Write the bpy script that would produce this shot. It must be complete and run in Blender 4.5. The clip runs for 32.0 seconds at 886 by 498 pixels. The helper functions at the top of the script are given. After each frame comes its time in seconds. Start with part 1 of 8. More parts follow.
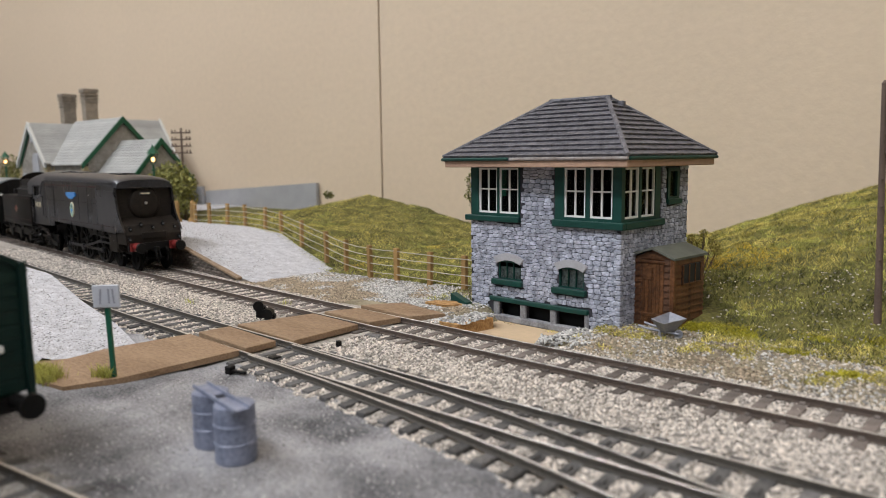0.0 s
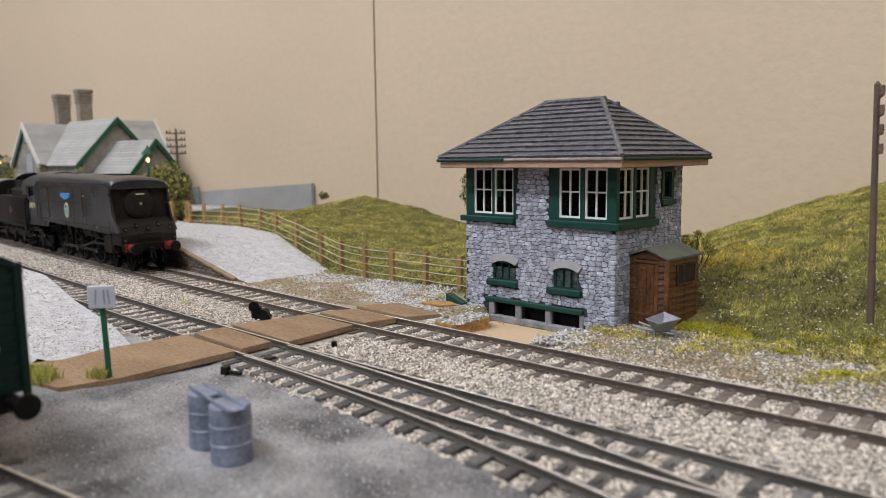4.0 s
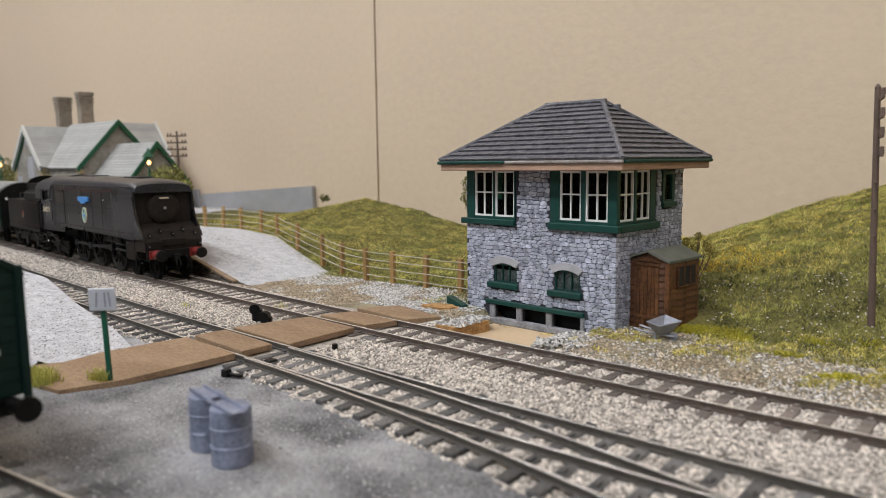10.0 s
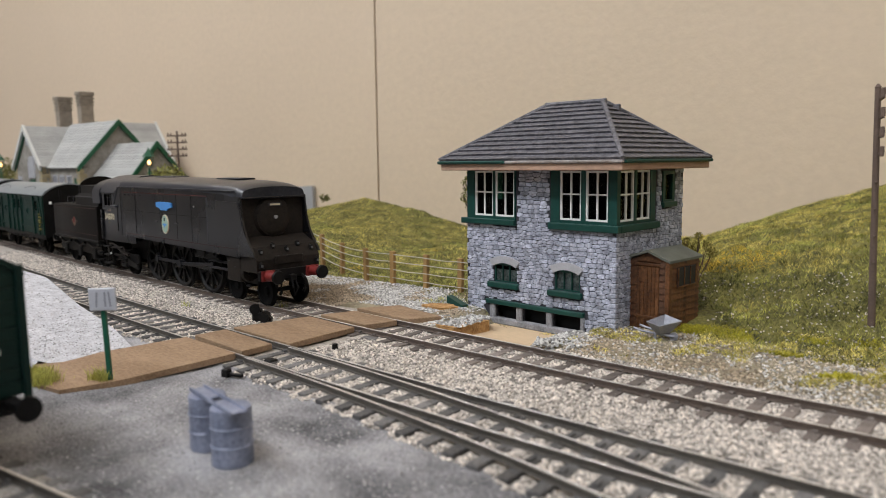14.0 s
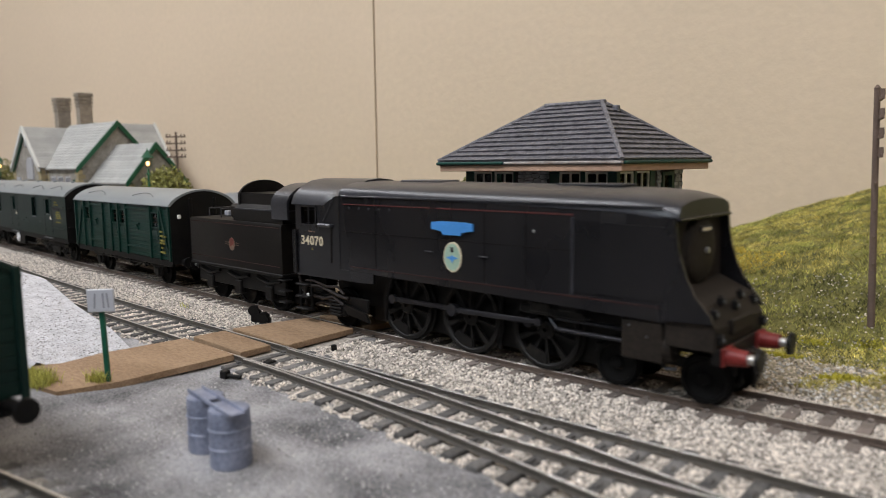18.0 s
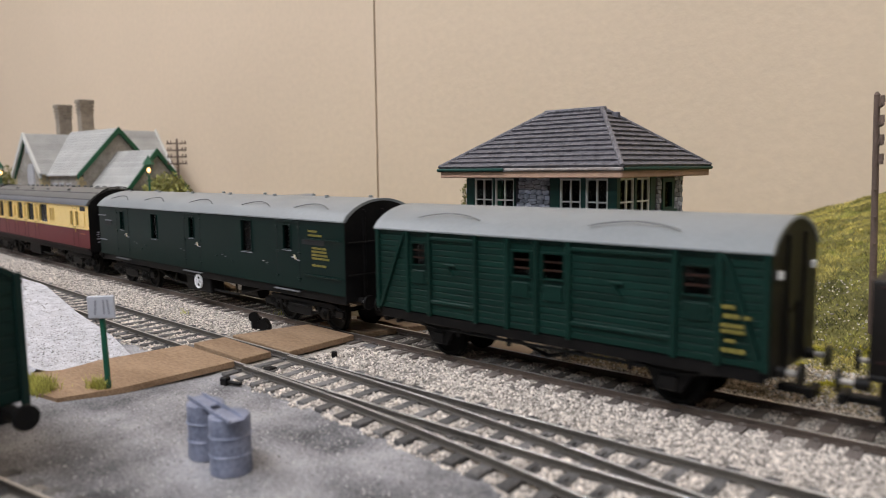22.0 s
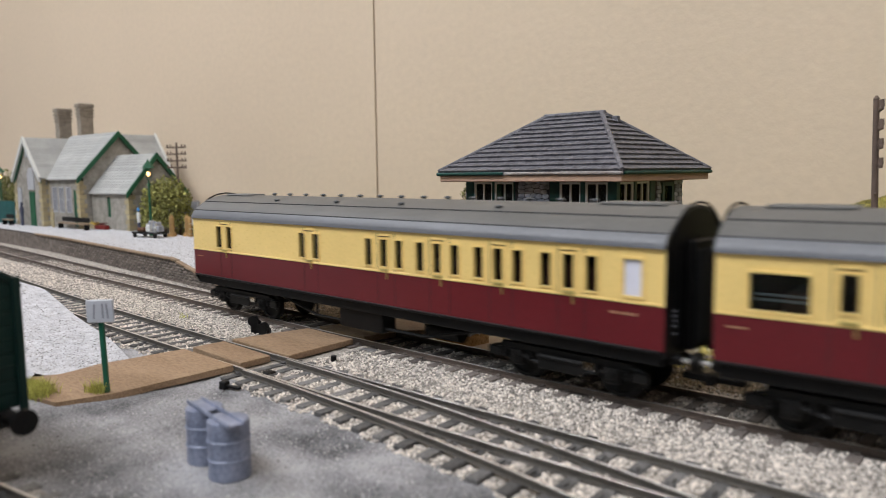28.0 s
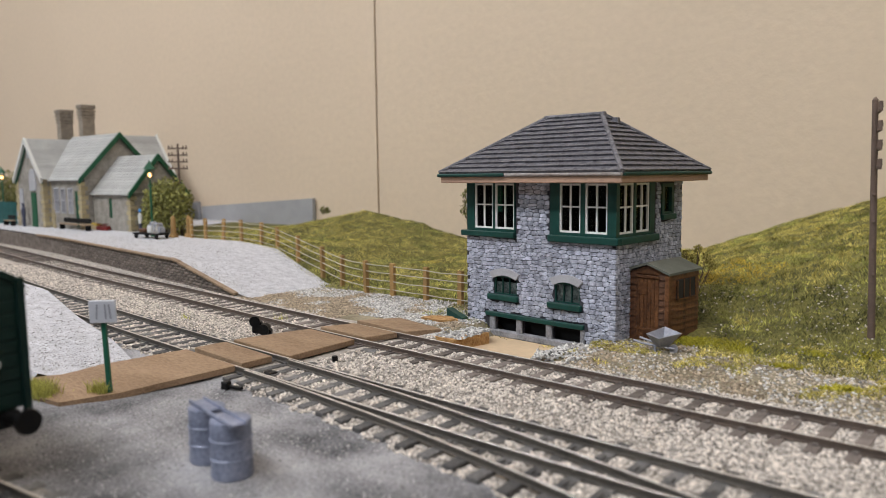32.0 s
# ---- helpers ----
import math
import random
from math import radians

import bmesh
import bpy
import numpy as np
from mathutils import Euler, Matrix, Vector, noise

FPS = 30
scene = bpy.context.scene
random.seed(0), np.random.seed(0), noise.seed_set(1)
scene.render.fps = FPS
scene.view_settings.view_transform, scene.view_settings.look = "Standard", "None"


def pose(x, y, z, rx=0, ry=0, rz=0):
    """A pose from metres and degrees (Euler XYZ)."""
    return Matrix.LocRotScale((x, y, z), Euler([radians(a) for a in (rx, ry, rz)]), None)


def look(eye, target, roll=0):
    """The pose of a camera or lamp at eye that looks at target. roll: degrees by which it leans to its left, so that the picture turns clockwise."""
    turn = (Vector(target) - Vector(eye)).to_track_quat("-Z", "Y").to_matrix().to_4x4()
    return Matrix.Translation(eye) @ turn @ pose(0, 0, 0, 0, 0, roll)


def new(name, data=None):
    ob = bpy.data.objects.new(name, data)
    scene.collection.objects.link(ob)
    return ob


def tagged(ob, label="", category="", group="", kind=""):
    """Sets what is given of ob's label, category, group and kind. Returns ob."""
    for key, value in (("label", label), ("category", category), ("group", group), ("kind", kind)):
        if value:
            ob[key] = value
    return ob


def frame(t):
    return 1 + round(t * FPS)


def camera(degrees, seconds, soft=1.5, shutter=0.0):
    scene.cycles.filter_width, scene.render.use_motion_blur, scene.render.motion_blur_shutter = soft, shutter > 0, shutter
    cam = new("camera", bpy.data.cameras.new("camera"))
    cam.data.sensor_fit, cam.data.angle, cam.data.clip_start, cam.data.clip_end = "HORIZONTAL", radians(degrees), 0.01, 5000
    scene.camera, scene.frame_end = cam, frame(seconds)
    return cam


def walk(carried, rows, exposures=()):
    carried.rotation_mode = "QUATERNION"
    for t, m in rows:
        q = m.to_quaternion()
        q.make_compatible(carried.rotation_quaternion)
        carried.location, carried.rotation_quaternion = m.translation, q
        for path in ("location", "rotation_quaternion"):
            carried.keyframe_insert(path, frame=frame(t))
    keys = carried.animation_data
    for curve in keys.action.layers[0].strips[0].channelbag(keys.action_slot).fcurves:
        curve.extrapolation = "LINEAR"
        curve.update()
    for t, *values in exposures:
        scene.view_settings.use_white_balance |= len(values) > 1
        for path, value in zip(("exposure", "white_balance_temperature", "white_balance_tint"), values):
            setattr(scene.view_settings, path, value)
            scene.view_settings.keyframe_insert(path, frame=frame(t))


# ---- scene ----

# ---------- camera ----------
MM = 0.001
cam = camera(62.726, 32.0, soft=0.6, shutter=0.5)
EYE = Vector((0.0, -191.18, 62.38)) * MM
AHEAD = Vector((-0.6323, 0.7679, -0.1025))
# seconds, turn to the left of +y, pitch, millimetres forward
VIEW = [
    (0.0, 39.808, -7.088, 1.28), (0.5, 39.694, -7.077, 1.22), (1.0, 39.613, -7.101, 1.09), (1.5, 39.559, -7.105, 0.87), (2.0, 39.519, -7.093, 0.77),
    (2.5, 39.487, -7.081, 0.74), (3.0, 39.465, -7.069, 0.67), (3.5, 39.452, -7.065, 0.71), (5.5, 39.399, -6.999, 0.55), (6.0, 39.399, -6.999, 0.55),
    (6.5, 39.399, -6.999, 0.55), (7.0, 39.412, -6.999, 0.59), (7.5, 39.438, -7.003, 0.67), (8.0, 39.452, -7.011, 0.73), (8.5, 39.454, -7.015, 0.69),
    (9.0, 39.458, -7.010, 0.61), (9.5, 39.473, -6.955, 0.60), (10.0, 39.488, -6.850, 0.63), (10.5, 39.484, -6.795, 0.60), (11.0, 39.481, -6.812, 0.61),
    (11.5, 39.492, -6.838, 0.69), (12.0, 39.500, -6.855, 0.72), (12.5, 39.507, -6.871, 0.71), (13.0, 39.511, -6.875, 0.70), (13.5, 39.505, -6.867, 0.67),
    (14.0, 39.499, -6.862, 0.63), (14.5, 39.511, -6.863, 0.71), (16.5, 39.519, -6.844, 0.55), (17.0, 39.490, -6.823, 0.76), (17.5, 39.461, -6.796, 0.90),
    (18.0, 39.426, -6.778, 1.04), (18.5, 39.398, -6.733, 1.27), (19.0, 39.387, -6.627, 1.38), (19.5, 39.392, -6.501, 1.33), (20.0, 39.397, -6.407, 1.28),
    (20.5, 39.413, -6.359, 1.22), (21.0, 39.444, -6.335, 1.08), (21.5, 39.459, -6.304, 0.98), (22.0, 39.458, -6.263, 0.96), (22.5, 39.456, -6.221, 0.92),
    (23.0, 39.453, -6.171, 0.95), (23.5, 39.449, -6.121, 0.97), (24.0, 39.456, -6.086, 0.92), (24.5, 39.463, -6.060, 0.91), (25.0, 39.459, -6.032, 0.92),
    (25.5, 39.456, -5.999, 0.93), (27.5, 39.412, -5.972, 1.30), (28.0, 39.421, -5.958, 1.22), (28.5, 39.419, -5.954, 1.25), (29.0, 39.418, -5.946, 1.24),
    (29.5, 39.431, -5.922, 1.00), (30.0, 39.456, -5.899, 0.53), (30.5, 39.474, -5.889, 0.18), (31.0, 39.478, -5.888, 0.10), (31.5, 39.478, -5.888, 0.10),
    (32.0, 39.478, -5.888, 0.10),
]


def view_pose(turn, pitch, forward):
    a, b = radians(turn), radians(pitch)
    way = Vector((-math.sin(a) * math.cos(b), math.cos(a) * math.cos(b), math.sin(b)))
    eye = EYE + AHEAD * forward * MM
    return look(eye, eye + way, -0.684)


# the phone's white balance drifts as the train fills the picture and leaves it again
TINTS = [(0, 0.0, 6500, 10.5), (14, 0.02, 6500, 10.5), (18, 0.08, 6500, 10.5), (22, 0.12, 6480, 13.5), (25, 0.12, 6480, 13.5), (28, 0.10, 6380, 10.5), (30, 0.04, 6380, 10), (31, 0.02, 6420, 10), (32, 0.0, 6490, 11)]
walk(cam, [(t, view_pose(a, b, d)) for t, a, b, d in VIEW], TINTS)
# a phone's small aperture, focused on the signal box
cam.data.dof.use_dof = True
cam.data.dof.focus_distance = 0.31
cam.data.dof.aperture_fstop = 18.0

# ---------- world and light ----------
world = bpy.data.worlds.new("room_world")
world.use_nodes = True
scene.world = world
world.node_tree.nodes["Background"].inputs[0].default_value = (1.0, 0.86, 0.72, 1)
world.node_tree.nodes["Background"].inputs[1].default_value = 0.05
scene.view_settings.exposure = 0.0


def room_lamp(x, y, z, sx, power, aim, colour):
    """An unseen area lamp below the ceiling; aim is the point that it is turned towards."""
    d = bpy.data.lights.new("unseen_room_light", "AREA")
    d.shape, d.size, d.size_y, d.energy, d.color = "RECTANGLE", sx, 0.10, power, colour
    ob = new("unseen_room_light", d)
    ob.matrix_world = look((x, y, z), aim)
    return ob


# added lamps, all out of view; the first is a weak bluish front fill
LAMPS = [(-0.5, -1.95, 1.24, 0.9, 7.0, (-0.2, 0.1, 0.0), (0.80, 0.91, 1.0)), (-0.45, -0.80, 1.27, 1.5, 18.6, (-0.3, 0.1, 0.0), (0.93, 0.94, 0.98)), (0.55, -0.66, 1.27, 1.2, 8.2, (-0.1, 0.1, 0.0), (0.92, 0.94, 0.99)), (-1.5, -0.38, 1.27, 1.2, 7.2, (-0.7, 0.15, 0.0), (0.92, 0.94, 0.99))]
for lamp in LAMPS:
    room_lamp(*lamp)


# ---------- materials ----------
def mat(name, c, rough=0.6, metal=0.0, var=0.15, s1=60.0, s2=900.0, bump=0.25, depth=0.0002, rnd=0.0, island=False,
        spec=0.4, c2=None, edge=0.15, coord="Object", fine=0.45, stretch=None, spread=0.08):
    """A surface of base colour c (and c2 in patches), varied at two scales, with fine relief."""
    m = bpy.data.materials.new(name)
    m.use_nodes = True
    nt = m.node_tree
    n, l = nt.nodes, nt.links
    b = n["Principled BSDF"]
    tc = n.new("ShaderNodeTexCoord")
    na, nb = n.new("ShaderNodeTexNoise"), n.new("ShaderNodeTexNoise")
    for node, s, det in ((na, s1, 4.0), (nb, s2, 6.0)):
        node.inputs["Scale"].default_value, node.inputs["Detail"].default_value = s, det
        if stretch:
            mp = n.new("ShaderNodeMapping")
            mp.inputs["Scale"].default_value = stretch
            l.new(tc.outputs[coord], mp.inputs[0]), l.new(mp.outputs[0], node.inputs["Vector"])
        else:
            l.new(tc.outputs[coord], node.inputs["Vector"])
    add = n.new("ShaderNodeMix")
    add.inputs[0].default_value = fine
    l.new(na.outputs[0], add.inputs[2]), l.new(nb.outputs[0], add.inputs[3])
    ramp = n.new("ShaderNodeMapRange")
    ramp.inputs[1].default_value, ramp.inputs[2].default_value = 0.5 - edge, 0.5 + edge
    l.new(add.outputs[0], ramp.inputs[0])
    mix = n.new("ShaderNodeMix")
    mix.data_type = "RGBA"
    d = c2 if c2 else tuple(min(1.0, v * (1 + var)) for v in c)
    mix.inputs[6].default_value = (*[v * (1 - var) for v in c], 1)
    mix.inputs[7].default_value = (*d, 1)
    l.new(ramp.outputs[0], mix.inputs[0])
    out = mix.outputs[2]
    if rnd or island:
        if island:
            src = n.new("ShaderNodeNewGeometry").outputs["Random Per Island"]
        else:
            src = n.new("ShaderNodeObjectInfo").outputs["Random"]
        r2 = n.new("ShaderNodeMapRange")
        r2.inputs[3].default_value, r2.inputs[4].default_value = 1 - rnd, 1 + rnd
        l.new(src, r2.inputs[0])
        hsv = n.new("ShaderNodeHueSaturation")
        l.new(out, hsv.inputs["Color"]), l.new(r2.outputs[0], hsv.inputs["Value"])
        out = hsv.outputs[0]
    l.new(out, b.inputs["Base Color"])
    b.inputs["Metallic"].default_value = metal
    b.inputs["Specular IOR Level"].default_value = spec
    rr = n.new("ShaderNodeMapRange")
    rr.inputs[3].default_value, rr.inputs[4].default_value = max(0.02, rough - spread), min(1.0, rough + spread)
    l.new(nb.outputs[0], rr.inputs[0]), l.new(rr.outputs[0], b.inputs["Roughness"])
    bp = n.new("ShaderNodeBump")
    bp.inputs["Strength"].default_value, bp.inputs["Distance"].default_value = bump, depth
    l.new(nb.outputs[0], bp.inputs["Height"]), l.new(bp.outputs[0], b.inputs["Normal"])
    return m


def glass(name, tint=(0.9, 0.95, 0.93), rough=0.05):
    m = bpy.data.materials.new(name)
    m.use_nodes = True
    nt = m.node_tree
    b = nt.nodes["Principled BSDF"]
    tr, gl, mx = (nt.nodes.new(k) for k in ("ShaderNodeBsdfTransparent", "ShaderNodeBsdfGlossy", "ShaderNodeMixShader"))
    fr = nt.nodes.new("ShaderNodeFresnel")
    tr.inputs[0].default_value, gl.inputs["Roughness"].default_value = (*tint, 1), rough
    fr.inputs[0].default_value = 1.22
    nt.links.new(fr.outputs[0], mx.inputs[0]), nt.links.new(tr.outputs[0], mx.inputs[1]), nt.links.new(gl.outputs[0], mx.inputs[2])
    nt.links.new(mx.outputs[0], nt.nodes["Material Output"].inputs[0])
    nt.nodes.remove(b)
    return m


def glow(name, c, strength):
    m = bpy.data.materials.new(name)
    m.use_nodes = True
    b = m.node_tree.nodes["Principled BSDF"]
    b.inputs["Base Color"].default_value = (*c, 1)
    b.inputs["Emission Color"].default_value, b.inputs["Emission Strength"].default_value = (*c, 1), strength
    return m


M_WALL = mat("painted_board_wall", (0.625, 0.505, 0.37), 0.7, var=0.05, s1=3.5, s2=160, bump=0.4, depth=0.0008)
M_PLASTER = mat("room_plaster", (0.52, 0.49, 0.45), 0.85, var=0.04, s1=3, s2=200, bump=0.1)
M_CEIL = mat("ceiling_paint", (0.74, 0.72, 0.67), 0.9, var=0.02, s1=3, s2=200, bump=0.05)
M_FLOOR = mat("room_carpet", (0.16, 0.13, 0.11), 0.95, var=0.2, s1=20, s2=900, bump=0.3)
M_JOINT = mat("board_joint_shadow", (0.22, 0.17, 0.12), 0.9, var=0.1, bump=0.1)
M_BOARD = mat("plywood", (0.62, 0.46, 0.29), 0.7, var=0.08, s1=40, s2=600, bump=0.15)
M_CORK = mat("cork", (0.42, 0.20, 0.06), 0.95, var=0.45, s1=400, s2=1400, bump=0.8, depth=0.0006, c2=(0.60, 0.36, 0.15))
M_ASH = mat("ash_ground", (0.125, 0.125, 0.132), 0.95, var=0.5, s1=46, s2=1300, bump=1.0, depth=0.0008, c2=(0.40, 0.393, 0.402), edge=0.12, fine=0.38)
M_BALLBED = mat("ballast_bed", (0.40, 0.35, 0.295), 0.95, var=0.4, s1=300, s2=900, bump=0.9, depth=0.0009, c2=(0.56, 0.51, 0.45))
M_STONE = mat("ballast_stone", (0.52, 0.468, 0.412), 0.9, var=0.12, s1=400, s2=2500, bump=0.3, rnd=0.68, island=True)
M_STONEB = mat("brown_scatter", (0.34, 0.27, 0.19), 0.9, var=0.2, s1=400, s2=2500, bump=0.3, rnd=0.55, island=True)
M_STONEG = mat("grey_chipping", (0.47, 0.455, 0.43), 0.9, var=0.1, s1=400, s2=2500, bump=0.3, rnd=0.6, island=True)
M_WHITE = mat("white_gravel", (0.38, 0.38, 0.40), 0.95, var=0.2, s1=260, s2=1700, bump=0.8, depth=0.0005, c2=(0.70, 0.70, 0.725), edge=0.18, fine=0.6)
M_EARTH = mat("scrub_earth", (0.20, 0.165, 0.10), 0.95, var=0.35, s1=45, s2=900, bump=0.9, depth=0.0008, c2=(0.36, 0.31, 0.21))
M_TURF = mat("turf", (0.085, 0.08, 0.022), 0.95, var=0.3, s1=60, s2=700, bump=0.9, depth=0.001, c2=(0.22, 0.20, 0.055), edge=0.12)
M_GRASSA = mat("grass_fibre_olive", (0.42, 0.37, 0.085), 0.85, var=0.3, s1=75, s2=300, bump=0.0, rnd=0.5, island=True, c2=(0.76, 0.64, 0.185), edge=0.09, fine=0.3)
M_GRASSB = mat("grass_fibre_green", (0.26, 0.27, 0.06), 0.85, var=0.3, s1=75, s2=300, bump=0.0, rnd=0.5, island=True, c2=(0.58, 0.555, 0.145), edge=0.1, fine=0.3)
M_GRASSD = mat("grass_fibre_dark", (0.095, 0.10, 0.035), 0.85, var=0.3, s1=75, s2=300, bump=0.0, rnd=0.5, island=True, c2=(0.25, 0.24, 0.085), edge=0.09, fine=0.3)
M_GRASSY = mat("grass_fibre_yellow", (0.72, 0.50, 0.06), 0.85, var=0.2, s1=25, s2=300, bump=0.0, rnd=0.35, island=True)
M_LEAF = mat("leaf_foam", (0.17, 0.165, 0.055), 0.9, var=0.3, s1=200, s2=1200, bump=0.2, rnd=0.6, island=True)
M_RAIL = mat("rail_side_brown", (0.115, 0.088, 0.072), 0.55, 0.2, var=0.25, s1=60, s2=1200, bump=0.1)
M_RAILG = mat("rail_side_grey", (0.10, 0.090, 0.078), 0.5, 0.3, var=0.25, s1=60, s2=1200, bump=0.1)
M_RAILTOP = mat("rail_head_steel", (0.66, 0.63, 0.59), 0.33, 0.75, var=0.2, s1=40, s2=900, bump=0.05)
M_SLEEPER = mat("weathered_sleeper", (0.07, 0.067, 0.065), 0.85, var=0.25, s1=150, s2=1500, bump=0.6, rnd=0.4, c2=(0.185, 0.177, 0.17))
M_SLEEPERM = mat("brown_sleeper", (0.135, 0.112, 0.098), 0.85, var=0.2, s1=150, s2=1500, bump=0.5, rnd=0.35, c2=(0.22, 0.187, 0.165))
M_CROSS = mat("crossing_timber", (0.225, 0.138, 0.074), 0.7, var=0.2, s1=90, s2=1500, bump=0.8, depth=0.0004, rnd=0.14, c2=(0.345, 0.235, 0.145), edge=0.17, fine=0.6, stretch=(0.3, 1.0, 1.0))
M_CROSSE = mat("crossing_edge", (0.16, 0.075, 0.035), 0.8, var=0.2, s1=70, s2=700, bump=0.4)
M_RUBBLE = mat("grey_rubble_stone", (0.24, 0.258, 0.32), 0.8, var=0.25, s1=350, s2=1800, bump=0.8, depth=0.0003, rnd=0.2, c2=(0.57, 0.595, 0.69))
M_RUBBLEI = mat("grey_rubble_rest", (0.24, 0.258, 0.32), 0.8, var=0.25, s1=350, s2=1800, bump=0.8, depth=0.0003, rnd=0.2, c2=(0.57, 0.595, 0.69), island=True)
M_MORTAR = mat("dark_mortar", (0.045, 0.045, 0.055), 0.9, var=0.2, s1=200, s2=1500, bump=0.5)
M_SLATE = mat("roof_slate", (0.062, 0.061, 0.070), 0.55, var=0.3, s1=420, s2=1500, bump=0.9, depth=0.0004, rnd=0.05, c2=(0.20, 0.195, 0.215), edge=0.15, fine=0.5)
M_GREEN = mat("bottle_green_paint", (0.0045, 0.047, 0.037), 0.5, var=0.2, s1=120, s2=900, bump=0.15)
M_FASCIA = mat("soffit_board", (0.42, 0.27, 0.19), 0.7, var=0.15, s1=50, s2=600, bump=0.2)
M_WHITEP = mat("white_window_paint", (0.80, 0.80, 0.77), 0.45, var=0.06, s1=200, s2=1500, bump=0.1)
# near-black that paints the gloom of unlit insides
M_DARK = mat("unlit_interior_black", (0.012, 0.012, 0.013), 0.8, var=0.2, bump=0.1)
M_LINTEL = mat("dressed_stone", (0.40, 0.40, 0.42), 0.8, var=0.12, s1=200, s2=1500, bump=0.3)
M_SHED = mat("creosoted_plank", (0.070, 0.026, 0.010), 0.5, var=0.3, s1=180, s2=900, bump=0.5, rnd=0.2, c2=(0.165, 0.070, 0.027), edge=0.12)
M_FELT = mat("roofing_felt", (0.125, 0.13, 0.105), 0.9, var=0.15, s1=150, s2=1500, bump=0.4)
M_CAST = mat("unpainted_white_metal", (0.30, 0.31, 0.35), 0.5, 0.25, var=0.2, s1=200, s2=1200, bump=0.2)
M_DRUM = mat("blue_grey_drum", (0.155, 0.18, 0.26), 0.45, 0.1, var=0.25, s1=150, s2=1200, bump=0.2, c2=(0.29, 0.315, 0.41))
M_POLE = mat("brown_pole", (0.13, 0.09, 0.07), 0.75, var=0.2, s1=100, s2=1200, bump=0.3)
M_POST = mat("fence_post_timber", (0.33, 0.20, 0.075), 0.75, var=0.25, s1=150, s2=1500, bump=0.3, rnd=0.15)
M_WIRE = mat("fence_wire", (0.50, 0.47, 0.40), 0.5, 0.1, var=0.1, bump=0.05)
M_BLACK = mat("black_underframe", (0.0034, 0.0034, 0.0038), 0.5, var=0.25, s1=150, s2=1200, bump=0.2, c2=(0.0085, 0.0075, 0.007), spec=0.2)
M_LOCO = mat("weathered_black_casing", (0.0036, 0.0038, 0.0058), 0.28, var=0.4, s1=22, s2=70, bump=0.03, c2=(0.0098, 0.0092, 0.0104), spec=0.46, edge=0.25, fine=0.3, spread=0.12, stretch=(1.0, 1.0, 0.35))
# lighter than M_LOCO: light from above is put into the colour
M_LOCOROOF = mat("toplit_weathered_grey", (0.0165, 0.0175, 0.0225), 0.32, var=0.3, s1=30, s2=900, bump=0.08, c2=(0.040, 0.041, 0.049), spec=0.5)
M_RED = mat("buffer_beam_red", (0.15, 0.014, 0.012), 0.5, var=0.35, s1=120, s2=900, bump=0.1)
M_LINE = mat("orange_lining", (0.095, 0.018, 0.016), 0.6, var=0.35, s1=60, bump=0.0)
M_BLUE = mat("blue_nameplate", (0.06, 0.25, 0.60), 0.4, var=0.08, bump=0.05)
M_CREAMT = mat("cream_lettering", (0.60, 0.53, 0.38), 0.6, var=0.05, bump=0.0)
M_YELLOWT = mat("yellow_lettering", (0.175, 0.15, 0.03), 0.6, var=0.25, s1=900, bump=0.0)
M_VAN = mat("southern_green_side", (0.0021, 0.0128, 0.0102), 0.36, var=0.2, s1=40, s2=900, bump=0.08, spec=0.18)
M_PMV = mat("faded_green_planks", (0.0036, 0.0225, 0.0165), 0.42, var=0.25, s1=60, s2=900, bump=0.12, rnd=0.15, spec=0.22)
M_GREYROOF = mat("grey_van_roof", (0.215, 0.232, 0.238), 0.40, var=0.10, s1=40, s2=900, bump=0.08)
M_COACHROOF = mat("dark_coach_roof", (0.115, 0.112, 0.105), 0.5, var=0.14, s1=40, s2=900, bump=0.1)
M_GUTTER = mat("coach_roof_edge", (0.138, 0.142, 0.152), 0.42, var=0.15, s1=40, s2=900, bump=0.08)
M_CREAM = mat("coach_cream", (0.83, 0.60, 0.215), 0.30, var=0.06, s1=40, s2=900, bump=0.05, spec=0.5)
M_CRIMSON = mat("coach_crimson", (0.118, 0.0105, 0.0145), 0.34, var=0.12, s1=40, s2=900, bump=0.05)
M_SEAT = mat("coach_compartment", (0.055, 0.022, 0.014), 0.8, var=0.3, s1=200, s2=1200, bump=0.2)
M_STEEL = mat("bright_steel", (0.55, 0.54, 0.52), 0.35, 0.8, var=0.15, bump=0.05)
M_TYRE = mat("wheel_steel", (0.0050, 0.0048, 0.0047), 0.6, 0.0, var=0.3, bump=0.1, spec=0.08)
M_WHEELW = mat("white_handwheel", (0.78, 0.78, 0.80), 0.5, var=0.05, bump=0.0)
M_STNWALL = mat("buff_station_stone", (0.27, 0.245, 0.21), 0.85, var=0.25, s1=150, s2=700, bump=0.6, depth=0.0004, c2=(0.38, 0.355, 0.31))
M_QUOIN = mat("yellow_quoin_stone", (0.40, 0.33, 0.195), 0.85, var=0.15, s1=150, s2=900, bump=0.4, rnd=0.2)
M_STNROOF = mat("pale_grey_tiles", (0.36, 0.36, 0.345), 0.75, var=0.15, s1=60, s2=900, bump=0.25, rnd=0.09)
M_VERGE = mat("white_bargeboard", (0.60, 0.60, 0.57), 0.6, var=0.05, bump=0.1)
M_STNGREEN = mat("station_green", (0.012, 0.085, 0.04), 0.5, var=0.15, bump=0.1)
M_CHIM = mat("chimney_brick", (0.27, 0.23, 0.185), 0.9, var=0.25, s1=200, s2=900, bump=0.6)
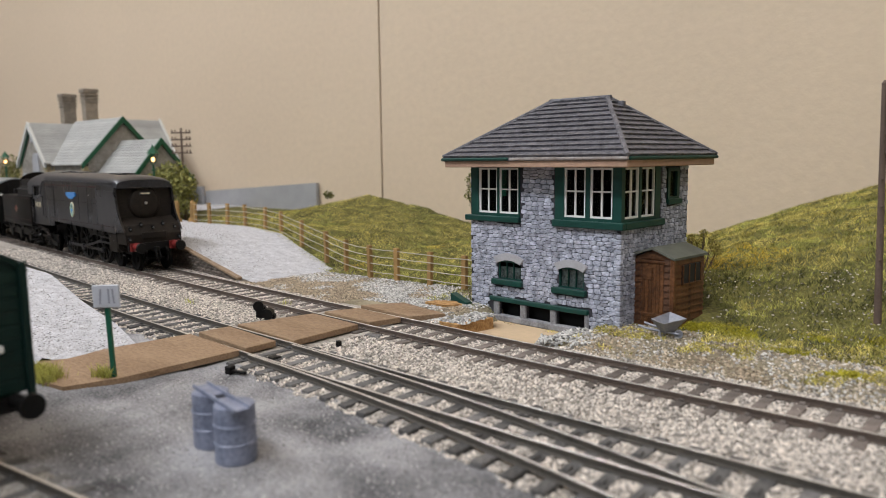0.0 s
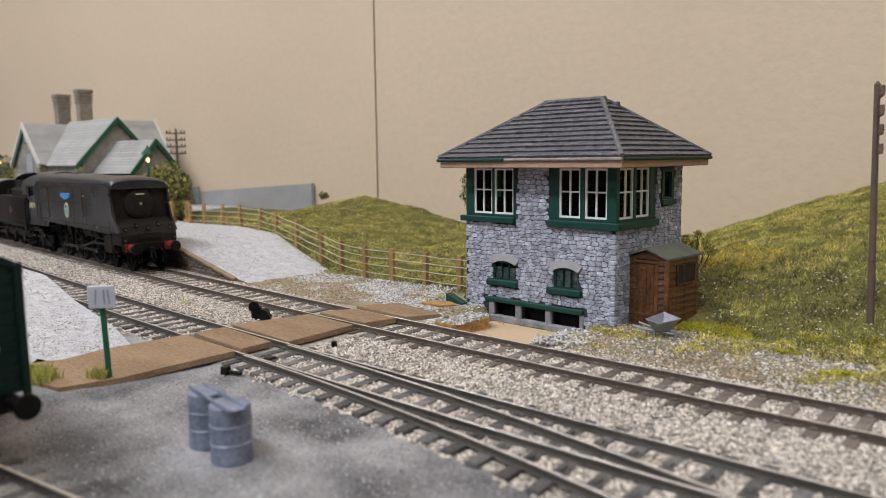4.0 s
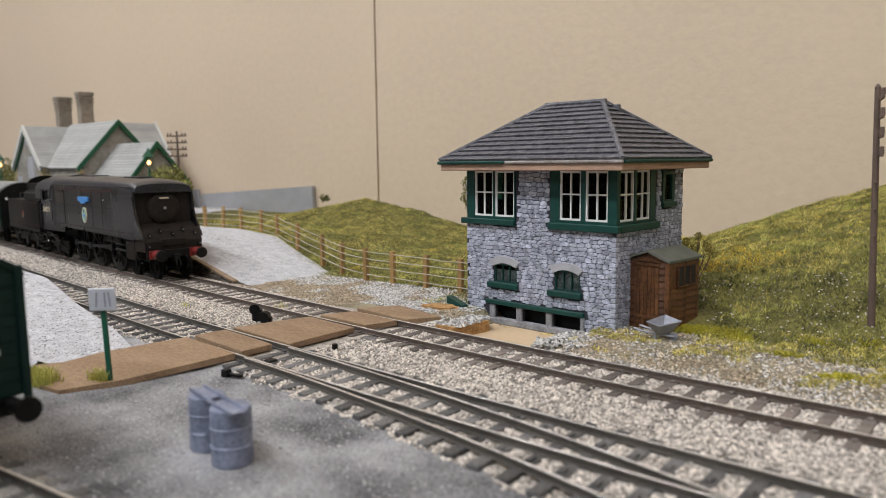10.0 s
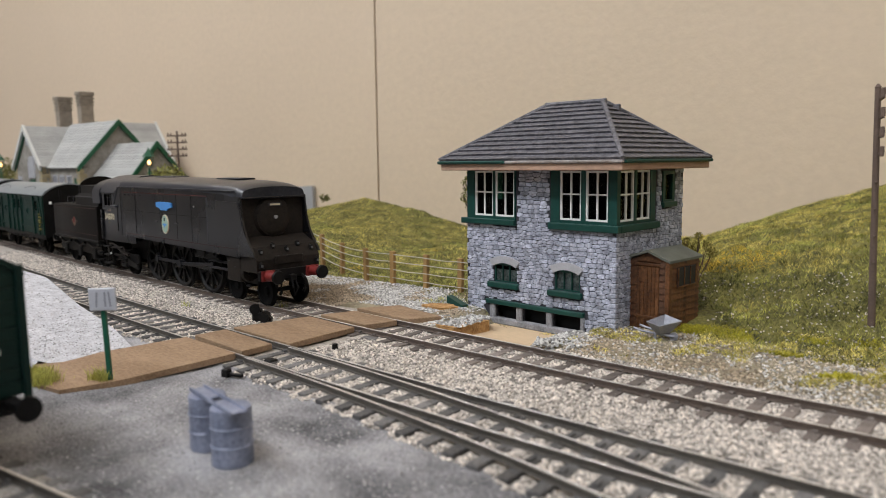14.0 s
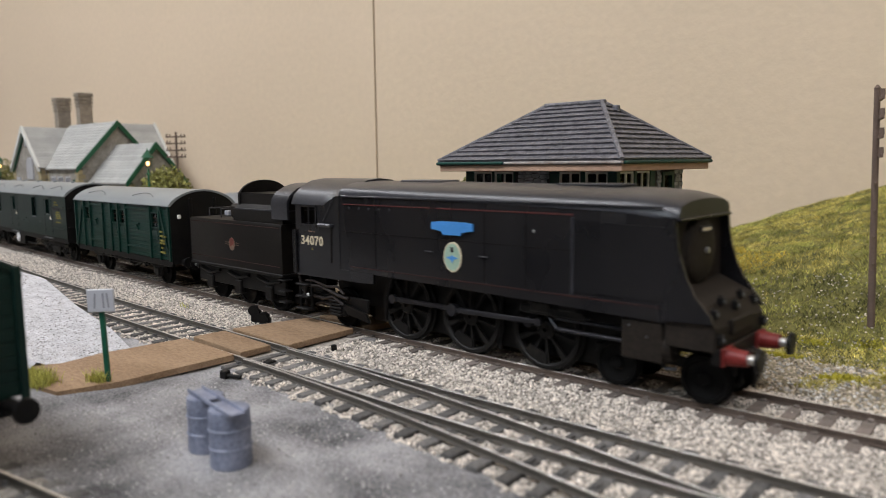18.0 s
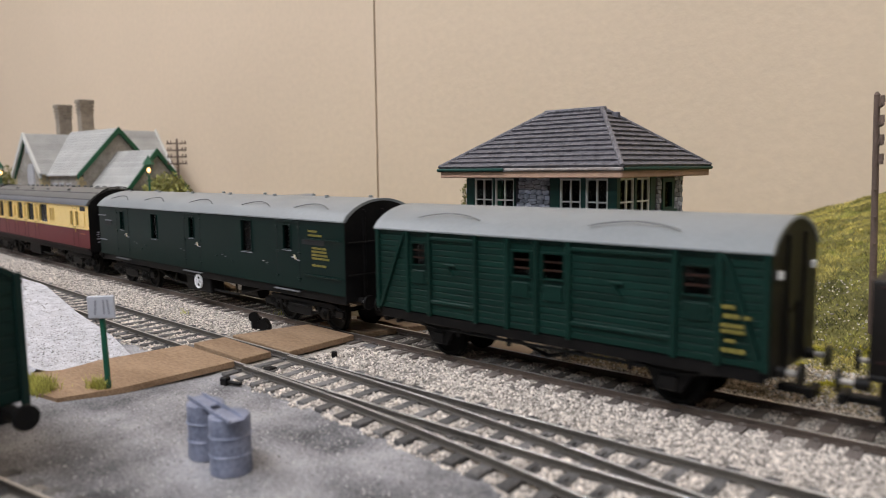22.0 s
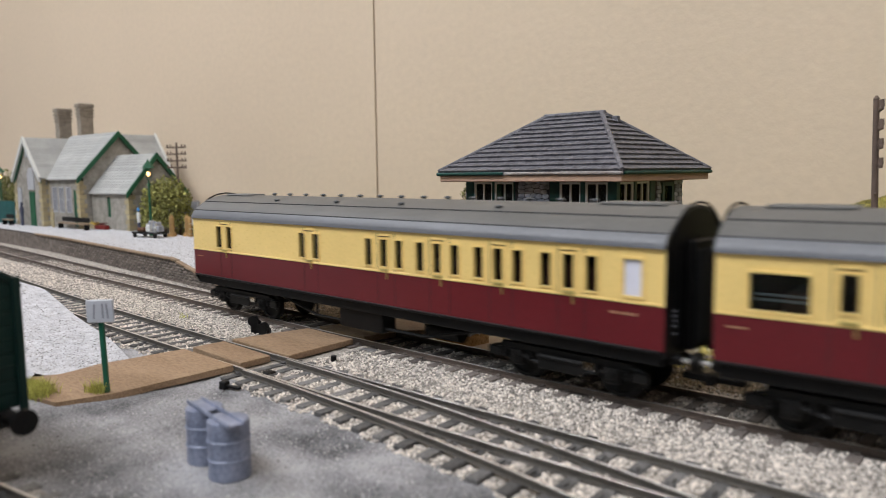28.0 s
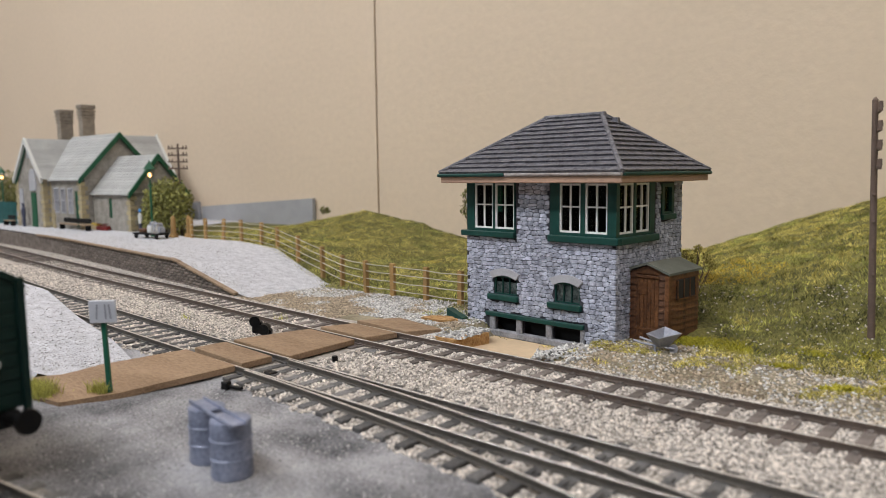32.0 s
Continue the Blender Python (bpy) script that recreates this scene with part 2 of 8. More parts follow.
M_PLATFACE = mat("platform_brick", (0.125, 0.10, 0.082), 0.9, var=0.3, s1=200, s2=900, bump=0.5, rnd=0.35, c2=(0.25, 0.21, 0.18))
M_COPING = mat("platform_coping", (0.28, 0.20, 0.13), 0.8, var=0.2, s1=100, s2=900, bump=0.3, rnd=0.1)
M_GREYWALL = mat("grey_card_wall", (0.33, 0.33, 0.335), 0.85, var=0.08, s1=60, s2=700, bump=0.2)
M_SIGN = mat("translucent_sign", (0.50, 0.51, 0.55), 0.35, var=0.05, bump=0.02)
M_SIGNG = mat("sign_post_green", (0.012, 0.105, 0.06), 0.45, var=0.2, bump=0.1)
M_BLACKP = mat("black_print", (0.02, 0.02, 0.022), 0.6, var=0.1, bump=0.0)
M_GREYP = mat("faded_grey_print", (0.28, 0.28, 0.31), 0.6, var=0.1, bump=0.0)
M_GRIT = mat("ash_grit", (0.33, 0.32, 0.31), 0.95, var=0.2, s1=400, s2=2500, bump=0.2, rnd=0.6, island=True)
M_BRIGHTG = mat("bright_lawn_tuft", (0.42, 0.41, 0.10), 0.9, var=0.2, s1=100, s2=700, bump=0.0, rnd=0.4, island=True)
M_MOSS = mat("moss_yellow_green", (0.40, 0.36, 0.03), 0.9, var=0.2, s1=60, s2=700, bump=0.0, rnd=0.35, island=True)
M_CREAMD = mat("faded_gold_lettering", (0.36, 0.19, 0.11), 0.6, var=0.1, bump=0.0)
M_BLIND = mat("grey_obscured_glass", (0.13, 0.14, 0.155), 0.5, var=0.5, s1=300, s2=900, bump=0.1, c2=(0.27, 0.28, 0.30), edge=0.12)
M_YARDVAN = mat("dark_green_van_planks", (0.0035, 0.020, 0.016), 0.5, var=0.2, s1=60, s2=900, bump=0.12, spec=0.25)
M_LILAC = mat("frosted_pane", (0.66, 0.66, 0.74), 0.4, var=0.05, bump=0.05)
M_ROD = mat("oily_rod_steel", (0.035, 0.035, 0.04), 0.38, 0.6, var=0.3, bump=0.1)
M_LEAFY = mat("leaf_yellow_green", (0.33, 0.28, 0.07), 0.9, var=0.3, s1=200, s2=1200, bump=0.2, rnd=0.5, island=True)
M_STONET = mat("tan_chipping", (0.45, 0.385, 0.30), 0.9, var=0.15, s1=400, s2=2500, bump=0.3, rnd=0.65, island=True)
M_PIER = mat("rough_grey_pier", (0.20, 0.20, 0.215), 0.85, var=0.3, s1=200, s2=1300, bump=0.7, depth=0.0004, c2=(0.33, 0.33, 0.345))
M_CINDER = mat("brown_cinder_bed", (0.17, 0.15, 0.12), 0.95, var=0.35, s1=45, s2=1000, bump=0.9, depth=0.0009, c2=(0.50, 0.47, 0.43), edge=0.12)
M_GRIME = mat("brown_smokebox_grime", (0.0105, 0.0083, 0.0068), 0.62, var=0.35, s1=60, s2=900, bump=0.25, c2=(0.027, 0.021, 0.0165), spec=0.18)
M_TENDER = mat("brown_black_tender", (0.0050, 0.0042, 0.0037), 0.45, var=0.3, s1=26, s2=900, bump=0.1, c2=(0.0105, 0.0086, 0.0072), spec=0.18)
M_LINEF = mat("faded_red_lining", (0.034, 0.0095, 0.008), 0.6, var=0.3, s1=80, bump=0.0)
M_DRIVER = mat("dusty_wheel_black", (0.0055, 0.0053, 0.0052), 0.5, var=0.35, s1=120, s2=900, bump=0.15, c2=(0.0115, 0.0105, 0.0098), spec=0.22)
M_PIPE = mat("dull_copper_pipe", (0.018, 0.014, 0.0125), 0.4, 0.3, var=0.35, s1=200, s2=900, bump=0.1)
M_CRESTC = mat("worn_gilt", (0.135, 0.085, 0.058), 0.6, var=0.25, s1=500, bump=0.0)
M_CRESTR = mat("worn_crest_red", (0.115, 0.022, 0.016), 0.6, var=0.25, s1=500, bump=0.0)
M_STRIP = mat("roof_strip_grey", (0.10, 0.105, 0.11), 0.5, var=0.15, bump=0.05)
M_TEAL = mat("teal_fence_paint", (0.012, 0.085, 0.082), 0.6, var=0.2, s1=90, bump=0.1, rnd=0.15)
M_BAREGUT = mat("bare_grey_pink_plastic", (0.26, 0.205, 0.18), 0.6, var=0.25, s1=120, s2=900, bump=0.3, c2=(0.38, 0.35, 0.33))
M_LEAFS = mat("leaf_fresh_olive", (0.25, 0.245, 0.075), 0.9, var=0.3, s1=200, s2=1200, bump=0.2, rnd=0.6, island=True)
M_SEATR = mat("maroon_seat_cloth", (0.085, 0.026, 0.018), 0.8, var=0.3, s1=200, s2=1200, bump=0.2)
M_GLASS = glass("window_glass")
M_BULB = glow("lamp_bulb", (1.0, 0.5, 0.2), 4.6)
M_FIG = mat("painted_figure", (0.05, 0.055, 0.09), 0.7, var=0.2, bump=0.1)
M_BRASS = mat("badge_gold", (0.45, 0.36, 0.12), 0.4, 0.5, var=0.1, bump=0.0)
M_BADGE = mat("badge_green", (0.30, 0.42, 0.33), 0.5, var=0.1, bump=0.0)


# ---------- mesh helpers (millimetres) ----------
class G:
    """Collects faces in millimetres, then makes one mesh object of them."""

    def __init__(self):
        self.v, self.f = [], []

    def add(self, verts, faces):
        k = len(self.v)
        self.v.extend(verts)
        self.f.extend([tuple(k + i for i in f) for f in faces])
        return self

    def hexa(self, p):
        return self.add(p, [(0, 3, 2, 1), (4, 5, 6, 7), (0, 1, 5, 4), (1, 2, 6, 5), (2, 3, 7, 6), (3, 0, 4, 7)])

    def box(self, x0, x1, y0, y1, z0, z1, c=0.0):
        if x1 < x0:
            x0, x1 = x1, x0
        if y1 < y0:
            y0, y1 = y1, y0
        if z1 < z0:
            z0, z1 = z1, z0
        if c <= 0:
            return self.hexa([(x0, y0, z0), (x1, y0, z0), (x1, y1, z0), (x0, y1, z0), (x0, y0, z1), (x1, y0, z1), (x1, y1, z1), (x0, y1, z1)])
        c = min(c, (x1 - x0) / 2.2, (y1 - y0) / 2.2, (z1 - z0) / 2.2)
        lo, hi = (x0, y0, z0), (x1, y1, z1)
        vs, ix = [], {}
        for sx in (0, 1):
            for sy in (0, 1):
                for sz in (0, 1):
                    s = (sx, sy, sz)
                    for a in range(3):
                        p = [(hi[i] - c if s[i] else lo[i] + c) if i != a else (hi[i] if s[i] else lo[i]) for i in range(3)]
                        ix[s, a] = len(vs)
                        vs.append(tuple(p))
        fs = []
        for a in range(3):
            b, d = (a + 1) % 3, (a + 2) % 3
            for s in (0, 1):
                ring = []
                for u, w in ((0, 0), (1, 0), (1, 1), (0, 1)):
                    k = [0, 0, 0]
                    k[a], k[b], k[d] = s, u, w
                    ring.append(ix[tuple(k), a])
                fs.append(tuple(ring if s else ring[::-1]))
            for u in (0, 1):
                for w in (0, 1):
                    k0, k1 = [0, 0, 0], [0, 0, 0]
                    k0[b] = k1[b] = u
                    k0[d] = k1[d] = w
                    k1[a] = 1
                    k0, k1 = tuple(k0), tuple(k1)
                    q = (ix[k0, b], ix[k1, b], ix[k1, d], ix[k0, d])
                    fs.append(q if u != w else q[::-1])
        for s in ((0, 0, 0), (1, 0, 0), (0, 1, 0), (0, 0, 1), (1, 1, 0), (1, 0, 1), (0, 1, 1), (1, 1, 1)):
            t = (ix[s, 0], ix[s, 1], ix[s, 2])
            fs.append(t if sum(s) % 2 else t[::-1])
        return self.add(vs, fs)

    def cyl(self, a, b, r, n=12, r2=None, cap=True):
        a, b = Vector(a), Vector(b)
        w = (b - a).normalized()
        u = w.orthogonal().normalized()
        t = w.cross(u)
        r2 = r if r2 is None else r2
        vs = []
        for p, q in ((a, r), (b, r2)):
            for i in range(n):
                g = 2 * math.pi * i / n
                vs.append(tuple(p + u * q * math.cos(g) + t * q * math.sin(g)))
        fs = [(i, (i + 1) % n, n + (i + 1) % n, n + i) for i in range(n)]
        if cap:
            fs += [tuple(range(n))[::-1], tuple(range(n, 2 * n))]
        return self.add(vs, fs)

    def ring(self, c, r, w, y0, y1, n=24, axis="y"):
        """A flat ring round the axis y through c, outer radius r, width w."""
        vs = []
        for yy, rr in ((y0, r), (y1, r), (y1, r - w), (y0, r - w)):
            for i in range(n):
                g = 2 * math.pi * i / n
                if axis == "y":
                    vs.append((c[0] + rr * math.cos(g), yy, c[1] + rr * math.sin(g)))
                else:
                    vs.append((c[0] + rr * math.cos(g), c[1] + rr * math.sin(g), yy))
        fs = []
        for k in range(4):
            for i in range(n):
                j = (i + 1) % n
                m = (k + 1) % 4
                fs.append((k * n + i, k * n + j, m * n + j, m * n + i))
        return self.add(vs, fs)

    def prism(self, pts, axis, a, b):
        """A polygon in the two other axes (in order x, y, z), drawn out from a to b along axis."""
        n = len(pts)

        def at(p, h):
            return {"x": (h, p[0], p[1]), "y": (p[0], h, p[1]), "z": (p[0], p[1], h)}[axis]

        vs = [at(p, a) for p in pts] + [at(p, b) for p in pts]
        fs = [(i, (i + 1) % n, n + (i + 1) % n, n + i) for i in range(n)] + [tuple(range(n))[::-1], tuple(range(n, 2 * n))]
        return self.add(vs, fs)

    def loft(self, rings, closed=True, cap=True):
        n = len(rings[0])
        vs = [tuple(p) for r in rings for p in r]
        fs = []
        for k in range(len(rings) - 1):
            for i in range(n if closed else n - 1):
                j = (i + 1) % n
                fs.append((k * n + i, k * n + j, (k + 1) * n + j, (k + 1) * n + i))
        if cap:
            fs += [tuple(range(n))[::-1], tuple(range((len(rings) - 1) * n, len(rings) * n))]
        return self.add(vs, fs)

    def tube(self, path, r, n=6):
        rings = []
        for i, p in enumerate(path):
            a, b = Vector(path[max(0, i - 1)]), Vector(path[min(len(path) - 1, i + 1)])
            w = (b - a).normalized()
            u = w.cross(Vector((0, 0, 1)))
            u = (u if u.length > 1e-4 else Vector((1, 0, 0))).normalized()
            t = w.cross(u)
            rings.append([tuple(Vector(p) + u * r * math.cos(2 * math.pi * k / n) + t * r * math.sin(2 * math.pi * k / n)) for k in range(n)])
        return self.loft(rings)

    def ball(self, c, rx, ry, rz, n=12, m=7):
        rings = []
        for k in range(m + 1):
            a = -math.pi / 2 + math.pi * (k + 0.02) / (m + 0.04)
            rings.append([(c[0] + rx * math.cos(a) * math.cos(2 * math.pi * i / n), c[1] + ry * math.cos(a) * math.sin(2 * math.pi * i / n), c[2] + rz * math.sin(a)) for i in range(n)])
        return self.loft(rings)

    def wall(self, x0, x1, z0, z1, ya, yb, holes=()):
        """An upright plate in x and z from ya (front) to yb (back) with square openings (x0, x1, z0, z1) cut through."""
        xs = sorted({x0, x1, *[h[0] for h in holes], *[h[1] for h in holes]})
        zs = sorted({z0, z1, *[h[2] for h in holes], *[h[3] for h in holes]})
        xs, zs = [x for x in xs if x0 <= x <= x1], [z for z in zs if z0 <= z <= z1]

        def solid(i, k):
            if not (0 <= i < len(xs) - 1 and 0 <= k < len(zs) - 1):
                return False
            cx, cz = (xs[i] + xs[i + 1]) / 2, (zs[k] + zs[k + 1]) / 2
            return not any(h[0] < cx < h[1] and h[2] < cz < h[3] for h in holes)

        for i in range(len(xs) - 1):
            for k in range(len(zs) - 1):
                if not solid(i, k):
                    continue
                a, b, c, d = xs[i], xs[i + 1], zs[k], zs[k + 1]
                self.add([(a, ya, c), (b, ya, c), (b, ya, d), (a, ya, d)], [(0, 1, 2, 3)])
                self.add([(a, yb, c), (b, yb, c), (b, yb, d), (a, yb, d)], [(3, 2, 1, 0)])
                if not solid(i - 1, k):
                    self.add([(a, ya, c), (a, ya, d), (a, yb, d), (a, yb, c)], [(0, 1, 2, 3)])
                if not solid(i + 1, k):
                    self.add([(b, ya, c), (b, yb, c), (b, yb, d), (b, ya, d)], [(0, 1, 2, 3)])
                if not solid(i, k - 1):
                    self.add([(a, ya, c), (a, yb, c), (b, yb, c), (b, ya, c)], [(0, 1, 2, 3)])
                if not solid(i, k + 1):
                    self.add([(a, ya, d), (b, ya, d), (b, yb, d), (a, yb, d)], [(0, 1, 2, 3)])
        return self

    def mesh(self, name, material, smooth=35, fix=True, weld=True):
        me = bpy.data.meshes.new(name)
        me.from_pydata([(x * MM, y * MM, z * MM) for x, y, z in self.v], [], self.f)
        if fix:
            bm = bmesh.new()
            bm.from_mesh(me)
            if weld:
                bmesh.ops.remove_doubles(bm, verts=bm.verts, dist=1e-7)
            bmesh.ops.recalc_face_normals(bm, faces=bm.faces)
            bm.to_mesh(me)
            bm.free()
        me.materials.append(material)
        if smooth:
            me.shade_smooth()
            me.set_sharp_from_angle(angle=radians(smooth))
        return me

    def ob(self, name, material, parent=None, label="", m=None, smooth=35, fix=True):
        o = new(name, self.mesh(name, material, smooth, fix))
        if parent is not None:
            o.parent = parent
        if m is not None:
            o.matrix_basis = m
        if label:
            tagged(o, label)
        return o


def at(x, y, z, rz=0.0, rx=0.0, ry=0.0):
    return pose(x * MM, y * MM, z * MM, rx, ry, rz)


def thing(name, m, label, category, group="", kind=""):
    o = new(name)
    o.empty_display_size = 0.01
    o.matrix_basis = m
    return tagged(o, label, category, group, kind)


def shared(name, me, parent, m, label=""):
    o = new(name, me)
    o.parent = parent
    o.matrix_basis = m
    if label:
        tagged(o, label)
    return o


def scatter_mesh(name, verts, faces, material, smooth=False):
    me = bpy.data.meshes.new(name)
    nv, nf, k = len(verts), len(faces), faces.shape[1]
    me.vertices.add(nv)
    me.vertices.foreach_set("co", (np.asarray(verts, float) * MM).ravel())
    me.loops.add(nf * k)
    me.loops.foreach_set("vertex_index", np.asarray(faces, np.int32).ravel())
    me.polygons.add(nf)
    me.polygons.foreach_set("loop_start", np.arange(0, nf * k, k, dtype=np.int32))
    me.update(calc_edges=True)
    me.validate()
    me.materials.append(material)
    return new(name, me)


# ---------- the main line ----------
def line_y(x):
    if x > 0:
        return 0.0
    if x < -480:
        return 32.86 + 0.11 * (-480 - x)
    return 2.3879e-4 * x * x + 2.0042e-7 * x ** 3


LX = np.arange(900.0, -2401.0, -1.0)
LY = np.array([line_y(x) for x in LX])
LS = -np.concatenate([[0], np.cumsum(np.hypot(np.diff(LX), np.diff(LY)))])
LS = LS - LS[np.argmin(abs(LX))]


def line_at(s):
    """Place on the main line s millimetres along it from x = 0."""
    x = float(np.interp(-s, -LS, LX))
    return x, line_y(x)


# ---------- room ----------
WALL_Y = 300.0


def room():
    g = G()
    g.box(-2600, -483.6, WALL_Y, WALL_Y + 12, -900, 1300)
    tagged(g.ob("wall_north", M_WALL, m=None), "beige painted backboard behind the layout", "wall", kind="structure")
    g = G()
    g.box(-481.0, 1900, WALL_Y - 0.3, WALL_Y + 12, -900, 1300)
    tagged(g.ob("wall_north_2", M_WALL), "beige painted backboard panel with a butt joint", "wall", kind="structure")
    g = G()
    g.box(-483.7, -480.9, WALL_Y + 2.5, WALL_Y + 14, -900, 1300)
    tagged(g.ob("trim_joint", M_JOINT), "dark gap between two backboard panels", "joint", kind="structure")
    for name, b in (("wall_south", (-2600, 1900, -2300, -2200, -900, 1300)), ("wall_west", (-2700, -2600, -2300, 312, -900, 1300)), ("wall_east", (1900, 2000, -2300, 312, -900, 1300))):
        tagged(G().box(*b).ob(name, M_PLASTER), "plain plastered room wall", "wall", kind="structure")
    tagged(G().box(-2700, 2000, -2300, 312, 1300, 1350).ob("ceiling", M_CEIL), "white painted room ceiling", "ceiling", kind="structure")
    tagged(G().box(-2700, 2000, -2300, 312, -950, -900).ob("floor", M_FLOOR), "dark carpeted room floor", "floor", kind="structure")
    tagged(G().box(-2590, 1890, -300, WALL_Y - 1, -40, -14, 1).ob("baseboard", M_BOARD), "plywood baseboard of the model railway", "baseboard", kind="structure")
    # made-up fittings over the added lamps, never in view
    for x, y, z, sx, *_ in LAMPS:
        g = G().box(-500 * sx, 500 * sx, -50, 50, 1282, 1299, 3)
        tagged(g.ob("unseen_fitting", M_CEIL, m=pose(x, y, 0)), "unseen white fitting added above a lamp", "ceiling light")


room()


# ---------- ground ----------
def side_y(x):
    """Centre line of the loop track in front of the main line."""
    return -43.5 - 8.6 - 0.0175 * x + 1e-4 * x * x


def fork(x):
    """How far the turnout's diverging road lies in front of the loop track."""
    if x < -200:
        return 0.0
    if x > -60:
        return 11.76 + 0.168 * (x + 60)
    return 0.0006 * (x + 200) ** 2


def near_y(x):
    return -145.5 + 0.117 * (x + 156)


def ramp(v, a, b):
    t = min(1.0, max(0.0, (v - a) / (b - a)))
    return t * t * (3 - 2 * t)


def lump(x, y, s, k=0):
    return noise.noise(Vector((x / s, y / s, k)))


HILL_X = [-900, -760, -620, -560, -500, -440, -400, -370, -330, -210, -170, -120, -70, 0, 120, 500]
HILL_Z = [2, 2, 6, 19, 30, 24, 14, 8, 5, 6, 11, 31, 47, 64, 80, 90]


def ground_z(x, y):
    z = -3.2 + 0.75 * ramp(y, side_y(x) - 18, side_y(x) - 12)
    if x < -60 and y < -100:
        z += 1.15 * ramp(abs(y - near_y(x)), 20, 12)
    if y > line_y(x) + 12:
        z = -2.4 + 1.8 * ramp(y, line_y(x) + 12, line_y(x) + 30) * ramp(x, -330, -150)
        foot = 60 + 45 * ramp(x, -150, -330)
        if y > foot:
            h = float(np.interp(x, HILL_X, HILL_Z))
            u = (y - foot) / (WALL_Y - foot)
            z += h * (1.25 * u - 0.25 * u * u) * ramp(u, -0.05, 0.25) + 1.6 * lump(x, y, 34) * ramp(u, 0, 0.4) + 1.5 * lump(x, y, 12, 4) * ramp(u, 0, 0.2)
    if -185 < x < -122 and 12 < y < 62:
        z -= 6.0 * ramp(x, -182, -176) * ramp(x, -124, -136) * ramp(y, line_y(x) + 13, line_y(x) + 17)
    if -720 < x < -330 and y > 80 + (-330 - x) * 0.35:
        # the land behind the platform fence lies level with the platform
        z = max(z, min(12.0, max(-2.9, -2.9 + (-318 - x) * 0.158)) - 0.9)
    z += 0.12 * lump(x, y, 6)
    return z


def zone(x, y):
    """0 ash, 1 ballast bed, 2 scrub earth, 3 turf, 4 cinders"""
    j = 2.2 * lump(x, y, 9, 2)
    dm, ds = y - line_y(x), y - side_y(x)
    if y < line_y(x) + 17 + j and ds > -13.5 + j - (fork(x) if x > -190 else 0):
        return 1
    if ds <= 0:
        if x < -62 and abs(y - near_y(x)) < 13 + 2 * j:
            return 4
        return 0
    if x <= -330 and y < line_y(x) + 48:
        return 1
    if x > -330 and y < 62 + 40 * ramp(x, -150, -330) + 3 * j:
        return 2
    return 3


def ground():
    xs = np.unique(np.concatenate([np.arange(-2580, -900, 40.0), np.arange(-900, -480, 10.0), np.arange(-480, 40, 3.5), np.arange(40, 400, 15.0), np.arange(400, 1880, 60.0)]))
    ys = np.unique(np.concatenate([np.arange(-300, -170, 8.0), np.arange(-170, 110, 3.5), np.arange(110, 300, 6.0), [299.5]]))
    v = [(x, y, ground_z(x, y)) for x in xs for y in ys]
    n = len(ys)
    f, mi = [], []
    for i in range(len(xs) - 1):
        for k in range(n - 1):
            f.append((i * n + k, (i + 1) * n + k, (i + 1) * n + k + 1, i * n + k + 1))
            mi.append(zone((xs[i] + xs[i + 1]) / 2, (ys[k] + ys[k + 1]) / 2))
    ob = scatter_mesh("ground", np.array(v), np.array(f), M_ASH)
    for m in (M_BALLBED, M_EARTH, M_TURF, M_CINDER):
        ob.data.materials.append(m)
    ob.data.polygons.foreach_set("material_index", np.array(mi, np.int32))
    ob.data.shade_smooth()
    return tagged(ob, "model landscape with grey ash yard, ballast bed and grassy banks", "ground", kind="structure")


ground()

# ---------- track ----------
RAIL_PROFILE = [(-0.7, -1.95), (0.7, -1.95), (0.7, -1.75), (0.22, -1.6), (0.22, -0.7), (0.42, -0.55), (0.42, -0.08), (0.34, 0.0), (-0.34, 0.0), (-0.42, -0.08), (-0.42, -0.55), (-0.22, -0.7), (-0.22, -1.6), (-0.7, -1.75)]


def rail(name, xs, fy, off, parent, label="", material=None):
    rings, top = [], []
    for x in xs:
        d = fy(x + 0.5) - fy(x - 0.5)
        k = math.hypot(1, d)
        nx, ny = -d / k, 1 / k
        y = fy(x)
        rings.append([(x + nx * (off + a), y + ny * (off + a), b) for a, b in RAIL_PROFILE])
        top.append([(x + nx * (off + a), y + ny * (off + a), b) for a, b in ((-0.36, 0.0), (0.36, 0.0), (0.32, 0.04), (-0.32, 0.04))])
    r = G().loft(rings).ob(name, material or M_RAIL, parent, label or "brown painted steel rail")
    G().loft(top).ob("railhead", M_RAILTOP, r, "worn bright rail head")
    return r


def sleeper_mesh(name, length, width, material):
    g = G()
    g.box(-width / 2, width / 2, -length / 2, length / 2, -3.9, -1.9, 0.22)
    for s in (-8.7, 8.7):
        g.box(-0.8, 0.8, s - 1.45, s + 1.45, -1.95, -1.3, 0.25)
    return g.mesh(name, material)


def track(name, xs, fy, label, material, spacing, x0, x1, length=30.0, skip=None, width=3.2):
    t = thing(name, pose(0, 0, 0), label, "railway track", kind="structure")
    for s in (-8.7, 8.7):
        rail("rail", xs, fy, s, t, material=M_RAIL if name.startswith("main") else M_RAILG)
    me = sleeper_mesh("sleeper", length, width, material)
    rng = random.Random(len(name))
    x = x0
    while x < x1:
        if not (skip and skip[0] < x < skip[1]):
            a = math.degrees(math.atan2(fy(x + 1) - fy(x - 1), 2))
            shared("sleeper", me, t, at(x, fy(x) + rng.uniform(-0.35, 0.35), rng.uniform(-0.1, 0.1), a + rng.uniform(-1.2, 1.2)))
        x += spacing
    return t


